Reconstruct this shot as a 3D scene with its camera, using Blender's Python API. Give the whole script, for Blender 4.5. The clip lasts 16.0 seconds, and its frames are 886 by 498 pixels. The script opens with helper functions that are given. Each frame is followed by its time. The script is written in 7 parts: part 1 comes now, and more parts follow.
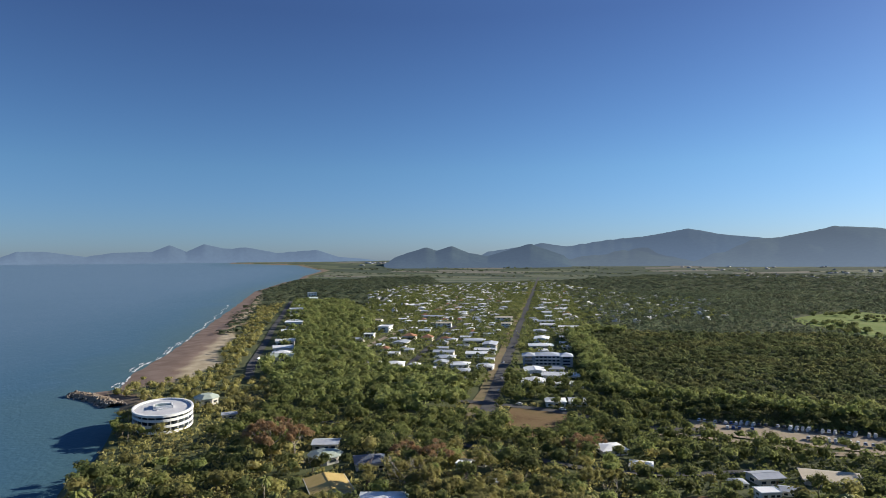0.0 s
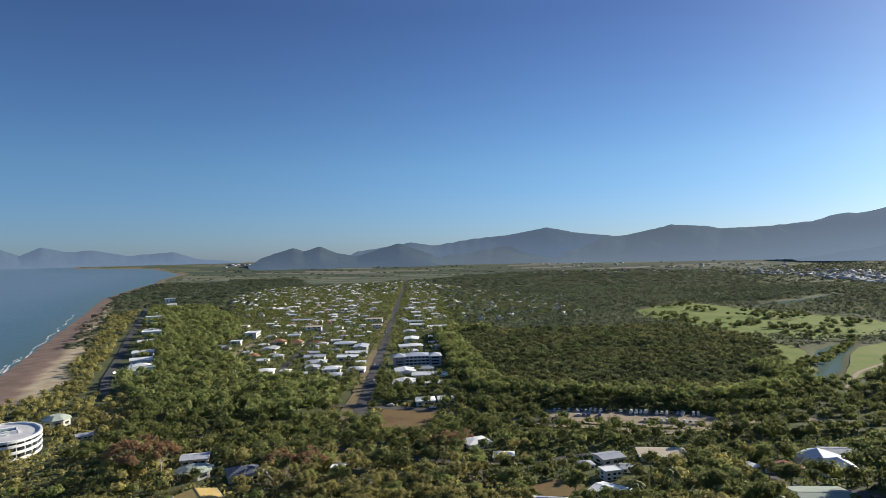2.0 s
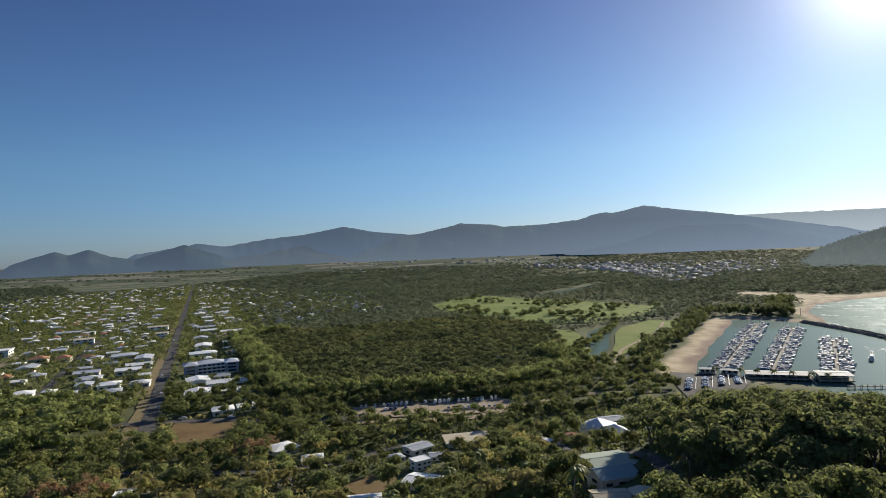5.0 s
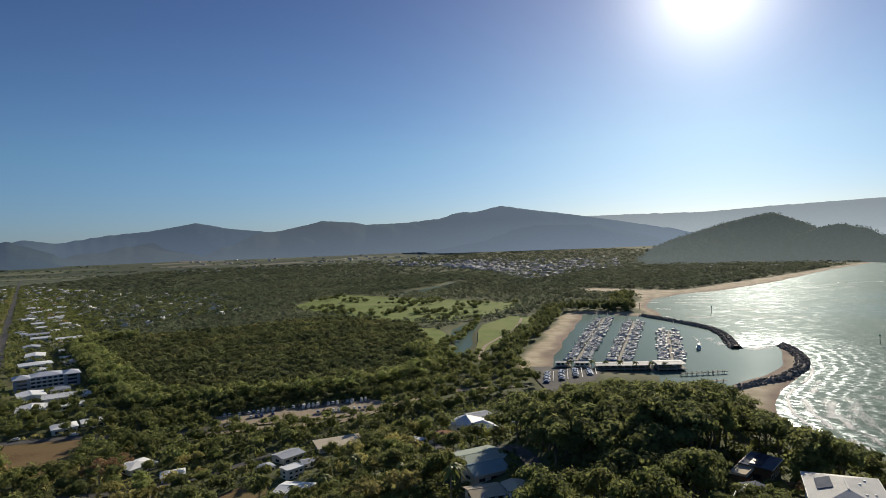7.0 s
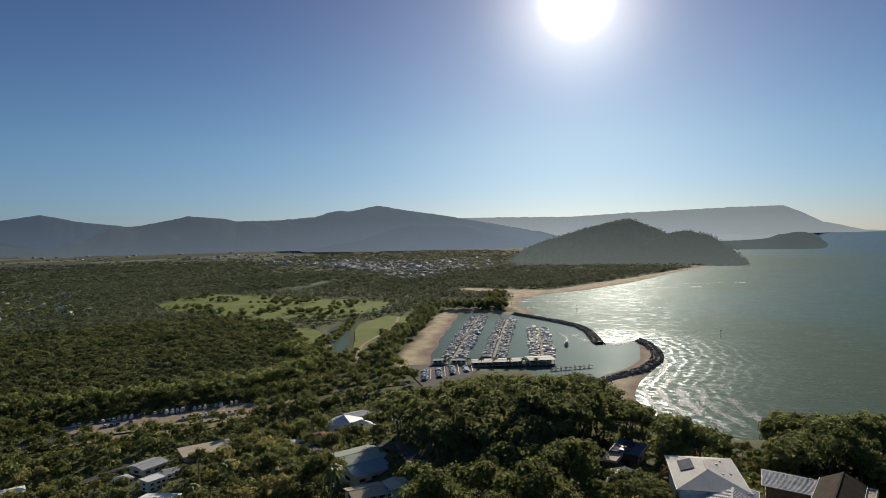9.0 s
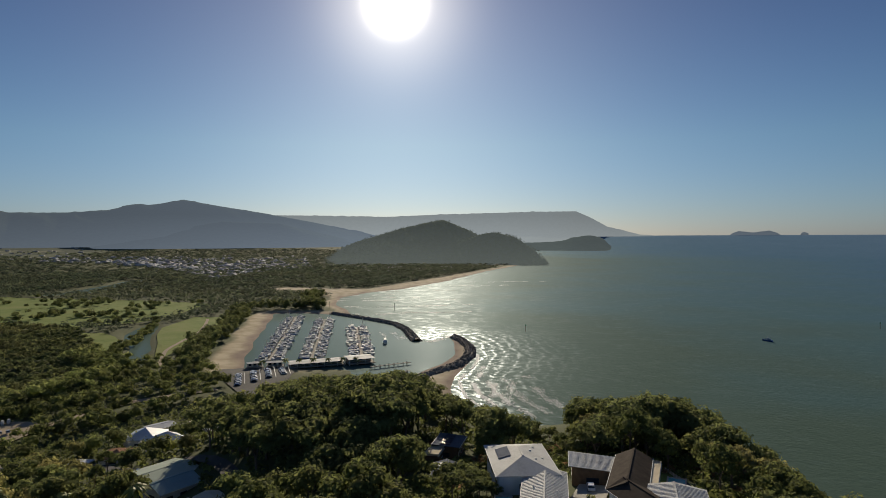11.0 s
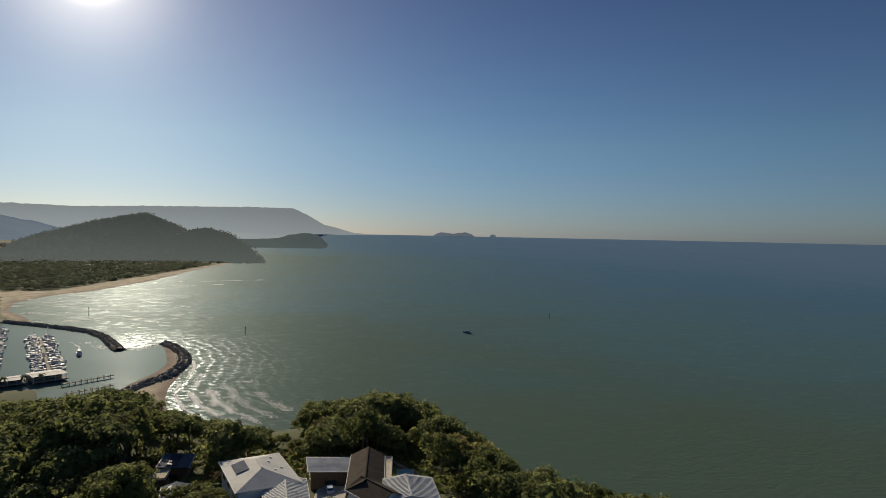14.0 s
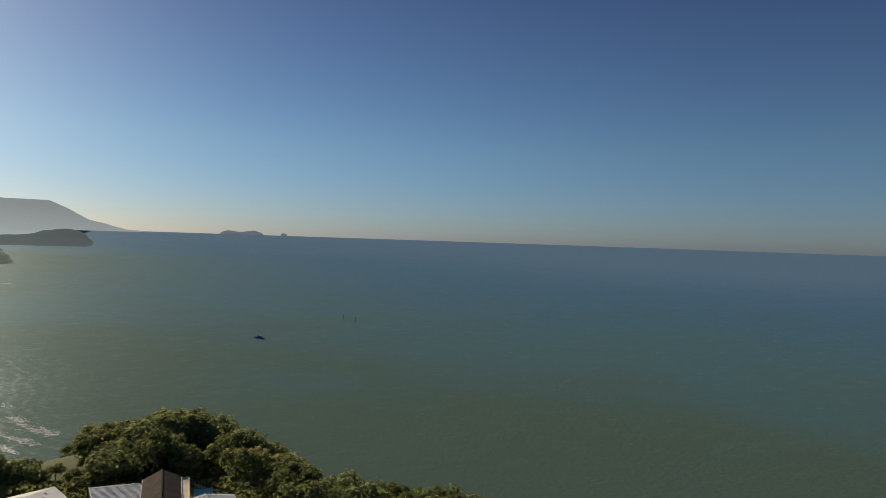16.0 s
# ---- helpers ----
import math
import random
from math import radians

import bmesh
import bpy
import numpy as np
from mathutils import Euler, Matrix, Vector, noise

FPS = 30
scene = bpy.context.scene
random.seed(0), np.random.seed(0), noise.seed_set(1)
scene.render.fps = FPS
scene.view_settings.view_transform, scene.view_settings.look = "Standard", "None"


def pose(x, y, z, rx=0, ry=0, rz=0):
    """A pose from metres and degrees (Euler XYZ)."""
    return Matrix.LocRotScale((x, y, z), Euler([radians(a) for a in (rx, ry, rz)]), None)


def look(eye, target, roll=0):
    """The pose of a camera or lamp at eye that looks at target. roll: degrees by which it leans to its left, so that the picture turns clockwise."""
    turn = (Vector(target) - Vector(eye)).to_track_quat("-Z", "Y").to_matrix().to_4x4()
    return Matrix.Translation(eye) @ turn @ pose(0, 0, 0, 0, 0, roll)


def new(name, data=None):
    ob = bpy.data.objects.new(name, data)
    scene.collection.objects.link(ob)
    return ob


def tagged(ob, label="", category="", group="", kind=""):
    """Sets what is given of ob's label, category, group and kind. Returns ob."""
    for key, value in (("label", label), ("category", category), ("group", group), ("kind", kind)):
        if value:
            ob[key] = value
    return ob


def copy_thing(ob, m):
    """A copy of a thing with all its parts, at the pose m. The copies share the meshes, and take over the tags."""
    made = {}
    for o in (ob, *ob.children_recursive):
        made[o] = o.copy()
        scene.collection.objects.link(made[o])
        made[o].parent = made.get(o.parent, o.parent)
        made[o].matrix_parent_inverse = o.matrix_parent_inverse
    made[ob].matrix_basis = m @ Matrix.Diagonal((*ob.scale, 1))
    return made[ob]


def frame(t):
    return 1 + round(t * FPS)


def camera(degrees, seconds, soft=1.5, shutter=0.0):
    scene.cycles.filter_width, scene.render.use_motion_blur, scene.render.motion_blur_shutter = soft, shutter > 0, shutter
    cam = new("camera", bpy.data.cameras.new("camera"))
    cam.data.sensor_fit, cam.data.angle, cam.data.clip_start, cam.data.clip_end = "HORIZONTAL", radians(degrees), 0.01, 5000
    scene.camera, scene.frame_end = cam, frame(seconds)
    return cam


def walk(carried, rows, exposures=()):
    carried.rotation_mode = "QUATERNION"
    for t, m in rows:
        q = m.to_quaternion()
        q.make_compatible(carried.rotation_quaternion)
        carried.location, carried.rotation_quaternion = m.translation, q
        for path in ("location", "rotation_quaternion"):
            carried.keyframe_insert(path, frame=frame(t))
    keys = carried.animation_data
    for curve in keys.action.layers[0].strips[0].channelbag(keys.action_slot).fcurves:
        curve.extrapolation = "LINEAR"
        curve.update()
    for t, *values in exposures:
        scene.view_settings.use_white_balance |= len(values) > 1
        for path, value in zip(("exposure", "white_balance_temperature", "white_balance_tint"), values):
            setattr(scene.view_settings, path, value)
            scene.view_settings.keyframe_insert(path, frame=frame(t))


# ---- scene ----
cam = camera(70.0, 16.0, soft=0.6)
# seconds, x, y, z, then the turn in degrees (pitch + 90, roll, yaw)
PATH = [
    (0.0, 0.21, -0.01, 99.79, 91.00, 0.48, 7.83),
    (0.5, 2.06, -5.05, 100.67, 90.99, 0.85, 5.10),
    (1.0, 2.31, -9.07, 102.45, 90.89, 0.99, 2.09),
    (1.5, 1.55, -11.89, 103.99, 90.79, 1.00, -0.81),
    (2.0, -0.18, -12.45, 104.46, 90.73, 1.35, -3.99),
    (2.5, -2.25, -11.09, 104.39, 90.60, 1.61, -7.01),
    (3.0, -3.33, -9.13, 103.91, 90.49, 1.80, -10.04),
    (3.5, -3.68, -7.21, 103.31, 90.40, 1.94, -12.85),
    (4.0, -3.27, -5.74, 102.69, 90.27, 2.04, -15.86),
    (4.5, -3.05, -5.07, 102.42, 90.15, 2.18, -18.80),
    (5.0, -3.48, -4.98, 102.14, 90.10, 2.44, -22.26),
    (7.5, -9.40, -3.06, 105.17, 89.26, 2.09, -37.14),
    (8.0, -9.47, -2.35, 105.22, 89.17, 1.97, -39.37),
    (8.5, -9.07, -0.68, 104.42, 89.05, 1.76, -42.19),
    (9.0, -8.67, 1.23, 103.07, 89.07, 1.22, -45.93),
    (11.5, -8.39, 5.66, 102.64, 88.68, -0.00, -66.60),
    (12.0, -7.63, 6.64, 102.63, 88.61, -0.38, -70.75),
    (12.5, -7.20, 7.95, 103.01, 88.54, -0.79, -74.81),
    (13.0, -8.22, 9.38, 103.81, 88.56, -1.06, -79.31),
    (13.5, -11.04, 10.19, 105.09, 88.62, -1.08, -83.40),
    (14.0, -14.92, 10.30, 106.75, 88.70, -1.15, -87.68),
    (14.5, -18.47, 10.78, 108.52, 88.69, -1.26, -91.91),
    (15.0, -20.71, 12.08, 109.76, 88.85, -1.54, -96.76),
    (15.5, -21.74, 13.68, 110.51, 88.95, -1.74, -101.28),
    (16.0, -22.06, 14.58, 111.10, 89.12, -1.92, -106.36),
]

walk(cam, [(t, pose(*p)) for t, *p in PATH], exposures=[(0, 0.75, 6700, 10), (3, 0.68, 6900, 10), (5, 0.5, 7000, 10), (8.5, 0.1, 7400, 10), (12.5, -0.22, 7800, 10), (14.5, -0.08, 7900, 10), (16, 0.12, 8000, 10)])

# ---- world and sun ----
SUN_AZ, SUN_EL = radians(58.2), radians(20.0)      # azimuth clockwise from +y
SUN_DIR = Vector((math.sin(SUN_AZ) * math.cos(SUN_EL), math.cos(SUN_AZ) * math.cos(SUN_EL), math.sin(SUN_EL)))
world = bpy.data.worlds.new("sky")
scene.world = world
world.use_nodes = True
wn, wl = world.node_tree.nodes, world.node_tree.links
wn.clear()
sky = wn.new("ShaderNodeTexSky")
sky.sky_type, sky.sun_disc = "NISHITA", False
sky.sun_elevation, sky.sun_rotation = SUN_EL, SUN_AZ
sky.altitude, sky.air_density, sky.dust_density, sky.ozone_density = 50, 1.0, 0.35, 5.0
bg = wn.new("ShaderNodeBackground")
bg.inputs["Strength"].default_value = 0.07
tint = wn.new("ShaderNodeMix")
tint.data_type, tint.blend_type = "RGBA", "MULTIPLY"
tint.inputs["Factor"].default_value = 1.0
height = wn.new("ShaderNodeSeparateXYZ")
wl.new(wn.new("ShaderNodeTexCoord").outputs["Generated"], height.inputs[0])
clear = wn.new("ShaderNodeValToRGB")      # less of the yellow low sun light near the horizon
clear.color_ramp.elements[0].position, clear.color_ramp.elements[0].color = 0.0, (0.54, 0.70, 1.08, 1)
clear.color_ramp.elements[1].position, clear.color_ramp.elements[1].color = 0.14, (0.60, 0.78, 0.96, 1)
for at_, c_ in ((0.36, (0.5, 0.57, 0.77)), (0.7, (0.8, 0.86, 1.0))):
    e_ = clear.color_ramp.elements.new(at_)
    e_.color = (*c_, 1)
wl.new(height.outputs["Z"], clear.inputs["Fac"])
wl.new(clear.outputs["Color"], tint.inputs["B"])
wl.new(sky.outputs[0], tint.inputs["A"])
wl.new(tint.outputs["Result"], bg.inputs["Color"])
# the bright aureole of hazy air round the sun
tc = wn.new("ShaderNodeTexCoord")
dot = wn.new("ShaderNodeVectorMath")
dot.operation = "DOT_PRODUCT"
dot.inputs[1].default_value = SUN_DIR
wl.new(tc.outputs["Generated"], dot.inputs[0])


def world_math(op, a, b):
    n = wn.new("ShaderNodeMath")
    n.operation = op
    for i, v in enumerate((a, b)):
        if isinstance(v, (int, float)):
            n.inputs[i].default_value = v
        else:
            wl.new(v, n.inputs[i])
    return n.outputs[0]


facing = world_math("MAXIMUM", dot.outputs["Value"], 0.0)
wide = world_math("MULTIPLY", world_math("POWER", facing, 18.0), 0.05)
close = world_math("MULTIPLY", world_math("POWER", facing, 260.0), 0.7)
core = world_math("MULTIPLY", world_math("POWER", facing, 3200.0), 16.0)
glow = wn.new("ShaderNodeBackground")
glow.inputs["Color"].default_value = (1.0, 0.98, 0.93, 1)
wl.new(world_math("ADD", world_math("ADD", wide, close), core), glow.inputs["Strength"])
both = wn.new("ShaderNodeAddShader")
wl.new(bg.outputs[0], both.inputs[0])
wl.new(glow.outputs[0], both.inputs[1])
wout = wn.new("ShaderNodeOutputWorld")
wl.new(both.outputs[0], wout.inputs["Surface"])

sun = new("sun", bpy.data.lights.new("sun", "SUN"))
sun.data.energy, sun.data.angle, sun.data.color = 4.6, radians(0.55), (1.0, 0.94, 0.82)
sun.matrix_world = look((0, 0, 0), (-math.sin(SUN_AZ + 0.05) * math.cos(SUN_EL), -math.cos(SUN_AZ + 0.05) * math.cos(SUN_EL), -math.sin(SUN_EL)))

# ---- materials ----


def material(name, colours, scale=1.0, rough=0.85, bump=0.0, bump_scale=None, metal=0.0, spec=0.1, coords="Object",
             random_mix=0.0, island=False, fine=0.35, translucent=0.0, glow=None, detail=5.0, tone=False):
    """Colours blended by a broad and a fine noise; random_mix brightens or darkens whole pieces."""
    m = bpy.data.materials.new(name)
    m.use_nodes = True
    n, l = m.node_tree.nodes, m.node_tree.links
    p = n["Principled BSDF"]
    p.inputs["Roughness"].default_value = rough
    p.inputs["Metallic"].default_value = metal
    p.inputs["Specular IOR Level"].default_value = spec
    if coords == "Object":
        src = n.new("ShaderNodeTexCoord").outputs["Object"]
    else:
        src = n.new("ShaderNodeNewGeometry").outputs["Position"]
    broad = n.new("ShaderNodeTexNoise")
    broad.inputs["Scale"].default_value, broad.inputs["Detail"].default_value = scale, detail
    small = n.new("ShaderNodeTexNoise")
    small.inputs["Scale"].default_value, small.inputs["Detail"].default_value = scale * 9, 3
    l.new(src, broad.inputs["Vector"])
    l.new(src, small.inputs["Vector"])
    mixed = n.new("ShaderNodeMix")
    mixed.data_type = "FLOAT"
    mixed.inputs["Factor"].default_value = fine
    l.new(broad.outputs["Fac"], mixed.inputs["A"])
    l.new(small.outputs["Fac"], mixed.inputs["B"])
    ramp = n.new("ShaderNodeValToRGB")
    r = ramp.color_ramp
    r.elements[0].position, r.elements[1].position = 0.3, 0.7
    r.elements[0].color, r.elements[1].color = (*colours[0], 1), (*colours[-1], 1)
    for i, c in enumerate(colours[1:-1]):
        e = r.elements.new(0.3 + 0.4 * (i + 1) / (len(colours) - 1))
        e.color = (*c, 1)
    l.new(mixed.outputs["Result"], ramp.inputs["Fac"])
    out = ramp.outputs["Color"]
    if random_mix:
        if island:
            rnd = n.new("ShaderNodeNewGeometry").outputs["Random Per Island"]
        else:
            rnd = n.new("ShaderNodeObjectInfo").outputs["Random"]
        rng_ = n.new("ShaderNodeMapRange")
        rng_.inputs["To Min"].default_value, rng_.inputs["To Max"].default_value = 1 - random_mix, 1 + random_mix
        l.new(rnd, rng_.inputs["Value"])
        mul = n.new("ShaderNodeVectorMath")
        mul.operation = "SCALE"
        l.new(out, mul.inputs[0])
        l.new(rng_.outputs["Result"], mul.inputs["Scale"])
        out = mul.outputs["Vector"]
    if tone:
        own = n.new("ShaderNodeAttribute")
        own.attribute_name = "tone"
        one = n.new("ShaderNodeMath")
        l.new(own.outputs["Fac"], one.inputs[0])
        one.inputs[1].default_value = 1.0
        mul = n.new("ShaderNodeVectorMath")
        mul.operation = "SCALE"
        l.new(out, mul.inputs[0])
        l.new(one.outputs[0], mul.inputs["Scale"])
        out = mul.outputs["Vector"]
    l.new(out, p.inputs["Base Color"])
    if bump:
        b = n.new("ShaderNodeBump")
        b.inputs["Strength"].default_value = bump
        b.inputs["Distance"].default_value = 0.3
        bn = n.new("ShaderNodeTexNoise")
        bn.inputs["Scale"].default_value, bn.inputs["Detail"].default_value = bump_scale or scale * 6, 4
        l.new(src, bn.inputs["Vector"])
        l.new(bn.outputs["Fac"], b.inputs["Height"])
        l.new(b.outputs["Normal"], p.inputs["Normal"])
    if glow:
        p.inputs["Emission Color"].default_value = (*glow[0], 1)
        p.inputs["Emission Strength"].default_value = glow[1]
    if translucent:
        tr = n.new("ShaderNodeBsdfTranslucent")
        l.new(out, tr.inputs["Color"])
        mx = n.new("ShaderNodeMixShader")
        mx.inputs["Fac"].default_value = translucent
        l.new(p.outputs["BSDF"], mx.inputs[1])
        l.new(tr.outputs["BSDF"], mx.inputs[2])
        l.new(mx.outputs["Shader"], n["Material Output"].inputs["Surface"])
    return m


LEAF = dict(rough=0.8, spec=0.08, coords="World", random_mix=0.10, island=True, translucent=0.58, tone=True)
M_LEAF = material("leaf_green", [(0.11, 0.135, 0.05), (0.178, 0.2, 0.07), (0.24, 0.235, 0.09)], 0.09, **LEAF)
M_MANGROVE = material("leaf_mangrove", [(0.072, 0.098, 0.045), (0.13, 0.148, 0.062), (0.225, 0.215, 0.09)], 0.018, **LEAF)
M_PAPERBARK = material("leaf_paperbark", [(0.15, 0.19, 0.07), (0.25, 0.28, 0.1), (0.345, 0.345, 0.135)], 0.06, **LEAF)
M_DARKLEAF = material("leaf_dark", [(0.108, 0.134, 0.056), (0.172, 0.194, 0.074), (0.232, 0.232, 0.096)], 0.1, **LEAF)
M_SCRUB = material("leaf_scrub", [(0.24, 0.235, 0.09), (0.35, 0.325, 0.125), (0.45, 0.38, 0.17)], 0.07, **LEAF)
M_RUST = material("leaf_rust", [(0.28, 0.18, 0.1), (0.36, 0.235, 0.135), (0.29, 0.215, 0.11)], 0.2, **LEAF)
# bluer and greyer than near leaves: distance haze put into the colour
M_FARLEAF = material("leaf_far", [(0.085, 0.115, 0.073), (0.122, 0.147, 0.09), (0.168, 0.18, 0.11)], 0.0045, **dict(LEAF, random_mix=0.08))
M_BARK = material("bark", [(0.13, 0.1, 0.075), (0.22, 0.18, 0.14)], 1.5, 0.9, 0.5)
M_PALEBARK = material("pale_bark", [(0.3, 0.26, 0.21), (0.45, 0.4, 0.34)], 1.5, 0.9, 0.4)
M_SANDROAD = material("gravel", [(0.3, 0.24, 0.17), (0.38, 0.31, 0.23)], 0.15, 0.95, 0.2, coords="World")
M_ASPHALT = material("asphalt", [(0.075, 0.073, 0.072), (0.12, 0.115, 0.11)], 0.05, 0.9, 0.2, 4.0, coords="World")
M_VERGE = material("dry_verge", [(0.16, 0.12, 0.07), (0.24, 0.19, 0.11), (0.12, 0.12, 0.05)], 0.06, 0.95, 0.3, coords="World")
M_PADDOCK = material("dry_paddock", [(0.14, 0.09, 0.045), (0.2, 0.135, 0.07), (0.15, 0.12, 0.05)], 0.05, 0.95, 0.3, coords="World")
M_GOLF = material("mown_grass", [(0.11, 0.165, 0.033), (0.16, 0.21, 0.048), (0.21, 0.22, 0.07)], 0.02, 0.95, 0.15, coords="World")
M_ROCK = material("armour_rock", [(0.16, 0.135, 0.11), (0.3, 0.26, 0.22)], 0.3, 0.9, 0.6, coords="World", random_mix=0.4, island=True)
M_FOAM = material("sea_foam", [(0.7, 0.72, 0.72), (0.85, 0.86, 0.86)], 0.4, 0.7, 0.4, coords="World")

# ---- the lie of the land ----
EYE_HEIGHT = 100.0


def hill_height(x, y):
    return 2 + 40 * np.exp(-((x - 110) / 150) ** 2 - ((y - 20) / 140) ** 2) + 25 * np.exp(-((x - 205) / 60) ** 2 - ((y - 165) / 60) ** 2) + 9 * np.exp(-((x - 238) / 34) ** 2 - ((y - 58) / 34) ** 2)


def far_rise(r):
    """The far plain and sea lift gently, so that the sheet meets the horizon."""
    el = np.radians(np.interp(r, (3500, 4550, 4950), (-1.637, -0.17, -0.037)))
    return np.where(r > 3500, EYE_HEIGHT + r * np.tan(el), 0.0)


# the coast, walked with the land on the inner side
COAST_EAST = [(-2200, 4480), (-2030, 4080), (-1560, 4120), (-1290, 3830), (-1290, 3500), (-1150, 2850), (-900, 1980), (-671, 1386), (-516, 975), (-428, 745), (-384, 623),
              (-352, 524), (-322, 462), (-338, 440), (-326, 424), (-285, 410), (-261, 377), (-236, 328), (-215, 282), (-198, 240),
              (-185, 160), (-165, 20), (-110, -110), (0, -170), (110, -150), (190, -70), (228, -10), (258, 40), (285, 85)]
COAST_MARINA = [(308, 130), (326, 160), (347, 185), (400, 210), (440, 219), (492, 234), (532, 258), (554, 284), (546, 287), (518, 268), (478, 250), (434, 239), (390, 238), (354, 242), (346, 264), (385, 292), (372, 338),
                (349, 366), (384, 400), (456, 457), (540, 520), (630, 592), (652, 560), (656, 505), (676, 500), (705, 530), (760, 590), (838, 640)]
COAST_NORTH = [(940, 655), (1040, 640), (1257, 659), (1642, 734), (2000, 775), (2445, 828), (2560, 940), (2780, 1150), (2950, 1500), (3300, 2000), (4000, 2700)]
COAST = COAST_EAST + COAST_MARINA + COAST_NORTH
SANDBANK = np.array([(838, 655), (872, 730), (868, 800), (905, 868), (962, 852), (955, 790), (985, 722), (1010, 690), (1155, 706), (1375, 722), (1700, 764), (1655, 728), (1250, 655), (1050, 645), (930, 640)], float)
OUTER = [(5200 * math.sin(a), 5200 * math.cos(a)) for a in np.radians(np.arange(54, -27, -6))]
LAND = np.array(COAST + OUTER, float)
POND = np.array([(326, 447), (345, 470), (388, 520), (420, 565), (455, 600), (492, 640), (478, 648), (430, 612), (408, 590), (372, 530), (334, 480), (318, 462)], float)
CREEK = np.array([(640, 1120), (700, 1105), (790, 1165), (900, 1250), (960, 1300), (1010, 1290), (1000, 1330), (940, 1330), (860, 1262), (760, 1205), (690, 1160), (640, 1150)], float)


def signed(poly, x, y):
    """Distance to the outline of a polygon, positive inside."""
    x, y = np.asarray(x, float), np.asarray(y, float)
    best = np.full(x.shape, 1e12)
    inside = np.zeros(x.shape, bool)
    for (ax, ay), (bx, by) in zip(poly, np.roll(poly, -1, 0)):
        dx, dy = bx - ax, by - ay
        s = np.clip(((x - ax) * dx + (y - ay) * dy) / (dx * dx + dy * dy + 1e-9), 0, 1)
        best = np.minimum(best, (x - ax - s * dx) ** 2 + (y - ay - s * dy) ** 2)
        if ay != by:
            inside ^= ((ay > y) != (by > y)) & (x < (bx - ax) * (y - ay) / (by - ay) + ax)
    return np.where(inside, 1, -1) * np.sqrt(best)


def wobble(x, y, step):
    return np.sin(x / step + 1.3 * np.sin(y / step * 0.7)) * np.cos(y / step * 1.1 + 0.8 * np.sin(x / step * 0.6))


def shore(x, y):
    sd = signed(LAND, x, y) + 2.0 * wobble(x, y, 17.0)
    inland = np.minimum(-signed(POND, x, y), -signed(CREEK, x, y)) + 1.5 * wobble(x, y, 11.0)
    return sd, inland


def beach_width(x, y):
    return np.where(x < 0, 57 - 12 * np.clip((520 - y) / 60, 0, 1) + 17 * np.exp(-((y - 566) / 28) ** 2) - 26 * np.clip((y - 1150) / 800, 0, 1) - 22 * np.clip((490 - y) / 40, 0, 1), np.where(x < 660, 27, 20) - 17 * np.exp(-((x - 318) / 28) ** 2 - ((y - 150) / 38) ** 2)) + 4 * wobble(x, y, 23.0)


def ground_height(x, y):
    x, y = np.asarray(x, float), np.asarray(y, float)
    sd, inland = shore(x, y)
    steep = 0.07 + 0.85 * np.exp(-((x - 225) / 110) ** 2 - ((y - 20) / 120) ** 2) + 0.5 * np.exp(-((x + 240) / 70) ** 2 - ((y - 300) / 110) ** 2)
    land = np.minimum(hill_height(x, y) + 0.4 * wobble(x, y, 29.0) * np.clip(sd / 60, 0, 1), np.minimum(sd * steep, inland * 0.35))
    r = np.hypot(x, y)
    return np.clip(land, -4, None) + far_rise(r)


def mesh_from(name, verts, faces, mat, flat=True):
    """One mesh out of arrays; faces all with the same number of corners."""
    me = bpy.data.meshes.new(name)
    verts, faces = np.asarray(verts, np.float32), np.asarray(faces, np.int32)
    k = faces.shape[1]
    me.vertices.add(len(verts))
    me.vertices.foreach_set("co", verts.ravel())
    me.loops.add(faces.size)
    me.loops.foreach_set("vertex_index", faces.ravel())
    me.polygons.add(len(faces))
    me.polygons.foreach_set("loop_start", np.arange(0, faces.size, k, dtype=np.int32))
    me.polygons.foreach_set("loop_total", np.full(len(faces), k, np.int32))
    if not flat:
        me.polygons.foreach_set("use_smooth", np.ones(len(faces), bool))
    me.update(calc_edges=True)
    me.materials.append(mat)
    return me


RINGS = 42 * 1.0165 ** np.arange(0, 292)
RINGS = np.concatenate([[0.5, 8, 16, 25, 33], RINGS[RINGS < 4920], [4950.0]])
AZ = np.radians(np.concatenate([np.arange(-46, 142, 0.36), np.arange(142, 314, 2.0)]))


def polar(rings, az):
    rr, aa = np.meshgrid(rings, az, indexing="ij")
    n, m = len(rings), len(az)
    i, j = np.meshgrid(np.arange(n - 1), np.arange(m), indexing="ij")
    i, j = i.ravel(), j.ravel()
    j2 = (j + 1) % m
    return rr * np.sin(aa), rr * np.cos(aa), np.stack([i * m + j, i * m + j2, (i + 1) * m + j2, (i + 1) * m + j], 1)


def field_start(az):
    """How far off the farmland begins, by bearing."""
    return np.interp(az, (-24, -16, -14, -9, -8, -2, 0, 3, 6, 10, 20, 30, 36, 60), (3500, 3300, 3560, 3560, 2560, 2560, 2900, 2900, 3350, 3600, 3650, 3500, 3900, 4600))


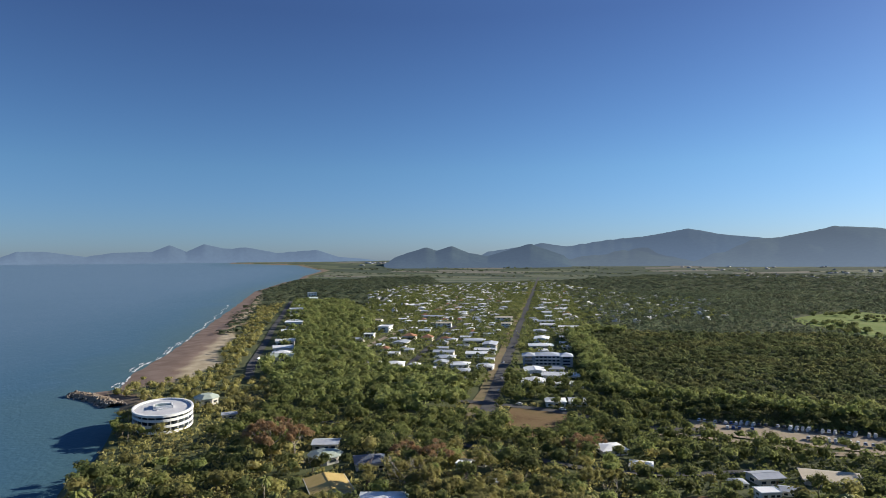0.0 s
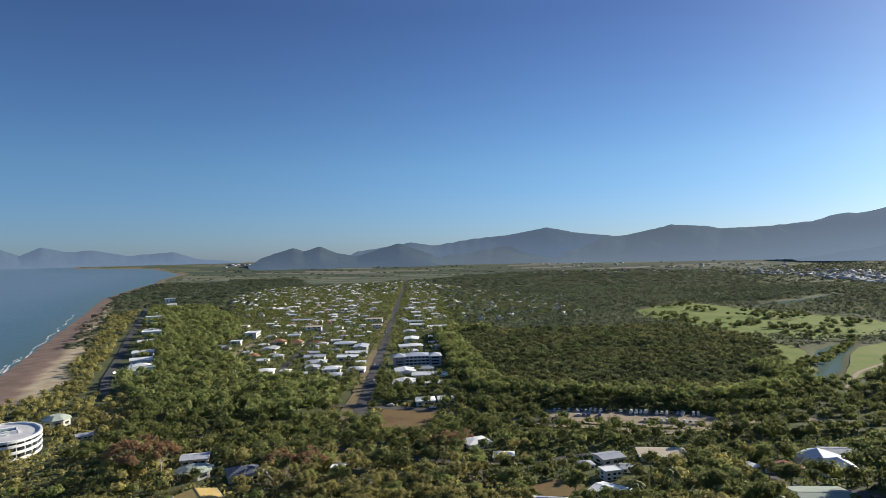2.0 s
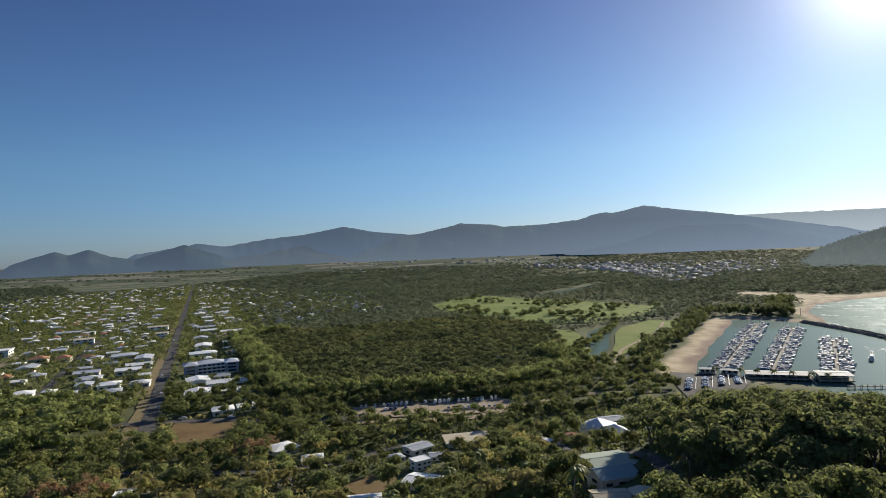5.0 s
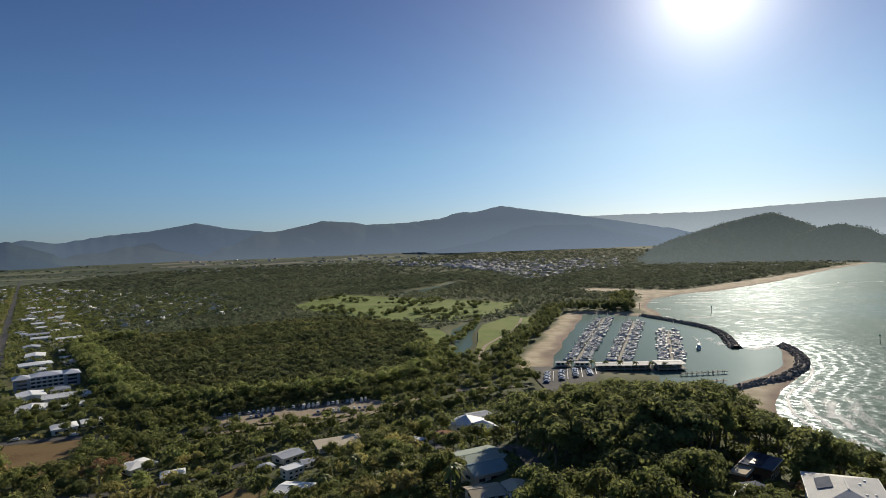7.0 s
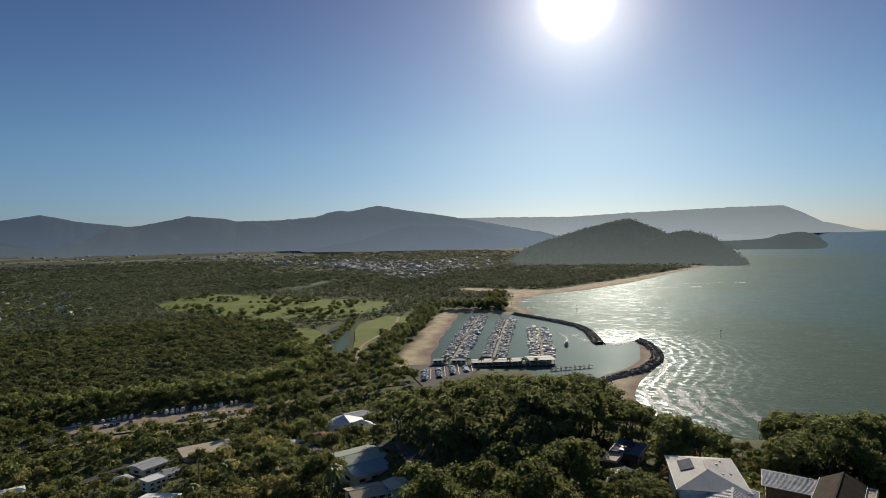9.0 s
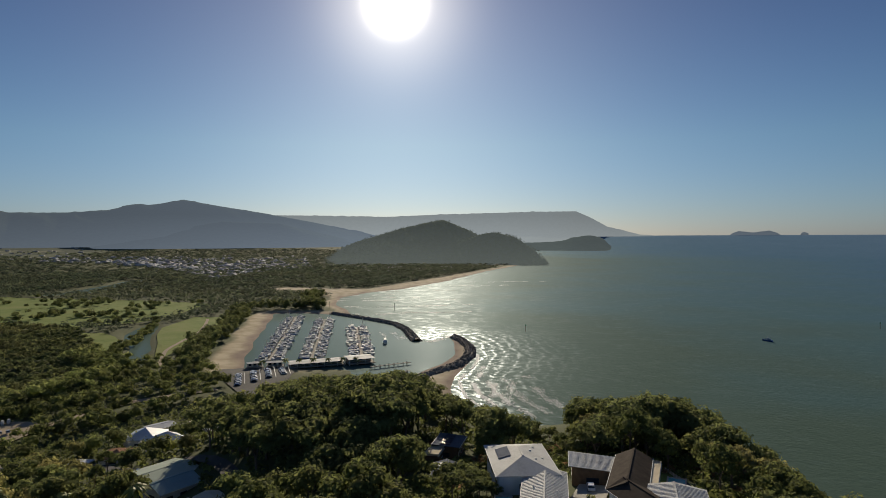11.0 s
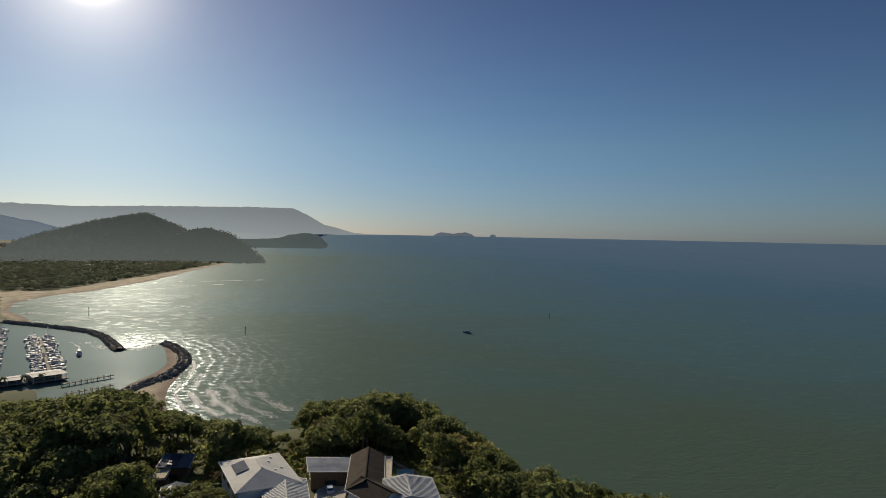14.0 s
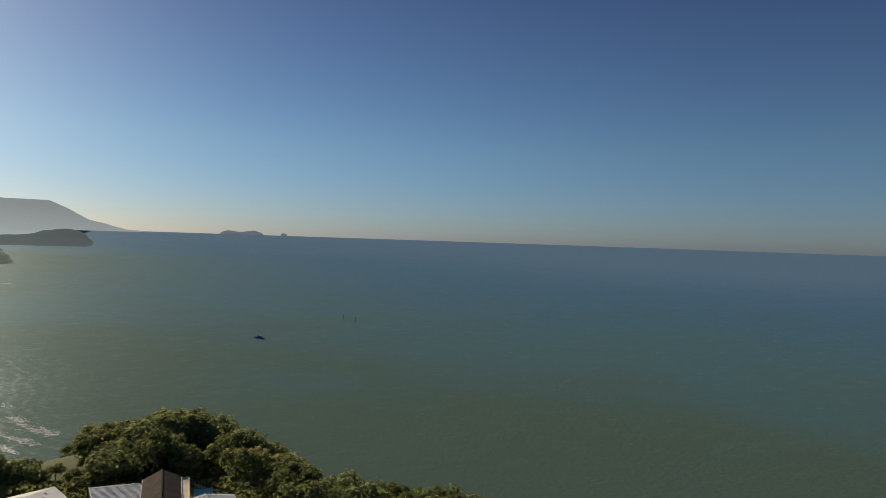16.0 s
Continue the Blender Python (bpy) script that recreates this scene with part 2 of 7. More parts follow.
def build_ground():
    x, y, faces = polar(RINGS, AZ)
    z = ground_height(x, y).ravel()
    sd, inland = shore(x, y)
    x, y, sd, inland = x.ravel(), y.ravel(), sd.ravel(), inland.ravel()
    keep = (sd[faces] > -70).any(1)
    used = np.unique(faces[keep])
    back = np.full(len(x), -1)
    back[used] = np.arange(len(used))
    m = material("ground", [(0.07, 0.085, 0.04), (0.095, 0.108, 0.052), (0.115, 0.118, 0.062)], 0.02, 0.95, 0.4, 0.7, coords="World")
    me = mesh_from("ground", np.stack([x, y, z], 1)[used], back[faces[keep]], m, flat=False)
    xs, ys, ss = x[used], y[used], sd[used]
    cliff = np.exp(-((xs - 225) / 110) ** 2 - ((ys - 20) / 120) ** 2) + np.exp(-((xs + 240) / 60) ** 2 - ((ys - 300) / 110) ** 2)
    width = beach_width(xs, ys)
    sand = np.clip((width - ss) / 5, 0, 1) * np.clip(1.6 - 1.8 * np.exp(-((xs - 362) / 48) ** 2 - ((ys - 292) / 48) ** 2), 0, 1) * np.clip(1 - 1.6 * cliff, 0, 1)
    wet = np.clip((np.where(xs < 0, 41 - 9 * np.clip((ys - 1200) / 700, 0, 1), 11) + 4 * wobble(xs, ys, 13.0) - ss) / 7, 0, 1)
    sand = np.maximum(sand, np.clip(signed(SANDBANK, xs, ys) / 8 + 0.5, 0, 1))
    me.attributes.new("sand", "FLOAT", "POINT").data.foreach_set("value", sand.astype(np.float32))
    me.attributes.new("wet", "FLOAT", "POINT").data.foreach_set("value", wet.astype(np.float32))
    rs, azs = np.hypot(xs, ys), np.degrees(np.arctan2(xs, ys))
    farms = np.clip((rs - field_start(azs)) / 60 + 0.5, 0, 1) * (sd[used] > 60)
    me.attributes.new("farms", "FLOAT", "POINT").data.foreach_set("value", farms.astype(np.float32))
    town = np.clip((130 - abs(xs + 70 + 0.05 * ys) + 12 * wobble(xs, ys, 31.0)) / 30, 0, 1) * np.clip((ys - 490) / 40, 0, 1) * np.clip((1900 - ys) / 300, 0, 1)
    me.attributes.new("town", "FLOAT", "POINT").data.foreach_set("value", town.astype(np.float32))
    n, l = m.node_tree.nodes, m.node_tree.links
    p = n["Principled BSDF"]
    earth = p.inputs["Base Color"].links[0].from_socket

    def attribute(name):
        a = n.new("ShaderNodeAttribute")
        a.attribute_name = name
        return a.outputs["Fac"]

    def blend(fac, a, b):
        mx = n.new("ShaderNodeMix")
        mx.data_type = "RGBA"
        l.new(fac, mx.inputs["Factor"])
        l.new(a, mx.inputs["A"])
        l.new(b, mx.inputs["B"])
        return mx.outputs["Result"]

    def two(c1, c2, scale):
        t = n.new("ShaderNodeTexNoise")
        t.inputs["Scale"].default_value, t.inputs["Detail"].default_value = scale, 6
        l.new(n.new("ShaderNodeNewGeometry").outputs["Position"], t.inputs["Vector"])
        r = n.new("ShaderNodeValToRGB")
        r.color_ramp.elements[0].color, r.color_ramp.elements[1].color = (*c1, 1), (*c2, 1)
        r.color_ramp.elements[0].position, r.color_ramp.elements[1].position = 0.35, 0.65
        l.new(t.outputs["Fac"], r.inputs["Fac"])
        return r.outputs["Color"]

    dry = two((0.34, 0.275, 0.18), (0.52, 0.435, 0.31), 0.06)
    damp = two((0.2, 0.14, 0.11), (0.27, 0.2, 0.16), 0.05)
    yards = two((0.09, 0.11, 0.04), (0.15, 0.145, 0.07), 0.05)
    earth = blend(attribute("town"), earth, yards)
    # farmland: long cane blocks, some cut, some fallow, with tracks between
    plots = n.new("ShaderNodeTexBrick")
    plots.offset, plots.squash, plots.offset_frequency = 0.37, 1.0, 2
    for key, val in (("Scale", 1.0), ("Mortar Size", 9.0), ("Mortar Smooth", 0.3), ("Brick Width", 420.0), ("Row Height", 95.0), ("Bias", 0.0)):
        plots.inputs[key].default_value = val
    plots.inputs["Color1"].default_value, plots.inputs["Color2"].default_value, plots.inputs["Mortar"].default_value = (0, 0, 0, 1), (1, 1, 1, 1), (0.12, 0.12, 0.12, 1)
    turned = n.new("ShaderNodeMapping")
    turned.inputs["Rotation"].default_value = (0, 0, radians(6))
    l.new(n.new("ShaderNodeNewGeometry").outputs["Position"], turned.inputs["Vector"])
    l.new(turned.outputs["Vector"], plots.inputs["Vector"])
    # crop colours are muted and bluish, with distance haze put into them
    crop = n.new("ShaderNodeValToRGB")
    crop.color_ramp.interpolation = "CONSTANT"
    crop.color_ramp.elements[0].position, crop.color_ramp.elements[0].color = 0.0, (0.07, 0.09, 0.062, 1)
    crop.color_ramp.elements[1].position, crop.color_ramp.elements[1].color = 0.86, (0.2, 0.19, 0.15, 1)
    for at_, c_ in ((0.22, (0.13, 0.15, 0.09)), (0.42, (0.085, 0.105, 0.07)), (0.66, (0.165, 0.175, 0.115)), (0.78, (0.1, 0.12, 0.08))):
        crop.color_ramp.elements.new(at_).color = (*c_, 1)
    l.new(plots.outputs["Color"], crop.inputs["Fac"])
    earth = blend(attribute("farms"), earth, crop.outputs["Color"])
    l.new(blend(attribute("sand"), earth, blend(attribute("wet"), dry, damp)), p.inputs["Base Color"])
    ob = new("ground", me)
    tagged(ob, "flat wooded coastal plain with sandy beaches and a low hill", "ground", kind="structure")


def build_sea():
    m = bpy.data.materials.new("sea_water")
    m.use_nodes = True
    n, l = m.node_tree.nodes, m.node_tree.links
    p = n["Principled BSDF"]
    pos = n.new("ShaderNodeNewGeometry").outputs["Position"]

    def noise_at(scale, detail, stretch=(1, 1, 1)):
        mp = n.new("ShaderNodeMapping")
        mp.inputs["Scale"].default_value = stretch
        mp.inputs["Rotation"].default_value = (0, 0, radians(35))
        l.new(pos, mp.inputs["Vector"])
        t = n.new("ShaderNodeTexNoise")
        t.inputs["Scale"].default_value, t.inputs["Detail"].default_value = scale, detail
        l.new(mp.outputs["Vector"], t.inputs["Vector"])
        return t.outputs["Fac"]

    def ramp_between(value, lo, hi, to_lo, to_hi):
        q = n.new("ShaderNodeMapRange")
        for key, val in (("From Min", lo), ("From Max", hi), ("To Min", to_lo), ("To Max", to_hi)):
            q.inputs[key].default_value = val
        l.new(value, q.inputs["Value"])
        return q.outputs["Result"]

    def math_node(op, u, v):
        q = n.new("ShaderNodeMath")
        q.operation = op
        for i, w in enumerate((u, v)):
            if isinstance(w, (int, float)):
                q.inputs[i].default_value = w
            else:
                l.new(w, q.inputs[i])
        if op == "MULTIPLY_ADD":
            q.inputs[2].default_value = 0.5
        return q.outputs[0]

    ruffled = n.new("ShaderNodeAttribute")
    ruffled.attribute_name = "ruffled"
    # smooth water between the small facets that catch the sun
    facets = math_node("ADD", math_node("MULTIPLY", noise_at(0.2, 4, (1, 0.5, 1)), 0.6), math_node("MULTIPLY", noise_at(0.07, 4, (1, 0.45, 1)), 0.4))
    sparkle = ramp_between(facets, 0.53, 0.6, 0.0, 1.0)
    open_sea = math_node("ADD", math_node("MULTIPLY", sparkle, 0.055), 0.008)
    still = math_node("MAXIMUM", math_node("SUBTRACT", 1.0, math_node("MULTIPLY", ruffled.outputs["Fac"], 3.0)), 0.0)
    shine = math_node("ADD", open_sea, math_node("MULTIPLY", still, 0.25))
    # small breakers in the cove: crests that follow the shore
    surf = n.new("ShaderNodeAttribute")
    surf.attribute_name = "breakers"
    reach = n.new("ShaderNodeAttribute")
    reach.attribute_name = "offshore"
    bend = math_node("ADD", math_node("MULTIPLY", reach.outputs["Fac"], 0.66), math_node("MULTIPLY", noise_at(0.02, 4), 18.0))
    crest = math_node("POWER", math_node("MULTIPLY_ADD", math_node("SINE", bend, 0.0), 0.5), 5.0)
    glint = ramp_between(noise_at(0.24, 4, (1, 0.5, 1)), 0.54, 0.6, 0.0, 1.0)
    broken = ramp_between(noise_at(0.3, 4, (1, 0.6, 1)), 0.47, 0.58, 0.0, 1.0)
    breaking = math_node("MULTIPLY", surf.outputs["Fac"], math_node("ADD", math_node("MULTIPLY", glint, 0.34), math_node("MULTIPLY", crest, broken)))
    shine = math_node("MINIMUM", math_node("ADD", shine, math_node("MULTIPLY", breaking, 0.45)), 1.0)
    fres = n.new("ShaderNodeFresnel")
    fres.inputs["IOR"].default_value = 1.33
    rough = math_node("ADD", math_node("MULTIPLY", ruffled.outputs["Fac"], ramp_between(noise_at(0.01, 3, (1, 0.4, 1)), 0.4, 0.6, 0.26, 0.36)), 0.05)
    gloss = n.new("ShaderNodeBsdfAnisotropic")
    l.new(rough, gloss.inputs["Roughness"])
    gloss.inputs["Color"].default_value = (0.82, 0.92, 1.0, 1)
    body = n.new("ShaderNodeBsdfDiffuse")
    film = n.new("ShaderNodeMixShader")
    l.new(math_node("MULTIPLY", fres.outputs[0], shine), film.inputs["Fac"])
    # the ruffled sea as a whole throws back a broad sheen
    sheen = n.new("ShaderNodeBsdfAnisotropic")
    sheen.inputs["Roughness"].default_value = 0.62
    sheen.inputs["Color"].default_value = (0.78, 0.93, 1.0, 1)
    under = n.new("ShaderNodeMixShader")
    lee = n.new("ShaderNodeAttribute")
    lee.attribute_name = "lee"
    l.new(math_node("MULTIPLY", fres.outputs[0], math_node("ADD", math_node("MULTIPLY", lee.outputs["Fac"], 0.1), 0.085)), under.inputs["Fac"])
    l.new(body.outputs[0], under.inputs[1])
    l.new(sheen.outputs[0], under.inputs[2])
    l.new(under.outputs[0], film.inputs[1])
    l.new(gloss.outputs[0], film.inputs[2])
    l.new(film.outputs[0], n["Material Output"].inputs["Surface"])
    n.remove(p)
    # silt stirred up near the shore, clear blue-green water further out
    far = n.new("ShaderNodeAttribute")
    far.attribute_name = "depth"
    add = n.new("ShaderNodeMath")
    add.operation = "MULTIPLY_ADD"
    l.new(noise_at(0.006, 4), add.inputs[0])
    add.inputs[1].default_value = 0.25
    l.new(far.outputs["Fac"], add.inputs[2])
    ramp = n.new("ShaderNodeValToRGB")
    r = ramp.color_ramp
    r.elements[0].position, r.elements[0].color = 0.3, (0.074, 0.116, 0.092, 1)
    # the paler far end is horizon haze put into the water colour
    r.elements[1].position, r.elements[1].color = 1.0, (0.085, 0.17, 0.27, 1)
    for at, c in ((0.46, (0.064, 0.138, 0.158)), (0.68, (0.05, 0.136, 0.218))):
        e = r.elements.new(at)
        e.color = (*c, 1)
    l.new(add.outputs[0], ramp.inputs["Fac"])
    deep = n.new("ShaderNodeVectorMath")
    deep.operation = "SCALE"
    l.new(ramp.outputs["Color"], deep.inputs[0])
    l.new(math_node("SUBTRACT", 1.0, math_node("MULTIPLY", lee.outputs["Fac"], 0.12)), deep.inputs["Scale"])
    l.new(deep.outputs["Vector"], body.inputs["Color"])
    waves = n.new("ShaderNodeMath")
    waves.operation = "MULTIPLY_ADD"
    l.new(noise_at(0.4, 5, (1, 0.75, 1)), waves.inputs[0])
    waves.inputs[1].default_value = 1.0
    chop = n.new("ShaderNodeMath")
    chop.operation = "MULTIPLY"
    l.new(noise_at(0.1, 3, (1, 0.6, 1)), chop.inputs[0])
    chop.inputs[1].default_value = 0.9
    l.new(chop.outputs[0], waves.inputs[2])
    b = n.new("ShaderNodeBump")
    b.inputs["Distance"].default_value = 1.0
    swell = n.new("ShaderNodeAttribute")
    swell.attribute_name = "swell"
    l.new(swell.outputs["Fac"], b.inputs["Strength"])
    l.new(waves.outputs[0], b.inputs["Height"])
    level = n.new("ShaderNodeCombineXYZ")
    level.inputs["Z"].default_value = 1.0
    l.new(level.outputs[0], b.inputs["Normal"])
    for node in (gloss, sheen, body, fres):
        l.new(b.outputs["Normal"], node.inputs["Normal"])
    rings = np.concatenate([[1.0], np.arange(60, 900, 8.0), np.arange(900, 3500, 100.0), RINGS[RINGS >= 3500]])
    x, y, faces = polar(rings, np.radians(np.arange(0, 360, 1.0)))
    z = far_rise(np.hypot(x, y)).ravel()
    me = mesh_from("sea", np.stack([x.ravel(), y.ravel(), z], 1), faces, m, flat=False)
    off = -signed(LAND, x.ravel(), y.ravel())
    depth = np.clip(np.where(x.ravel() > 0, (np.maximum(off, 0) / 3500) ** 0.55, 0.36 + 0.4 * np.clip(off / 260, 0, 1) ** 0.7 + off / 7000), 0, 1)
    me.attributes.new("depth", "FLOAT", "POINT").data.foreach_set("value", depth.astype(np.float32))
    basin = signed(np.array([(345, 262), (385, 292), (350, 366), (456, 457), (630, 592), (652, 505), (617, 391), (548, 332), (520, 308), (556, 290), (520, 258), (432, 226), (352, 232)], float), x.ravel(), y.ravel())
    xr, yr = x.ravel(), y.ravel()
    cove = np.exp(-(np.maximum(off, 0) / 60) ** 2) * np.clip((xr - 285) / 25, 0, 1) * np.clip((yr - 80) / 40, 0, 1) * np.clip((660 - xr) / 60, 0, 1) * np.clip((430 - yr) / 60, 0, 1) * np.clip(-basin / 8, 0, 1)
    banks = 0.05 * np.exp(-((xr - 900) / 190) ** 2 - ((yr - 545) / 110) ** 2) * np.clip(-basin / 8, 0, 1)
    me.attributes.new("breakers", "FLOAT", "POINT").data.foreach_set("value", np.maximum(cove, banks).astype(np.float32))
    me.attributes.new("lee", "FLOAT", "POINT").data.foreach_set("value", np.clip(-xr / 120, 0, 1).astype(np.float32))
    me.attributes.new("offshore", "FLOAT", "POINT").data.foreach_set("value", off.astype(np.float32))
    calm = np.clip(-basin / 10, 0.12, 1) * np.clip(-signed(POND, x.ravel(), y.ravel()) / 8, 0.1, 1)
    me.attributes.new("swell", "FLOAT", "POINT").data.foreach_set("value", (0.3 * calm).astype(np.float32))
    me.attributes.new("ruffled", "FLOAT", "POINT").data.foreach_set("value", calm.astype(np.float32))
    tagged(new("sea", me), "calm blue-green sea, silty near the shore", "sea", kind="structure")


build_ground()
build_sea()

# ---- mountains and islands on the skyline ----


def crest_line(profile, az):
    a = np.array(profile, float)
    return np.interp(az, a[:, 0], a[:, 1])


def build_range(name, profile, radius, front, back, mat, label, category, seed, rough=0.16, flute=1.0):
    """A ridge round the viewer's plain: profile gives its skyline as azimuth (clockwise) and elevation in degrees."""
    a0, a1 = profile[0][0], profile[-1][0]
    az = np.arange(a0, a1 + 0.01, 0.15)
    vs = np.concatenate([np.linspace(-1, 0, 25), np.linspace(0, 1, 5)[1:]])
    el = crest_line(profile, az)
    verts = []
    for v in vs:
        for a, e in zip(az, el):
            spur = noise.noise(((a + 2.2 * v) * 0.5 * flute, v * 1.5, seed)) + 0.35 * noise.noise(((a - 1.5 * v) * 0.9 * flute, v * 2.4, seed + 7))
            r = radius + (front * v if v < 0 else back * v) + spur * front * 0.05 * (1 - abs(v))
            r = min(r, 4945)
            base = float(far_rise(np.array(r))) - 3
            jag = 0.05 * noise.noise((a * 1.7, seed, 3.0)) + 0.012 * noise.noise((a * 5.0, seed, 9.0))
            top = max(EYE_HEIGHT + radius * math.tan(radians(e + jag)), base + 2)
            k = (1 - abs(v)) ** 1.15 * min(1.0, (a - a0) / (0.07 * (a1 - a0)), (a1 - a) / (0.07 * (a1 - a0)) + 1e-6)
            k *= 1 + rough * 1.3 * spur * min(1.0, abs(v) * 3) * (1 - abs(v))
            ra = radians(a)
            verts.append((r * math.sin(ra), r * math.cos(ra), base + (top - base) * k))
    n, m = len(vs), len(az)
    i, j = np.meshgrid(np.arange(n - 1), np.arange(m - 1), indexing="ij")
    i, j = i.ravel(), j.ravel()
    faces = np.stack([i * m + j, i * m + j + 1, (i + 1) * m + j + 1, (i + 1) * m + j], 1)
    ob = new(name, mesh_from(name, verts, faces, mat, flat=False))
    return tagged(ob, label, category, kind="structure")


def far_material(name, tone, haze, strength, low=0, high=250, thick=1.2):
    """Distant wooded slopes with blue haze painted in as emission, stronger low down and towards the sun."""
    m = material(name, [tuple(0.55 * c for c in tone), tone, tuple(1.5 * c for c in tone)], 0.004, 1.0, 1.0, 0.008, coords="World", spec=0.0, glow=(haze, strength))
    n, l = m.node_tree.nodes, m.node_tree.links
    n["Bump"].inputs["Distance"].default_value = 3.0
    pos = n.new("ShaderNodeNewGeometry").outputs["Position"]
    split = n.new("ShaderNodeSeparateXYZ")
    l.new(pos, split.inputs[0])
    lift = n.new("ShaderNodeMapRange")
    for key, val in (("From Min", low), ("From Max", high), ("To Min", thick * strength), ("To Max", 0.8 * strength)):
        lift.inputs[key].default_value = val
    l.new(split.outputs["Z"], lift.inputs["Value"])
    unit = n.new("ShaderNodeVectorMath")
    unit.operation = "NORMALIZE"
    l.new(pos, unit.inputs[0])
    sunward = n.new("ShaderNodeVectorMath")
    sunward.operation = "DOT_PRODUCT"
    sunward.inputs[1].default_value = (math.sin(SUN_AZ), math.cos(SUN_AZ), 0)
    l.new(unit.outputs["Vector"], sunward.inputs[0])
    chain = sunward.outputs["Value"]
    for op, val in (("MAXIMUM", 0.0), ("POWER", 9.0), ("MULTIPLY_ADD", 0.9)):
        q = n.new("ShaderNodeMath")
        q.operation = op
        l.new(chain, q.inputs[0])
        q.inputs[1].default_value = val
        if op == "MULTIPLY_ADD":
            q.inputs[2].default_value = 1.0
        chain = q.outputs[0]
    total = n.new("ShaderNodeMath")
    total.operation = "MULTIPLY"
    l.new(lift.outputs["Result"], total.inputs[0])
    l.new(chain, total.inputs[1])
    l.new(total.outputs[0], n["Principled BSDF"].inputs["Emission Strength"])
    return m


# emission colours that stand for the air's haze on the far slopes
BLUE_GLOW, HAZE_GLOW = (0.235, 0.345, 0.53), (0.26, 0.355, 0.5)
M_FAR = far_material("far_range", (0.03, 0.045, 0.055), BLUE_GLOW, 0.34)
M_RANGE = far_material("wooded_range", (0.028, 0.038, 0.028), HAZE_GLOW, 0.26)
M_BACK = far_material("back_range", (0.03, 0.04, 0.035), BLUE_GLOW, 0.28)
M_HILL = far_material("low_hills", (0.025, 0.035, 0.028), BLUE_GLOW, 0.2)
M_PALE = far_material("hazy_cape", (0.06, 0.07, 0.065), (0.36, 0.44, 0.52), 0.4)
M_SPUR = far_material("wooded_spur", (0.028, 0.038, 0.028), HAZE_GLOW, 0.24)
M_ISLE = far_material("island_green", (0.03, 0.045, 0.025), HAZE_GLOW, 0.3)
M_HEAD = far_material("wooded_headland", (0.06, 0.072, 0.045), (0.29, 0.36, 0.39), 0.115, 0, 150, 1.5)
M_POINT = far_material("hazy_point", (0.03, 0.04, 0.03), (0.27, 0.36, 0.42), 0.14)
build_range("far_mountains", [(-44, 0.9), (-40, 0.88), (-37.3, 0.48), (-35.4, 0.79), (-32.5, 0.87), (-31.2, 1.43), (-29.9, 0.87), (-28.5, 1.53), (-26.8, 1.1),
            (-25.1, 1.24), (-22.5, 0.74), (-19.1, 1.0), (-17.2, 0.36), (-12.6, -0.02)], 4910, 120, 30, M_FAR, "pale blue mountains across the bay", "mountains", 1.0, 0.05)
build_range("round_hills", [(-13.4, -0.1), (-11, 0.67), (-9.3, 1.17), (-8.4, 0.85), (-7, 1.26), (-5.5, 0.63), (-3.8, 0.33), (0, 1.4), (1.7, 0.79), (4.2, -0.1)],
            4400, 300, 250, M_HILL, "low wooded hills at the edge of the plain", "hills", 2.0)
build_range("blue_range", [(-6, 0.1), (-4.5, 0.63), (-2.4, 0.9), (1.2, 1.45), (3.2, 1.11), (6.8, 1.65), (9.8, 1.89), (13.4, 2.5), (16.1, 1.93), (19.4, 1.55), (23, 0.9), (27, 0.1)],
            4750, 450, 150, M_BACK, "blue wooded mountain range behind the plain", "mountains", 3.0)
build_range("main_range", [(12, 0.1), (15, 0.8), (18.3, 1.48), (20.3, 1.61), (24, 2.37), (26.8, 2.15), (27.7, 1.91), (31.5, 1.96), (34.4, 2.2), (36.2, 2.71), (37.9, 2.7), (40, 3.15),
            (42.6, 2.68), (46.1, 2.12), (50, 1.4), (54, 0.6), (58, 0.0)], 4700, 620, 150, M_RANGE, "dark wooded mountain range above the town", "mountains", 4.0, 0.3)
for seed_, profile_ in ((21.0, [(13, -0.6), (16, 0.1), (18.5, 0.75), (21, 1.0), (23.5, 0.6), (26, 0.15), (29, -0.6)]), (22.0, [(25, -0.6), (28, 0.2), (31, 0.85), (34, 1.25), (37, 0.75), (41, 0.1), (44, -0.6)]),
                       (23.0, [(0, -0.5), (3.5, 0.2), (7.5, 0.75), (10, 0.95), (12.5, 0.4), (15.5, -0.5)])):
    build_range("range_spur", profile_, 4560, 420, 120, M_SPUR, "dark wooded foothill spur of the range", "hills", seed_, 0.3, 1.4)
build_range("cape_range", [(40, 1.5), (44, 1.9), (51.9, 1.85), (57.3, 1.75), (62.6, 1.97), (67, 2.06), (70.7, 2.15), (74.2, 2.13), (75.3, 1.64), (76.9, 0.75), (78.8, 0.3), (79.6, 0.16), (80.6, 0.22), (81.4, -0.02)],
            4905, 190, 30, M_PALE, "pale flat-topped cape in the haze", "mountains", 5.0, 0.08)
# made-up slope that hides the cape's cast shadow on the bay water
build_range("cape_foot", [(61, -0.8), (63, 0.25), (68, 0.35), (71.5, 0.3), (73.5, 0.15), (75, -0.1), (76.5, -0.4), (79, -0.8)], 4690, 560, 20, M_PALE, "pale slope added over the shadow of the cape on the bay", "mountains", 15.0, 0.05)
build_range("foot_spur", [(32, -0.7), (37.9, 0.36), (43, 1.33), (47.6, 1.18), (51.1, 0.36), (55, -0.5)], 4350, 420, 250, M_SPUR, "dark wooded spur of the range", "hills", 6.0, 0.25)
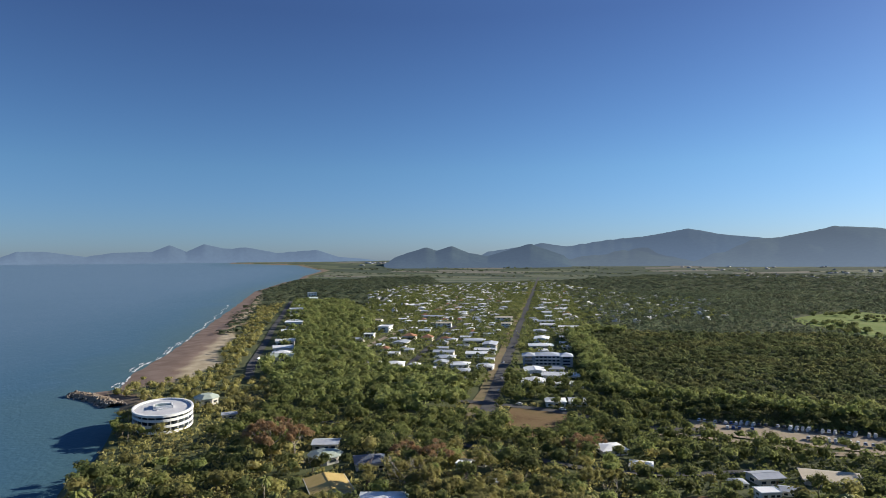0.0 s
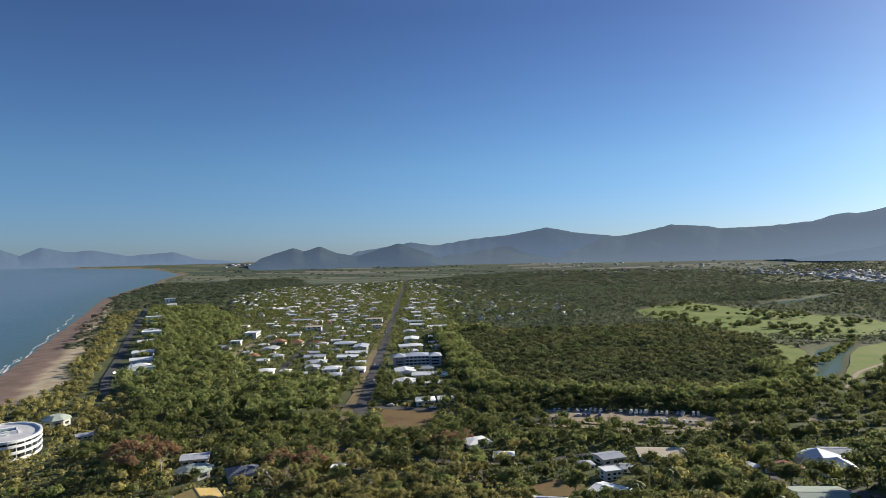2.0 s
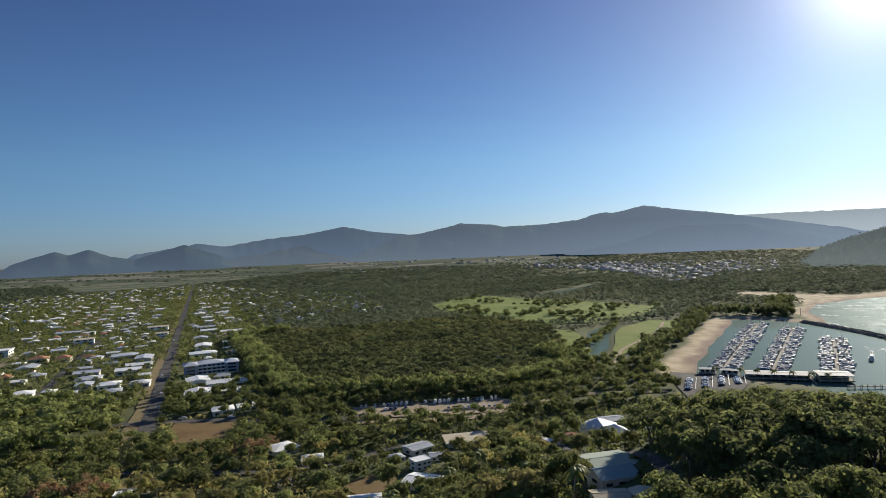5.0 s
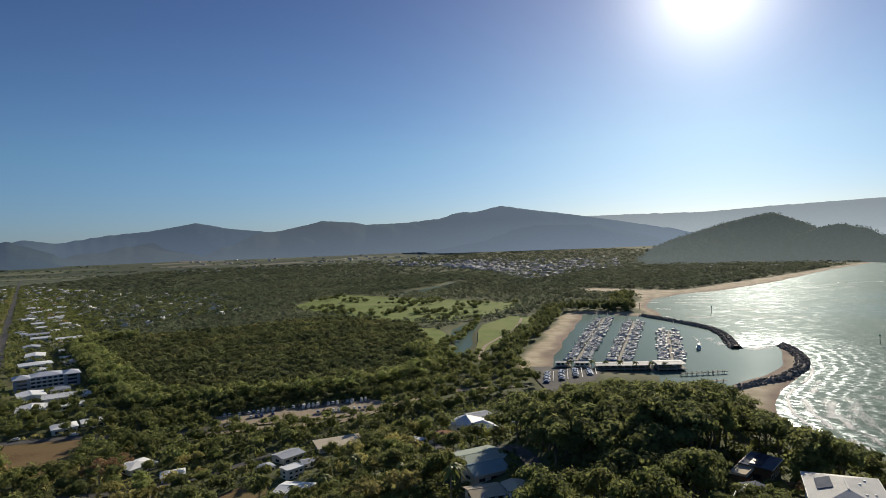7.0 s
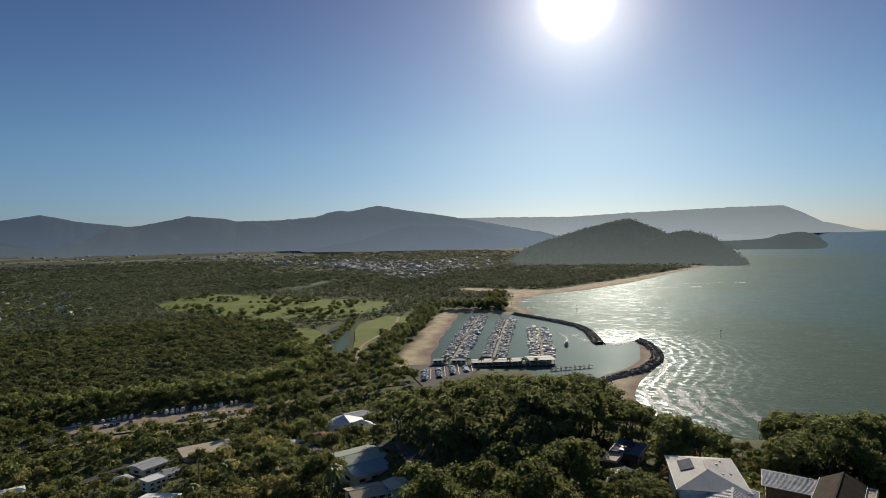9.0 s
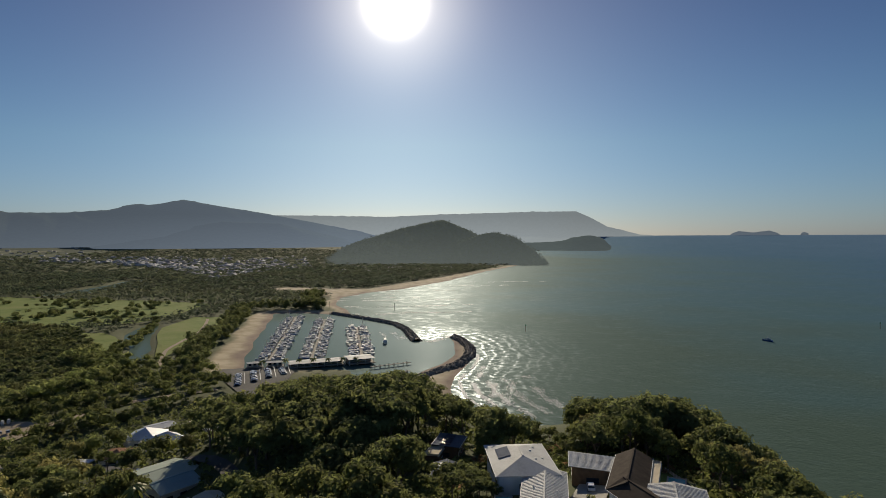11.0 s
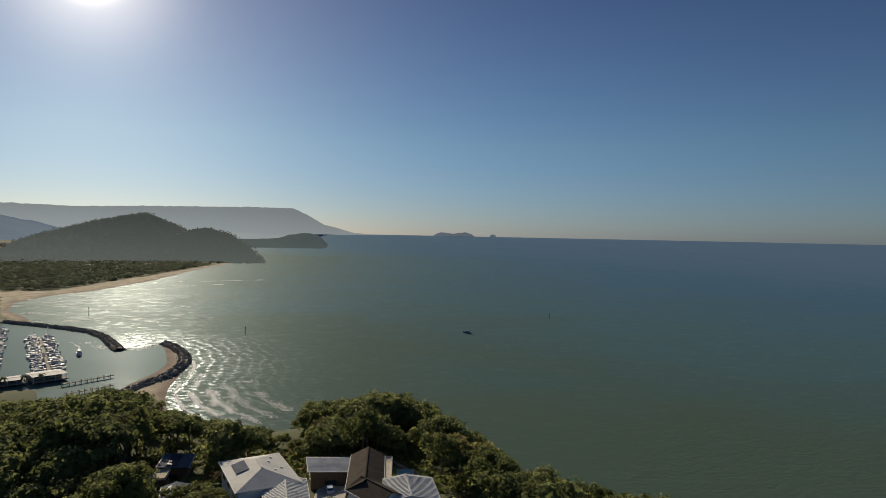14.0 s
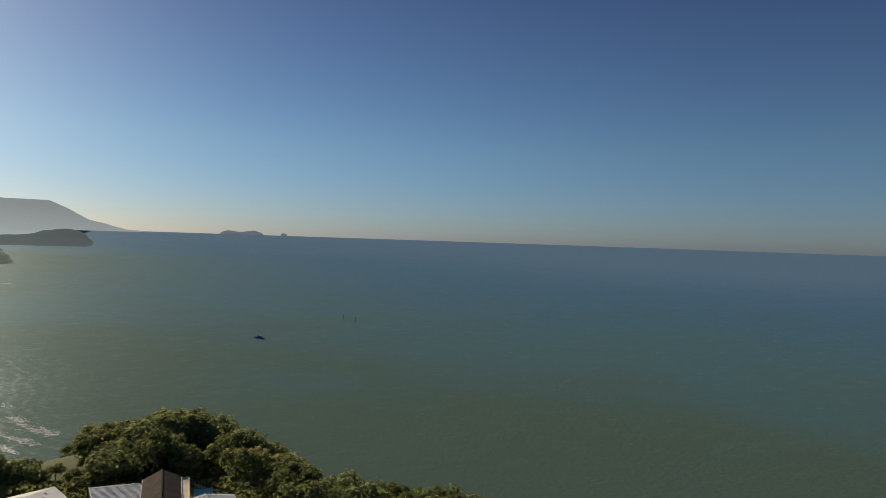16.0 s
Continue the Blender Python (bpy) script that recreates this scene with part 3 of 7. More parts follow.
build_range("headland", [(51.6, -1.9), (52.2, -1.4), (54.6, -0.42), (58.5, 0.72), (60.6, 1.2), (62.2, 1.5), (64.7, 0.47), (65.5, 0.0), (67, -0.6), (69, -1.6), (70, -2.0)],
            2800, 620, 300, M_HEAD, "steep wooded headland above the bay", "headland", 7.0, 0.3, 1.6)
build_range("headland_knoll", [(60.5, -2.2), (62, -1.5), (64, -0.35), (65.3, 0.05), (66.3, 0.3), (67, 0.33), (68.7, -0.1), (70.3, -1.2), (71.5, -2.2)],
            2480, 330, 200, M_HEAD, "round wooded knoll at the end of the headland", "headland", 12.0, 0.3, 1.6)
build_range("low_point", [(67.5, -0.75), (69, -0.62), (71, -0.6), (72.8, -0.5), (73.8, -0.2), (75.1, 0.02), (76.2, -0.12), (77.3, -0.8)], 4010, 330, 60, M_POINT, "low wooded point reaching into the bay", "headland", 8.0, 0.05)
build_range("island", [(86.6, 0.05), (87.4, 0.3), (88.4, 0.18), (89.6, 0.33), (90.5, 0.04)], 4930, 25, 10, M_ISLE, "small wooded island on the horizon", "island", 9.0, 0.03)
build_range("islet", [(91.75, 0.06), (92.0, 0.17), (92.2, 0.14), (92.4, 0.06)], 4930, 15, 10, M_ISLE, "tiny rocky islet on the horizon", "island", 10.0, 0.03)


# ---- the plan: buildings, roads and open ground ----
# x, y, width, style of each building
STYLES = ("white_hip", "white_gable", "grey_hip", "grey_gable", "cream_gable", "brown_hip", "white_flat", "green_gable")
SHOPS = [(34, 1494, 21, 0), (19, 1219, 22, 1), (55, 1218, 22, 0), (20, 975, 28, 3), (24, 925, 20, 1), (52, 895, 26, 1), (12, 838, 18, 3), (58, 826, 8, 0),
         (13, 764, 25, 1), (11, 703, 25, 0), (40, 696, 13, 2), (3, 546, 19, 1), (-5, 521, 11, 0), (24, 524, 28, 1), (22, 561, 13, 2), (2, 496, 18, 1),
         (20, 496, 12, 0), (34, 494, 11, 1), (16, 431, 13, 0), (31, 434, 12, 1)]
TOWN_NEAR = [(-63, 570, 16, 0), (-40, 565, 14, 0), (-59, 541, 14, 2), (-48, 514, 11, 3), (-123, 569, 16, 0), (-105, 572, 8, 0), (-145, 582, 11, 1), (-87, 555, 7, 1),
             (-82, 580, 14, 3), (-82, 608, 18, 2), (-88, 645, 20, 3), (-94, 677, 12, 3), (-54, 637, 20, 1), (-47, 665, 22, 1), (-40, 607, 11, 1), (-45, 710, 26, 3),
             (-66, 743, 25, 2), (-92, 747, 13, 3), (-147, 716, 22, 3), (-139, 636, 12, 1), (-136, 675, 8, 2), (-205, 741, 14, 3), (-197, 850, 22, 6), (-200, 775, 12, 6)]
TOWN_MIDDLE = [(-149, 775, 16, 5), (-125, 766, 15, 5), (-140, 836, 15, 3), (-125, 917, 22, 4), (-91, 930, 13, 0), (-73, 912, 9, 0), (-56, 918, 10, 2), (-82, 871, 12, 1),
               (-34, 914, 14, 4), (-42, 1010, 26, 4), (-300, 1026, 15, 0), (-275, 1004, 15, 0), (-235, 962, 14, 4), (-188, 965, 14, 1), (-166, 970, 13, 1), (-160, 1051, 32, 3),
               (-248, 1316, 30, 1), (-226, 1352, 22, 0), (-132, 1022, 14, 1), (-216, 1630, 22, 0), (-234, 1452, 16, 1), (-139, 1340, 22, 3)]
TOWN_FAR = [(-101, 1338, 25, 1), (-51, 1412, 20, 1), (-118, 1489, 20, 0), (-147, 1580, 22, 1), (-119, 1799, 19, 0), (-43, 1795, 22, 1), (-181, 1448, 20, 1), (-138, 1246, 18, 2),
            (-52, 1247, 18, 3), (-80, 1120, 15, 0), (-120, 1130, 14, 1), (-190, 1150, 16, 3), (-60, 1085, 14, 2), (-150, 1190, 16, 0), (-210, 1220, 15, 1), (-90, 1185, 15, 3),
            (62, 1090, 15, 0), (30, 1070, 14, 1), (28, 1130, 16, 1), (66, 1320, 16, 2), (36, 1370, 18, 1), (80, 1450, 15, 1), (100, 1250, 14, 3), (110, 1080, 14, 0)]
BEACHFRONT = [(-238, 587, 20, 7), (-251, 617, 19, 0), (-265, 655, 20, 1), (-285, 712, 21, 1), (-318, 807, 19, 1), (-338, 877, 23, 6), (-365, 946, 22, 0), (-398, 1048, 22, 1),
              (-429, 1125, 23, 6), (-474, 1266, 25, 1), (-602, 1697, 24, 6), (-540, 1530, 22, 1)]
FOREGROUND = [(-76, 294, 14, 8, 20), (-85, 259, 20, 9, -62), (-58, 244, 18, 0, 8), (-26, 305, 13, 9, -20), (-14, 277, 8, 1, 30), (-31, 291, 6, 6, -10), (-107, 323, 13, 3, 10),
              (-132, 347, 7, 2, 15), (-189, 379, 9, 3, 30), (84, 242, 13, 1, -48), (100, 292, 12, 3, 15), (104, 275, 8, 3, -10), (92, 266, 8, 6, 10), (56, 231, 13, 1, -15),
              (39, 328, 13, 0, 20), (50, 303, 10, 0, -10), (86, 284, 7, 2, 5), (127, 292, 22, 10, -12)]
VILLAGE = [(193, 272, 15, 11, 30), (184, 246, 14, 11, -15), (208, 243, 10, 3, 20), (167, 256, 13, 5, 35), (219, 270, 11, 10, 5), (210, 283, 12, 3, -10), (156, 266, 8, 2, 20),
           (143, 196, 17, 7, -8), (133, 180, 14, 12, -8), (116, 158, 11, 4, -20), (124, 152, 8, 4, 70)]
HILL_SITES = [(150, 64, 25), (134, 53, 17), (126, 50, 12), (157, 47, 15), (152, 36, 20), (140, 33, 16), (141, 22, 17), (147, 46, 12), (129, 61.5, 6), (172, 98, 15), (147, 86, 14), (168, 30, 13)]
# x, y, width and the clear ground on the side towards the viewer
FOOTPRINTS = np.array([(*h[:3], -3) for h in SHOPS + TOWN_NEAR + TOWN_MIDDLE + TOWN_FAR] + [(*h[:3], 28) for h in BEACHFRONT] + [(*h[:3], 9) for h in FOREGROUND] + [(*h[:3], 13) for h in VILLAGE]
                      + [(h[0], h[1], h[2] + 5, 13) for h in HILL_SITES] + [(-219, 355, 40, -4), (-100, 300, 20, 6), (-222, 412, 20, 4), (14, 600, 48, 4)], float)


def road_x(y):
    return -38 + 0.024 * y


ROADS = {
    "main_road": ([(road_x(y), y) for y in (395, 420, 500, 700, 1000, 1500, 2200, 3000, 3480)], 9.5, M_ASPHALT, "long straight asphalt main road through the township"),
    "cross_road": ([(-60, 440), (-28, 428), (24, 410), (50, 384), (75, 374), (100, 376)], 8, M_ASPHALT, "asphalt side road beside the dry paddock"),
    "beach_road": ([(-232, 500), (-262, 570), (-316, 727), (-380, 905), (-447, 1102), (-580, 1484)], 7.5, M_ASPHALT, "asphalt beachfront road behind the trees"),
    "side_street": ([(-205, 632), (-186, 665), (-183, 720), (-182, 800), (-172, 900)], 7, M_SANDROAD, "pale concrete street between houses"),
    "long_street": ([(-112, 560), (-112, 800), (-108, 1100), (-100, 1500)], 6.5, M_ASPHALT, "narrow asphalt street between gardens"),
    "yard_road": ([(70, 366), (108, 356), (150, 332), (185, 345), (240, 352), (290, 330)], 7, M_SANDROAD, "pale road along the boat yard"),
    "hill_road": ([(160, 262), (150, 228), (160, 205), (150, 175), (128, 140), (118, 105), (108, 62)], 5.5, M_ASPHALT, "narrow asphalt road climbing the hill"),
    "low_lane": ([(-125, 372), (-80, 352), (-45, 338), (-10, 318), (20, 300), (55, 292), (100, 305)], 5, M_ASPHALT, "shaded lane between gardens"),
}
PADDOCK = [(-12, 424), (24, 403), (20, 366), (-3, 347), (-18, 385)]
DIRT = [(-44, 390), (-40, 440), (-34, 520), (-32, 700), (-25, 700), (-27, 520), (-31, 440), (-33, 392)]
YARD = [(94, 400), (140, 385), (186, 370), (192, 354), (172, 338), (140, 350), (106, 364), (92, 382)]
MARINA_PARK = [(284, 302), (313, 350), (336, 378), (350, 370), (373, 339), (352, 318), (322, 300), (296, 290)]
FAIRWAY_POND = [(336, 447), (352, 470), (394, 520), (426, 562), (462, 600), (545, 645), (562, 612), (528, 577), (440, 520), (374, 470)]
FAIRWAY_WEST = [(312, 474), (331, 484), (368, 534), (400, 590), (410, 625), (398, 645), (360, 565)]
LINKS = [(400, 770), (412, 700), (470, 662), (560, 690), (672, 757), (650, 900), (623, 961), (600, 1100), (578, 1200), (480, 1150), (400, 1055), (380, 900)]
MANGROVE = [(42, 800), (70, 850), (204, 815), (363, 825), (405, 690), (395, 610), (312, 482), (298, 420), (242, 388), (190, 385), (108, 412), (52, 445), (46, 513)]
WEST_WOOD = [(-230, 520), (-255, 560), (-285, 680), (-340, 850), (-430, 1090), (-540, 1420), (-420, 1420), (-330, 1200), (-230, 930), (-212, 720), (-160, 610), (-130, 545),
             (-56, 500), (-46, 430), (-70, 385), (-160, 400)]
LAWN = [(52, 262), (70, 268), (78, 258), (72, 244), (58, 246)]
OPEN = [np.array(p, float) for p in (PADDOCK, DIRT, YARD, MARINA_PARK, FAIRWAY_POND, FAIRWAY_WEST, LINKS, LAWN, SANDBANK)]


def near_line(x, y, line):
    best = np.full(np.shape(x), 1e9)
    for (ax, ay), (bx, by) in zip(line, line[1:]):
        dx, dy = bx - ax, by - ay
        s = np.clip(((x - ax) * dx + (y - ay) * dy) / (dx * dx + dy * dy), 0, 1)
        best = np.minimum(best, np.hypot(x - ax - s * dx, y - ay - s * dy))
    return best


def free(x, y, reach=2.0):
    """Where a tree may stand: on dry land, off roads, roofs and open ground."""
    sd, inland = shore(x, y)
    ok = (-signed(POND, x, y) > 11) & (-signed(CREEK, x, y) > 10) & (ground_height(x, y) > 1.2)
    for line, width, *_ in ROADS.values():
        ok &= near_line(x, y, line) > width / 2 + reach + (7 if line[0][0] == -232 else 0)
    for p in OPEN:
        ok &= signed(p, x, y) < -reach
    for hx, hy, w, clear in FOOTPRINTS:
        k = math.hypot(hx, hy)
        ahead = -((x - hx) * hx + (y - hy) * hy) / k       # towards the viewer's side of the house
        aside = np.abs((x - hx) * hy - (y - hy) * hx) / k
        ok &= ~((aside < w * 0.5 + reach) & (ahead > -w * 0.55 - reach) & (ahead < w * 0.55 + reach + clear))
    return ok


def sheet(name, outline, mat, label, category, lift=0.12):
    bm = bmesh.new()
    f = bm.faces.new([bm.verts.new((x, y, 0)) for x, y in outline])
    bmesh.ops.triangulate(bm, faces=[f])
    bmesh.ops.subdivide_edges(bm, edges=bm.edges[:], cuts=3, use_grid_fill=True)
    xs = np.array([v.co[:2] for v in bm.verts])
    for v, z in zip(bm.verts, ground_height(xs[:, 0], xs[:, 1])):
        v.co.z = max(float(z), 0.3) + lift + 0.4
    bmesh.ops.recalc_face_normals(bm, faces=bm.faces[:])
    if sum(f.normal.z for f in bm.faces) < 0:
        bmesh.ops.reverse_faces(bm, faces=bm.faces[:])
    me = bpy.data.meshes.new(name)
    bm.to_mesh(me)
    bm.free()
    me.materials.append(mat)
    return tagged(new(name, me), label, category, kind="structure")


def ribbon(name, line, width, mat, label, lift=0.22):
    pts = []
    for (ax, ay), (bx, by) in zip(line, line[1:]):
        n = max(1, int(math.hypot(bx - ax, by - ay) / 8))
        pts += [(ax + (bx - ax) * i / n, ay + (by - ay) * i / n) for i in range(n)]
    pts = np.array(pts + [line[-1]], float)
    for _ in range(3):
        pts[1:-1] = (pts[:-2] + 2 * pts[1:-1] + pts[2:]) / 4
    d = np.gradient(pts, axis=0)
    d /= np.linalg.norm(d, axis=1)[:, None]
    side = np.stack([d[:, 1], -d[:, 0]], 1)
    verts, cols = [], (-0.5, -0.17, 0.17, 0.5)
    for k in cols:
        q = pts + side * width * k
        z = np.maximum(ground_height(q[:, 0], q[:, 1]), ground_height(pts[:, 0], pts[:, 1])) + lift + 0.4
        verts.append(np.c_[q, z])
    n = len(pts)
    v = np.concatenate(verts)
    faces = [(c * n + i, c * n + n + i, c * n + n + i + 1, c * n + i + 1) for c in range(3) for i in range(n - 1)]
    faces = np.array(faces)[:, ::-1]
    return tagged(new(name, mesh_from(name, v, faces, mat)), label, "road", kind="structure")


for key, (line, width, mat, label) in ROADS.items():
    ribbon(key, line, width, mat, label)
ribbon("cart_path", [(320, 424), (342, 449), (374, 484), (392, 494), (422, 514), (459, 538), (504, 579), (540, 616)], 3.4, M_SANDROAD, "pale sandy cart path along the golf fairway", 0.3)
ribbon("road_verge", [(road_x(y) - 9, y) for y in (480, 700, 1000, 1500, 2200)], 6, M_VERGE, "dry sandy verge beside the main road", 0.1)
sheet("paddock", PADDOCK, M_PADDOCK, "dry brown grass paddock with fence", "paddock")
sheet("dirt_strip", DIRT, M_VERGE, "bare dirt strip beside the road", "verge", 0.05)
sheet("boat_yard", YARD, M_SANDROAD, "pale gravel yard for boats and trailers", "yard")
sheet("car_park", MARINA_PARK, M_ASPHALT, "dark asphalt marina car park", "car park")
sheet("pond_fairway", FAIRWAY_POND, M_GOLF, "mown golf fairway beside the creek", "fairway")
sheet("west_fairway", FAIRWAY_WEST, M_GOLF, "narrow mown golf fairway", "fairway")
sheet("golf_links", LINKS, M_GOLF, "wide mown golf links with scattered trees", "golf course")
sheet("lawn", LAWN, M_PADDOCK, "dry brown back lawn", "lawn")


# ---- woods ----
rng = np.random.default_rng(11)


def leaf_cards(centre, radius, cards, size, flat=0.75, low=-0.35, rise=0.2):
    """Tufts of leaves round the given crowns: small tilted faces on lumpy shells. Returns vertices and faces."""
    n = len(centre)
    u = rng.uniform(low, 1, (n, cards))
    phi = rng.uniform(0, 2 * np.pi, (n, cards))
    s = np.sqrt(1 - np.minimum(u * u, 1))
    d = np.stack([s * np.cos(phi), s * np.sin(phi), u], -1)
    ph = rng.uniform(0, 6.28, (n, 1, 3))
    lump = 0.78 + 0.16 * np.sin(3 * phi + ph[..., 0]) * s + 0.14 * np.sin(5 * u + 2 * phi + ph[..., 1]) + 0.1 * np.sin(7 * phi - 4 * u + ph[..., 2])
    reach = radius[:, None] * lump * rng.uniform(0.72, 1.06, (n, cards))
    p = centre[:, None, :] + d * reach[..., None] * np.array([1, 1, flat])
    nrm = d + rng.normal(0, 0.32, d.shape) + np.array([0, 0, rise])
    nrm /= np.linalg.norm(nrm, axis=-1)[..., None]
    a = np.cross(nrm, rng.normal(0, 1, nrm.shape))
    a /= np.linalg.norm(a, axis=-1)[..., None] + 1e-9
    b = np.cross(nrm, a)
    h = (size * rng.uniform(0.55, 1.25, (n, cards)))[..., None]
    k = rng.uniform(0.6, 1.0, (n, cards))[..., None]
    h = 1.15 * h
    tuft = np.stack([p + a * h, p - a * h * 0.5 + b * h * k, p - a * h * 0.6 - b * h * k], 2).reshape(-1, 3)
    return tuft, np.arange(len(tuft)).reshape(-1, 3)


def round_cage():
    """A small round cage of 48 triangles."""
    bm = bmesh.new()
    bmesh.ops.create_cube(bm, size=2.0)
    bmesh.ops.subdivide_edges(bm, edges=bm.edges[:], cuts=1, use_grid_fill=True)
    v = np.array([p.co.normalized()[:] for p in bm.verts])
    bmesh.ops.triangulate(bm, faces=bm.faces[:])
    f = np.array([[p.index for p in q.verts] for q in bm.faces])
    bm.free()
    return v, f


CAGE_V, CAGE_F = round_cage()


def crown_mass(centre, radius, flat=0.75, fill=0.5):
    """The dense inner mass of the crowns, uneven and rounded."""
    n = len(centre)
    k = radius[:, None] * fill * rng.uniform(0.82, 1.12, (n, len(CAGE_V)))
    v = centre[:, None, :] + CAGE_V[None] * k[..., None] * np.array([1, 1, flat])
    f = CAGE_F[None] + (np.arange(n) * len(CAGE_V))[:, None, None]
    return v.reshape(-1, 3), f.reshape(-1, 3)


def foliage(name, centre, radius, cards, size, mat, flat=0.75, low=-0.35, rise=0.2, vary=0.36):
    """Crowns as one mesh: inner masses, tufts of leaves round them, and a tone of its own for each crown."""
    v, f = leaf_cards(centre, radius, cards, size, flat, low, rise)
    own = rng.uniform(-vary, vary, len(centre))
    tone = np.repeat(own, cards * 3)
    if cards > 30:
        v0, f0 = crown_mass(centre, radius, flat)
        v, f = np.concatenate([v0, v]), np.concatenate([f0, f + len(v0)])
        tone = np.concatenate([np.repeat(own, len(CAGE_V)), tone])
    me = mesh_from(name, v, f, mat, flat=False)
    me.attributes.new("tone", "FLOAT", "POINT").data.foreach_set("value", tone.astype(np.float32))
    return me


def scatter(x0, x1, y0, y1, step, reach=2.0):
    gx, gy = np.meshgrid(np.arange(x0, x1, step), np.arange(y0, y1, step))
    x = (gx + rng.uniform(-0.5, 0.5, gx.shape) * step).ravel()
    y = (gy + rng.uniform(-0.5, 0.5, gy.shape) * step).ravel()
    ok = free(x, y, reach)
    return x[ok], y[ok]


def wood(name, x, y, radius, height, cards, size, mat, label, category="woodland", flat=0.75, low=-0.35, rise=0.2):
    r = radius * rng.uniform(0.6, 1.4, len(x)) * (1 + 0.18 * wobble(x, y, radius * 7))
    z = ground_height(x, y) + height * rng.uniform(0.75, 1.2, len(x)) - r * flat
    return tagged(new(name, foliage(name, np.stack([x, y, z], 1), r, cards, size, mat, flat, low, rise)), label, category, kind="stuff")


def inside(poly, x, y, edge=0.0):
    return signed(np.array(poly, float), x, y) > edge


# which stretch holds single trees: the hill and the gardens at its foot
def is_near(x, y):
    return (np.hypot(x, y) < 335) & (y < 318)


gx, gy = scatter(30, 420, 370, 860, 6.6)
k = inside(MANGROVE, gx, gy)
wood("mangrove_wood", gx[k], gy[k], 4.6, 8.0, 46, 0.85, M_MANGROVE, "dense even mangrove forest with bright green canopy", flat=0.6)
k = inside(MANGROVE, gx, gy) & (inside(MANGROVE, gx, gy, 26) == 0) & ((gy < 520) | (gx < 120))
wood("mangrove_edge", gx[k], gy[k], 5.6, 13.0, 110, 0.6, M_PAPERBARK, "taller green trees along the mangrove edge")
gx, gy = scatter(-560, -40, 380, 1430, 9.6)
k = inside(WEST_WOOD, gx, gy)
wood("west_wood", gx[k], gy[k], 6.8, 13.0, 110, 0.95, M_PAPERBARK, "tall green paperbark wood behind the beach")
sd, _ = shore(gx, gy)
k = ~inside(WEST_WOOD, gx, gy) & (sd > beach_width(gx, gy) + 3) & (near_line(gx, gy, ROADS["beach_road"][0]) < 75) & (gx < -150) & (gy > 440)
k |= (gx < -170) & (gy < 470) & (sd > 14) & ~is_near(gx, gy) & ~inside(WEST_WOOD, gx, gy)
wood("beach_scrub", gx[k], gy[k], 4.6, 7.0, 60, 0.66, M_SCRUB, "olive coastal scrub between beach and road")
gx, gy = scatter(-330, 120, 495, 1900, 8.6, 0.2)
k = ~inside(WEST_WOOD, gx, gy) & ~inside(MANGROVE, gx, gy) & (gx > -0.3 * gy - 20) & (rng.uniform(0, 1, len(gx)) < 0.85)
wood("garden_trees", gx[k], gy[k], 4.0, 6.0, 24, 1.0, M_LEAF, "green garden trees between the houses")
gx, gy = scatter(-300, 330, 318, 520, 8.4)
sd, _ = shore(gx, gy)
k = ~inside(WEST_WOOD, gx, gy) & ~inside(MANGROVE, gx, gy) & ~is_near(gx, gy) & (sd > 20) & (gx > -170) & (np.hypot(gx, gy) < 540)
wood("village_trees", gx[k], gy[k], 5.0, 9.5, 140, 0.6, M_LEAF, "mixed green trees among village houses")
# casuarinas between the golf course and the marina beach
gx, gy = scatter(290, 840, 330, 720, 6.5)
sd, _ = shore(gx, gy)
k = (sd > 27) & (sd < 50 + 8 * wobble(gx, gy, 25)) & (gy > 372) & (gx + gy > 700) & ~inside(MANGROVE, gx, gy) & (gx < 860)
wood("casuarina_belt", gx[k], gy[k], 4.2, 13.0, 70, 0.85, M_DARKLEAF, "dark casuarina trees behind the marina beach", flat=1.2)
k = (sd > 4) & (sd < 60) & (gy <= 290) & (gx < 395) & (gx > 330) & (gy > 246)
wood("casuarina_belt", gx[k], gy[k], 4.0, 9.0, 70, 0.8, M_DARKLEAF, "dark casuarina trees behind the marina beach", flat=1.0)
# trees of the golf course: avenues along the fairways and clumps
gx = rng.uniform(380, 680, 1000)
gy = rng.uniform(560, 1200, 1000)
k = inside(LINKS, gx, gy, 4) & (wobble(gx, gy, 26) > 0.12)
wood("golf_trees", gx[k], gy[k], 5.0, 8.0, 70, 1.0, M_DARKLEAF, "scattered dark trees on the golf links")
t_ = rng.uniform(0, 1, 52)
gx, gy = 330 + 175 * t_ + rng.uniform(-5, 5, 52), 494 + 165 * t_ + rng.uniform(-5, 5, 52)
wood("creek_trees", gx, gy, 4.4, 9.0, 70, 0.9, M_LEAF, "green trees along the golf creek")
# woods and bush of the plain, coarser with distance
gx, gy = scatter(60, 800, 520, 1900, 12.5)
sd, _ = shore(gx, gy)
k = ~inside(MANGROVE, gx, gy) & (sd > 24) & (gx > 70 + 0.02 * gy) & ~((gx < 135) & (gy < 1500) & (rng.uniform(0, 1, len(gx)) < 0.35)) & ~((sd < 52) & (gx + gy < 1250)) & (np.hypot(gx, gy) > 560)
wood("plain_wood", gx[k], gy[k], 6.8, 9.0, 20, 1.7, M_FARLEAF, "dark green woodland on the flat plain", rise=1.0)
gx, gy = scatter(600, 1900, 640, 1750, 12.5, 3.0)
sd, _ = shore(gx, gy)
rr_, aa_ = np.hypot(gx, gy), np.degrees(np.arctan2(gx, gy))
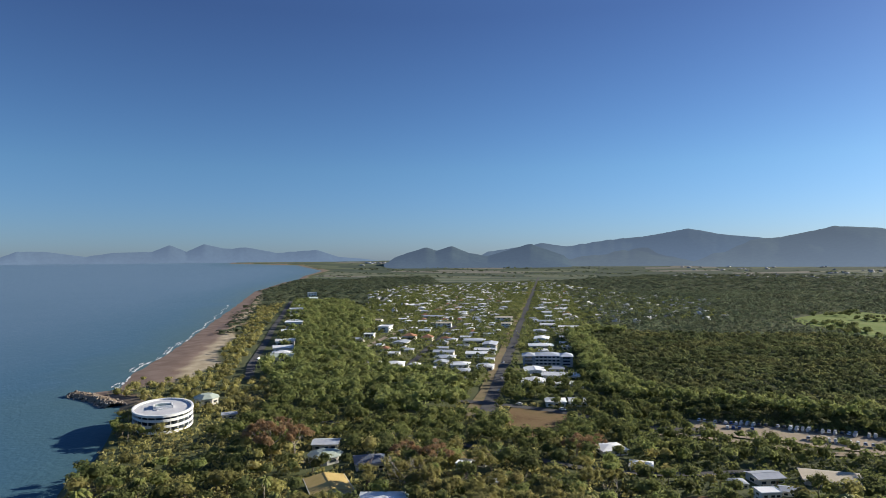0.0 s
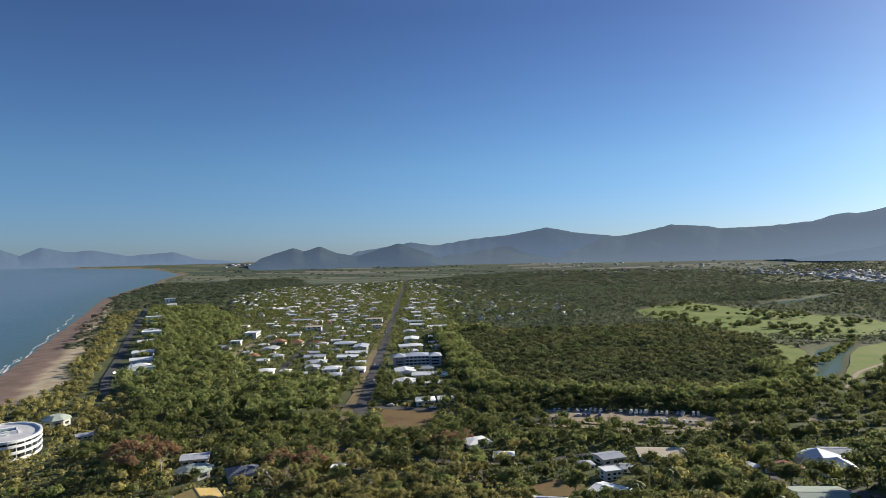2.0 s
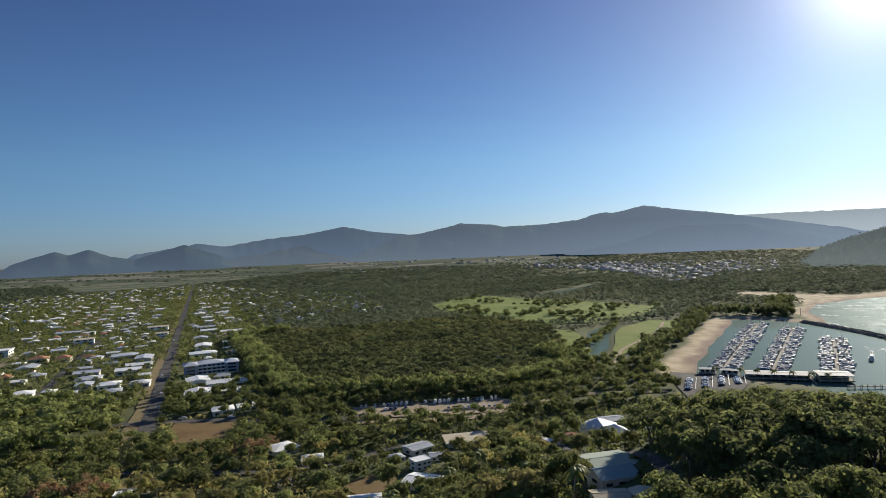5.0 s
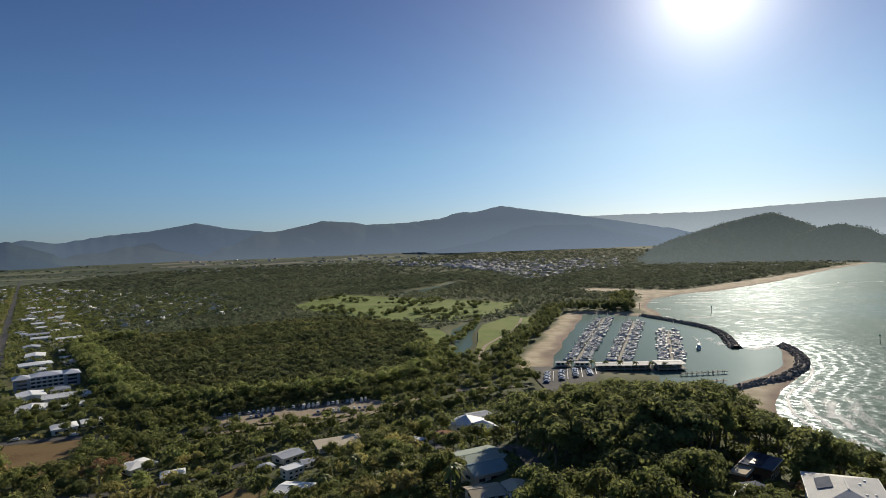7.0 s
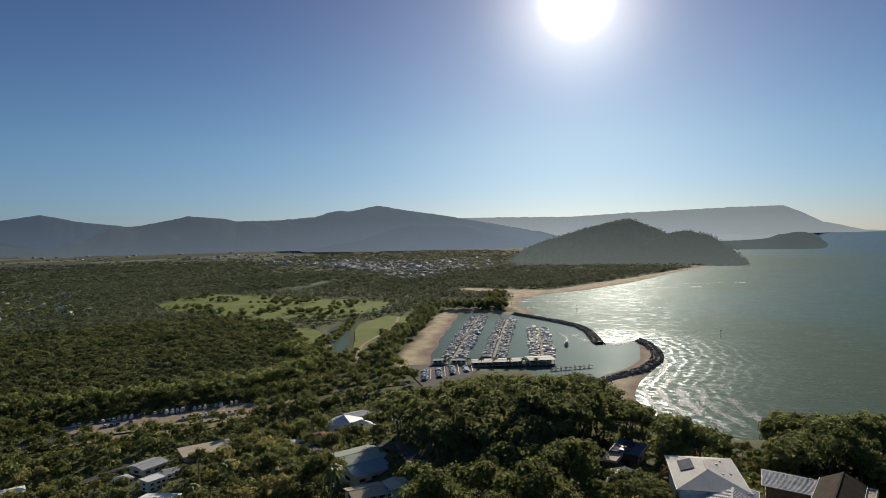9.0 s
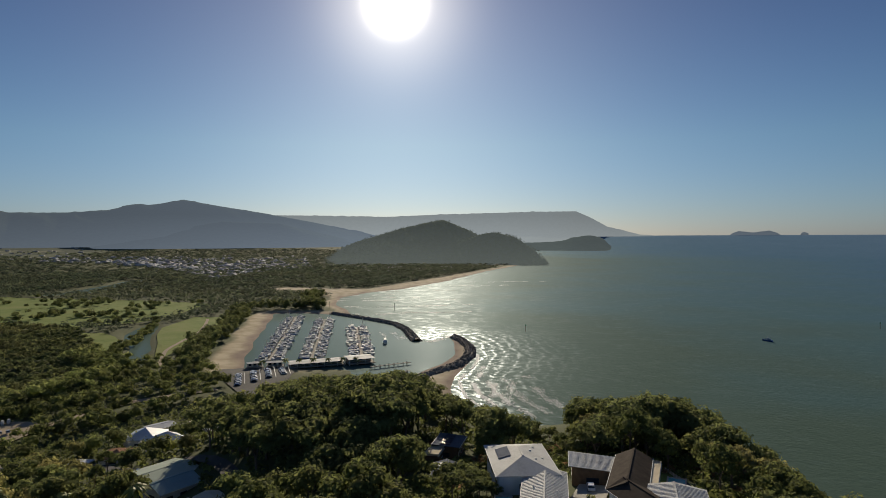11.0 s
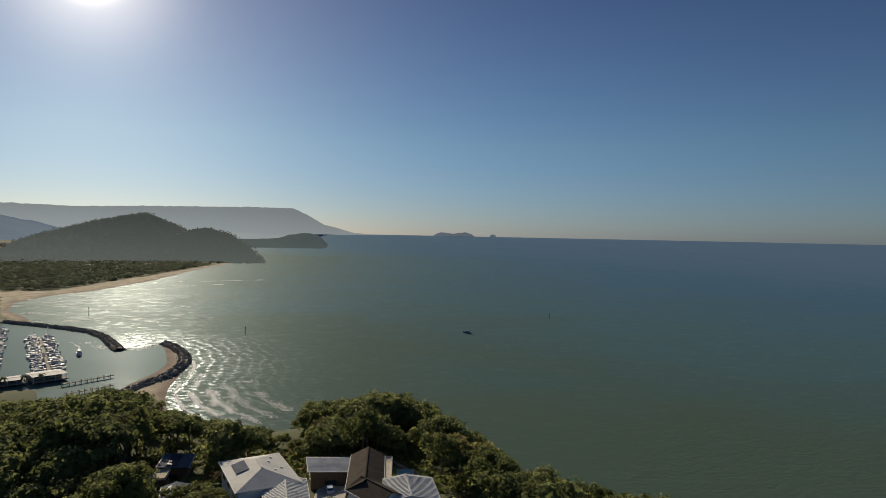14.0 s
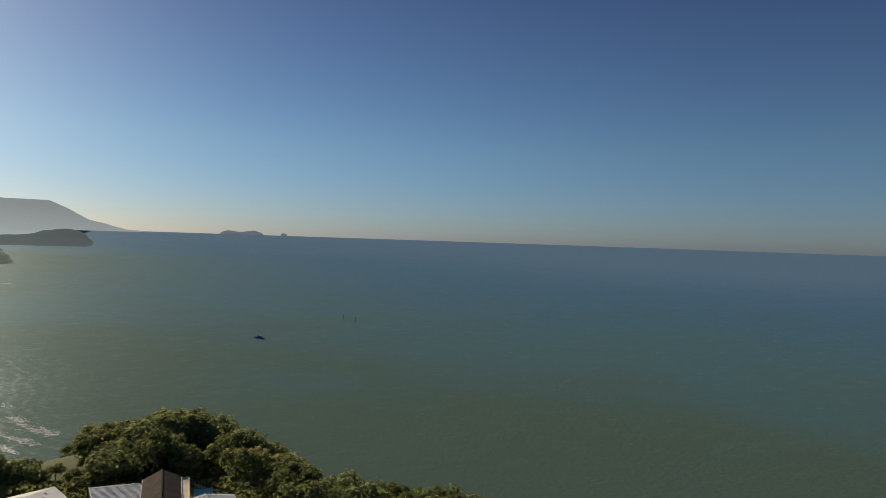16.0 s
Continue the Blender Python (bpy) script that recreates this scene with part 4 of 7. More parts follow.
k = (sd > 26) & (rr_ > 840) & (rr_ < 2150) & (aa_ > 26) & (aa_ < 66) & ((gx > 800) | (gy > 1200)) & ~((rr_ > np.interp(aa_, (30, 38, 41.5, 43, 47, 52, 66), (2000, 1900, 1600, 1600, 1800, 2000, 2100))) & (rng.uniform(0, 1, len(gx)) < 0.6))
wood("mangrove_belt", gx[k], gy[k], 7.4, 7.5, 14, 2.1, M_FARLEAF, "flat dark green mangrove belt behind the marina", flat=0.45, rise=1.1)
gx, gy = scatter(-1500, 3000, 560, 3900, 27.0, 5.0)
sd, _ = shore(gx, gy)
rr_, aa_ = np.hypot(gx, gy), np.degrees(np.arctan2(gx, gy))
k = (sd > 28) & (rr_ > 900) & (rr_ < 3900) & ((gx > 800) | (gy > 1900) | (gx < -330)) & (aa_ < 72)
k &= ~((aa_ > 31) & (aa_ < 50) & (rr_ > 1750) & (rr_ < 3300) & (rng.uniform(0, 1, len(gx)) < 0.4))
k &= rr_ < field_start(aa_) + 40
wood("bush", gx[k], gy[k], 14.0, 6.0, 14, 4.2, M_FARLEAF, "low green bush covering the far plain", flat=0.3, rise=2.2)
ga, gr = rng.uniform(-20, 60, 2600), rng.uniform(3450, 4400, 2600)
wx, wy = gr * np.sin(np.radians(ga)), gr * np.cos(np.radians(ga))
sd, _ = shore(wx, wy)
k = (sd > 80) & (np.sin(gr / 45 + ga) > 0.1) & (gr < np.where(ga > 8, 3900, 4150))
wood("hedgerows", wx[k], wy[k], 13.0, 5.0, 10, 4.0, M_FARLEAF, "dark tree lines between distant fields", flat=0.3)
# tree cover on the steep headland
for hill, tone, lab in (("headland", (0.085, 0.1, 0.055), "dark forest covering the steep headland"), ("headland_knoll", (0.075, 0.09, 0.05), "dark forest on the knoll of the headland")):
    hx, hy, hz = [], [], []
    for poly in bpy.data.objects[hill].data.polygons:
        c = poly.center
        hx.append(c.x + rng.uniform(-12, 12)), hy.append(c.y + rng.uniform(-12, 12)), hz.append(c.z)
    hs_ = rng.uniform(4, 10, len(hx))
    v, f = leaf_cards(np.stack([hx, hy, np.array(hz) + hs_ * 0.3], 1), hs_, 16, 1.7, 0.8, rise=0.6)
    # the leaves get the painted haze emission too
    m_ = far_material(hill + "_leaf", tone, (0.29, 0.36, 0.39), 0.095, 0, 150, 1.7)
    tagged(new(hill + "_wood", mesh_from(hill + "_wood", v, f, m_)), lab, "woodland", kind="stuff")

# ---- single trees ----


def tube(bm, pts, radii, sides=6):
    """A tapered tube through points."""
    rings = []
    for i, (p, r) in enumerate(zip(pts, radii)):
        d = (Vector(pts[min(i + 1, len(pts) - 1)]) - Vector(pts[max(i - 1, 0)])).normalized()
        a = d.orthogonal().normalized()
        b = d.cross(a)
        rings.append([bm.verts.new(Vector(p) + (a * math.cos(t) + b * math.sin(t)) * r) for t in [2 * math.pi * k / sides for k in range(sides)]])
    for r0, r1 in zip(rings, rings[1:]):
        for k in range(sides):
            bm.faces.new((r0[k], r0[(k + 1) % sides], r1[(k + 1) % sides], r1[k]))
    bm.faces.new(rings[-1])
    bm.faces.new(rings[0][::-1])


def part(name, bm, mat, parent, label=""):
    me = bpy.data.meshes.new(name)
    bm.to_mesh(me)
    bm.free()
    me.materials.append(mat)
    ob = new(name, me)
    ob.parent = parent
    if label:
        ob["label"] = label
    return ob


def empty(name, label="", category="", group="", kind=""):
    ob = new(name)
    ob.empty_display_size = 0.5
    return tagged(ob, label, category, group, kind)


def limbs(bm, rand, height, spread, count, thick):
    top = (rand.uniform(-0.5, 0.5), rand.uniform(-0.5, 0.5), height * 0.62)
    tube(bm, [(0, 0, -1.0), (0.1, 0.05, height * 0.25), top], [thick, thick * 0.75, thick * 0.4])
    tips = []
    for i in range(count):
        a = 2 * math.pi * i / count + rand.uniform(-0.4, 0.4)
        s = spread * rand.uniform(0.45, 0.8)
        h0 = height * rand.uniform(0.3, 0.6)
        tip = (s * math.cos(a), s * math.sin(a), height * rand.uniform(0.68, 0.9))
        mid = (s * 0.45 * math.cos(a + 0.3), s * 0.45 * math.sin(a + 0.3), (h0 + tip[2]) / 2)
        tube(bm, [(0, 0, h0), mid, tip], [thick * 0.45, thick * 0.3, thick * 0.1], 5)
        tips.append(tip)
    return tips


def make_tree(kind, seed, leaf, label, height=10.0, spread=5.0, cards=430, size=0.42, flat=0.7):
    global rng
    rand, keep_rng = random.Random(seed), rng
    rng = np.random.default_rng(seed)
    t = empty(kind, label, "tree", kind.replace("_", " ") + "s of the hill and gardens")
    bm = bmesh.new()
    tips = limbs(bm, rand, height, spread, 5, 0.28)
    part("trunk", bm, M_BARK, t)
    blobs = [(x * 0.9, y * 0.9, z) for x, y, z in tips] + [(0, 0, height * 0.86)] + [(rand.uniform(-1, 1) * spread * 0.5, rand.uniform(-1, 1) * spread * 0.5, height * rand.uniform(0.55, 0.8)) for _ in range(3)]
    rad = np.array([spread * rand.uniform(0.36, 0.52) for _ in blobs])
    c = new("crown", foliage("crown", np.array(blobs), rad, int(cards * 1.8) // len(blobs), size * 0.8, leaf, flat, -0.6, vary=0.2))
    c.parent = t
    rng = keep_rng
    return t


def make_bare_tree(seed, label, height=13.0, leaf=None):
    rand = random.Random(seed)
    t = empty("bare_tree" if leaf is None else "rusty_tree", label, "tree", "dry trees")
    bm = bmesh.new()
    tube(bm, [(0, 0, -1), (0.1, 0, height * 0.2), (0, 0.2, height * 0.42)], [0.4, 0.32, 0.24])
    part("trunk", bm, M_PALEBARK, t)
    bm = bmesh.new()
    tips = []

    def grow(p, d, length, r, depth):
        q = p + d * length
        tube(bm, [p, (p + q) / 2 + Vector((rand.uniform(-1, 1), rand.uniform(-1, 1), 0.3)) * length * 0.08, q], [r, r * 0.8, r * 0.55], 5 if depth < 2 else 4)
        if depth == 4:
            tips.append(q)
            return
        for _ in range(3):
            e = (d + Vector((rand.uniform(-1, 1), rand.uniform(-1, 1), rand.uniform(-0.25, 0.6))) * 0.75).normalized()
            grow(q, e, length * rand.uniform(0.6, 0.8), r * 0.55, depth + 1)

    for i in range(4):
        a = i * 1.6 + rand.uniform(-0.3, 0.3)
        grow(Vector((0, 0.1, height * rand.uniform(0.2, 0.42))), Vector((math.cos(a), math.sin(a), rand.uniform(0.5, 1.3))).normalized(), height * 0.24, 0.16, 1)
    part("bare_crown", bm, M_PALEBARK, t, "pale leafless branches")
    if leaf:
        tips = np.array(tips)
        v, f = leaf_cards(tips, np.full(len(tips), 1.3), 14, 0.38, 0.8, -1)
        c = new("crown", mesh_from("crown", v, f, leaf))
        c.parent = t
    return t


M_PALM = material("palm_frond", [(0.15, 0.17, 0.05), (0.23, 0.245, 0.075), (0.32, 0.29, 0.11)], 0.15, 0.5, coords="World", random_mix=0.25, island=True, translucent=0.25)


def make_palm(seed, label, height=9.0):
    rand = random.Random(seed)
    t = empty("palm", label, "palm tree", "palms")
    bm = bmesh.new()
    lean = (rand.uniform(-0.8, 0.8), rand.uniform(-0.8, 0.8))
    tube(bm, [(0, 0, -1), (lean[0] * 0.3, lean[1] * 0.3, height * 0.5), (lean[0], lean[1], height)], [0.24, 0.17, 0.15])
    part("trunk", bm, M_PALEBARK, t)
    bm = bmesh.new()
    for i in range(22):
        a = i * 2.4 + rand.uniform(-0.2, 0.2)
        up = rand.uniform(-0.25, 0.95)
        length = rand.uniform(2.4, 3.3)
        c, s = math.cos(a), math.sin(a)
        prev = None
        for j in range(6):
            q = j / 5
            p = Vector((lean[0] + c * length * q, lean[1] + s * length * q, height + length * (up * q - 0.95 * q * q)))
            w = 0.5 * math.sin(math.pi * min(1, 0.12 + 0.86 * q)) + 0.03
            sag = Vector((0, 0, -w * 0.5))
            ring = [bm.verts.new(p + Vector((-s, c, 0)) * w + sag), bm.verts.new(p), bm.verts.new(p - Vector((-s, c, 0)) * w + sag)]
            if prev:
                bm.faces.new((prev[0], prev[1], ring[1], ring[0]))
                bm.faces.new((prev[1], prev[2], ring[2], ring[1]))
            prev = ring
    part("crown", bm, M_PALM, t, "drooping feather-leaved palm crown")
    return t


PROTO = [make_tree(kd, s, m, lab, h, sp, n, sz, fl) for kd, s, m, lab, h, sp, n, sz, fl in (
    ("garden_tree", 1, M_LEAF, "broad green tree with rounded crown on the slope", 10, 5.2, 640, 0.40, 0.7),
    ("fig_tree", 2, M_DARKLEAF, "dark green spreading tree on the slope", 11, 5.6, 680, 0.42, 0.65),
    ("gum_tree", 3, M_LEAF, "tall green gum tree with open crown", 13, 4.6, 560, 0.36, 0.8),
    ("fig_tree", 4, M_DARKLEAF, "dense dark fig tree on the slope", 10, 6.2, 760, 0.42, 0.65),
    ("gum_tree", 5, M_SCRUB, "olive green tree with thin crown", 9, 4.4, 460, 0.38, 0.75),
    ("gum_tree", 6, M_SCRUB, "yellowish green dry-season tree", 11, 4.8, 520, 0.38, 0.8),
    ("garden_tree", 7, M_PAPERBARK, "bright green leafy garden tree", 9, 4.8, 560, 0.4, 0.7))]
PALMS = [make_palm(s, "slender palm with drooping fronds", h) for s, h in ((21, 8.5), (22, 10.5), (23, 6.5))]
BARE = [make_bare_tree(31, "tall pale leafless tree in dry season", 14), make_bare_tree(32, "small pale leafless tree in dry season", 10)]
RUSTY = [make_bare_tree(41, "tree with rusty brown dry leaves", 13, M_RUST), make_bare_tree(42, "tree with thin rusty brown dry leaves", 11, M_RUST)]


def plant(proto, x, y, size=1.0, turn=0.0, stretch=1.0):
    z = float(ground_height(np.array(x), np.array(y))) - 0.1
    return copy_thing(proto, Matrix.Translation((x, y, z)) @ Matrix.Rotation(turn, 4, "Z") @ Matrix.Diagonal((size, size, size * stretch, 1)))


place = random.Random(5)
# bearing and slope, from the viewer, of the skyline that sizes crowns above the cliff and the cove
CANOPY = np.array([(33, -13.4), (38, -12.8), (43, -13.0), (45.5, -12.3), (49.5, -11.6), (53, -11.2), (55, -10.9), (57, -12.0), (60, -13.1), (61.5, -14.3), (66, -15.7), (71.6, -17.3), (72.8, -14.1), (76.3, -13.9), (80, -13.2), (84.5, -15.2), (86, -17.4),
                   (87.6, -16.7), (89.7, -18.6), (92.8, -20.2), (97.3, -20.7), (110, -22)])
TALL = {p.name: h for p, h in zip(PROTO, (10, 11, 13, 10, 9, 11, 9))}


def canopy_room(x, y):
    """How high a tree on the seaward slope may stand under the viewer's CANOPY line."""
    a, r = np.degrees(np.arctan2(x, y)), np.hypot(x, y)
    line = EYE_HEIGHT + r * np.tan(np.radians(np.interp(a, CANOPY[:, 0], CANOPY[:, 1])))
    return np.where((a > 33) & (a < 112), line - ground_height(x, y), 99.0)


gx, gy = scatter(-300, 345, -130, 335, 9.2)
sd, _ = shore(gx, gy)
ga = np.degrees(np.arctan2(gx, gy))
gr = np.hypot(gx, gy)
k = is_near(gx, gy) & (sd > np.where((gx > 285) & (gy > 120), 12, 5)) & ~((np.degrees(np.arctan2(gx, gy)) > 57) & (np.degrees(np.arctan2(gx, gy)) < 87) & (np.hypot(gx, gy) < 152)) & (ga > -50) & (ga < 135) & (gr > np.where(ga > 40, 100, 185))
single = (gr < 238) | ((gr < 290) & (place.random() < 2) & (np.sin(gx * 12.9 + gy * 78.2) > 0.25))
far_k = k & ~single
for shade, mat, lab in ((0, M_PAPERBARK, "mixed green trees among village houses"), (1, M_SCRUB, "olive green trees among village houses"), (2, M_DARKLEAF, "dark green trees among village houses")):
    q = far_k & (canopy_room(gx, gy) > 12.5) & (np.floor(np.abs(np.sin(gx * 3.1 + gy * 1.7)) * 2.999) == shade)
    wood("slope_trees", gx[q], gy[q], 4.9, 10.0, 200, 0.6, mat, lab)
k &= single
for x, y in zip(gx[k], gy[k]):
    if x < -95 and y < 300:
        proto = place.choice(PALMS + PALMS + [PROTO[4], PROTO[5], PROTO[6]])
    elif x < 40:
        proto = place.choice([PROTO[6], PROTO[4], PROTO[5], PROTO[4], PROTO[5], PROTO[5], BARE[1], PALMS[0]])
    elif math.hypot(x - 205, y - 150) < 85:
        proto = place.choice([PROTO[0], PROTO[1], PROTO[3], PROTO[1], PROTO[3]])
    elif y < 130:
        proto = place.choice([PROTO[0], PROTO[1], PROTO[3], PROTO[2], PROTO[4]])
    else:
        proto = place.choice([PROTO[0], PROTO[1], PROTO[2], PROTO[5], PROTO[6], PALMS[1]])
    big_ = 1.3 if y < 190 and x > 60 else 1.0
    size_ = big_ * place.uniform(0.8, 1.25)
    tall_ = TALL.get(proto.name, 10) * size_
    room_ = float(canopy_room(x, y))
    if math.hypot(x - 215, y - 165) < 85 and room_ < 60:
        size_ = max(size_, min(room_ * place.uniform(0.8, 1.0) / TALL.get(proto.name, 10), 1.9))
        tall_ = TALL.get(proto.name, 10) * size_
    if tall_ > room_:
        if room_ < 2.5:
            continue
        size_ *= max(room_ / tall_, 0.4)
    plant(proto, x, y, size_, place.uniform(0, 6.28), place.uniform(0.85, 1.1))
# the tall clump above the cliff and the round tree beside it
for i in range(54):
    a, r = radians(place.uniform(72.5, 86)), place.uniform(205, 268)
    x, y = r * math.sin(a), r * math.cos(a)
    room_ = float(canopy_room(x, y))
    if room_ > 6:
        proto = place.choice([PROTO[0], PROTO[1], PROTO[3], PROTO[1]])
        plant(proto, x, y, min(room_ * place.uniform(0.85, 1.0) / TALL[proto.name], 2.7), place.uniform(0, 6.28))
for x, y, s in ((139, 77, 0.75), (134, 73, 0.7), (143, 76.5, 0.6), (130, 68, 0.6), (136, 80, 0.8), (128, 74, 0.8), (135.5, 67, 0.38), (138, 69.5, 0.42), (134, 64.5, 0.3), (141, 72, 0.5)):
    plant(PROTO[1], x, y, s, x)
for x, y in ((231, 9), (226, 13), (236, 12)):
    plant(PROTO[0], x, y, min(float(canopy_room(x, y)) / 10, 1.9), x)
for x, y, s in ((-127, 298, 1.7), (-118, 306, 1.4), (-135, 306, 1.35), (22, 316, 1.0), (30, 320, 0.9), (-44, 292, 1.1), (-60, 296, 1.0)):
    plant(RUSTY[0], x, y, s, x)
for x, y, s in ((-52, 258, 1.35), (-72, 280, 0.9), (-5, 262, 0.9), (12, 258, 0.9), (-100, 282, 0.7), (-30, 262, 0.8)):
    plant(BARE[0], x, y, s, x)
# palms and trees crowding the foot of the round building
for i in range(13):
    a = radians(150 + i * 10)
    plant(place.choice([PALMS[0], PALMS[2], PROTO[6], PROTO[5]]), -215 + 24 * math.sin(a), 351 + 30 * math.cos(a), place.uniform(0.85, 1.1), i)
for ob in PROTO + PALMS + BARE + RUSTY:
    for o in (*ob.children_recursive, ob):
        bpy.data.objects.remove(o)

# shrubs and saplings under and between the trees
gx, gy = scatter(-300, 345, -130, 430, 5.0, 0.5)
sd, _ = shore(gx, gy)
ga, gr = np.degrees(np.arctan2(gx, gy)), np.hypot(gx, gy)
k = (sd > np.where((gx > 285) & (gy > 120) & (gx < 345), 9, 4)) & (ga > -50) & (ga < 135) & (gr > np.where(ga > 40, 100, 185)) & (gr < 470) & ~inside(MANGROVE, gx, gy) & ~inside(WEST_WOOD, gx, gy)
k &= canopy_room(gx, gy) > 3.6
q = k & (gx < 45)
wood("undergrowth", gx[q], gy[q], 2.9, 3.2, 13, 0.85, M_SCRUB, "olive undergrowth of dry shrubs and saplings", "undergrowth", flat=0.7, low=-0.1)
k &= gx >= 45
wood("undergrowth", gx[k], gy[k], 2.9, 3.2, 13, 0.85, M_LEAF, "green undergrowth of shrubs and saplings", "undergrowth", flat=0.7, low=-0.1)

# gardens between the hill houses
gx, gy = np.meshgrid(np.arange(118, 200, 2.3), np.arange(0, 112, 2.3))
gx, gy = (gx + rng.uniform(-1, 1, gx.shape)).ravel(), (gy + rng.uniform(-1, 1, gy.shape)).ravel()
k = (ground_height(gx, gy) > 3) & (wobble(gx, gy, 7.0) > -0.45) & (np.hypot(gx - 146, gy - 44.5) > 7) & (np.hypot(gx - 133, gy - 38) > 6) & (np.hypot(gx - 162.5, gy - 26.8) > 5) & (np.hypot(gx - 129.5, gy - 61.6) > 5)
for hx_, hy_, w_ in HILL_SITES:
    k &= np.hypot(gx - hx_, gy - hy_) > w_ * 0.5 + 1.2
for mat, lab, c0, c1 in ((M_LEAF, "green garden shrubs between hill houses", -9, 0.0), (M_PAPERBARK, "bright green garden shrubs between hill houses", 0.0, 0.5), (M_RUST, "rusty brown garden shrubs between hill houses", 0.5, 9)):
    w_ = wobble(gx, gy, 4.1)
    q = k & (w_ > c0) & (w_ <= c1)
    wood("garden_shrubs", gx[q], gy[q], 1.5, 1.9, 30, 0.4, mat, lab, "shrubs", flat=0.75, low=-0.2)

# trees on the crown of the hill, round and behind the viewer
gx, gy = scatter(-190, 260, -165, 190, 8.5)
ga, gr = np.degrees(np.arctan2(gx, gy)), np.hypot(gx, gy)
sd, _ = shore(gx, gy)
k = (sd > 6) & (gr < np.where((ga > 40) & (ga < 135), 96, np.where((ga > -50) & (ga <= 40), 180, 260)))
wood("hilltop_trees", gx[k], gy[k], 4.6, 7.5, 34, 1.0, M_LEAF, "green trees covering the crown of the hill")


# ---- buildings ----
M_WHITEROOF = material("white_roof_metal", [(0.72, 0.73, 0.73), (0.82, 0.82, 0.81)], 0.3, 0.55, 0.1, random_mix=0.1, spec=0.2)
M_OFFWHITE = material("off_white_roof", [(0.4, 0.4, 0.39), (0.52, 0.52, 0.5), (0.58, 0.58, 0.56)], 0.2, 0.7, 0.15, spec=0.08)
M_GREYROOF = material("grey_roof_metal", [(0.38, 0.41, 0.46), (0.5, 0.52, 0.56)], 0.3, 0.55, 0.1, random_mix=0.25, spec=0.2)
M_CREAMROOF = material("cream_roof", [(0.5, 0.43, 0.32), (0.6, 0.53, 0.42)], 0.3, 0.85, 0.1, random_mix=0.15, spec=0.03)
M_BROWNROOF = material("terracotta_roof", [(0.3, 0.15, 0.09), (0.4, 0.22, 0.14)], 0.5, 0.85, 0.3, random_mix=0.2, spec=0.03)
M_TANROOF = material("tan_roof", [(0.48, 0.34, 0.12), (0.6, 0.45, 0.2)], 0.3, 0.85, 0.1, spec=0.03)
M_GREENROOF = material("pale_green_roof", [(0.36, 0.42, 0.36), (0.45, 0.5, 0.43)], 0.3, 0.85, 0.1, spec=0.03)
M_TEALROOF = material("blue_green_roof", [(0.24, 0.35, 0.37), (0.32, 0.43, 0.44)], 0.3, 0.85, 0.1, spec=0.03)
M_DARKROOF = material("dark_roof", [(0.045, 0.036, 0.03), (0.085, 0.068, 0.057)], 0.5, 0.85, 0.2, spec=0.02)
M_SLATEROOF = material("blue_grey_roof", [(0.1, 0.12, 0.16), (0.16, 0.18, 0.22)], 0.5, 0.85, 0.1, spec=0.03)
M_WALL = material("painted_wall", [(0.62, 0.58, 0.5), (0.72, 0.68, 0.6)], 0.4, 0.8, 0.1, random_mix=0.2)
M_WHITEWALL = material("white_paint", [(0.74, 0.74, 0.72), (0.82, 0.82, 0.8)], 0.4, 0.7, 0.05)
M_TRIM = material("fascia_paint", [(0.6, 0.6, 0.58), (0.72, 0.72, 0.7)], 1.0, 0.6)
M_GLASS = material("window_glass", [(0.02, 0.03, 0.035), (0.05, 0.06, 0.07)], 0.8, 0.08, spec=0.6)
M_DOOR = material("door_timber", [(0.16, 0.1, 0.06), (0.24, 0.15, 0.09)], 1.0, 0.6)
M_CONCRETE = material("concrete", [(0.34, 0.32, 0.28), (0.46, 0.43, 0.38)], 0.25, 0.9, 0.2)
M_SOLAR = material("solar_panel", [(0.02, 0.03, 0.06), (0.035, 0.045, 0.08)], 1.0, 0.4, spec=0.12)
M_POOL = material("pool_water", [(0.1, 0.4, 0.42), (0.16, 0.5, 0.5)], 0.5, 0.08, 0.3, 2.0, spec=0.5)
M_TIMBER = material("weathered_timber", [(0.22, 0.18, 0.14), (0.32, 0.27, 0.21)], 1.0, 0.85, 0.3)
M_RUBBER = material("black_rubber", [(0.02, 0.02, 0.02), (0.035, 0.035, 0.035)], 3.0, 0.8)


def box(bm, cx, cy, cz, sx, sy, sz, turn=0.0):
    m = Matrix.Translation((cx, cy, cz)) @ Matrix.Rotation(turn, 4, "Z") @ Matrix.Diagonal((sx, sy, sz, 1))
    return bmesh.ops.create_cube(bm, size=1.0, matrix=m)["verts"]


def slab(bm, lower, upper):
    """A closed skin between two rings of points of equal count."""
    a = [bm.verts.new(p) for p in lower]
    b = [bm.verts.new(p) for p in upper]
    n = len(a)
    for i in range(n):
        bm.faces.new((a[i], a[(i + 1) % n], b[(i + 1) % n], b[i]))
    return a, b


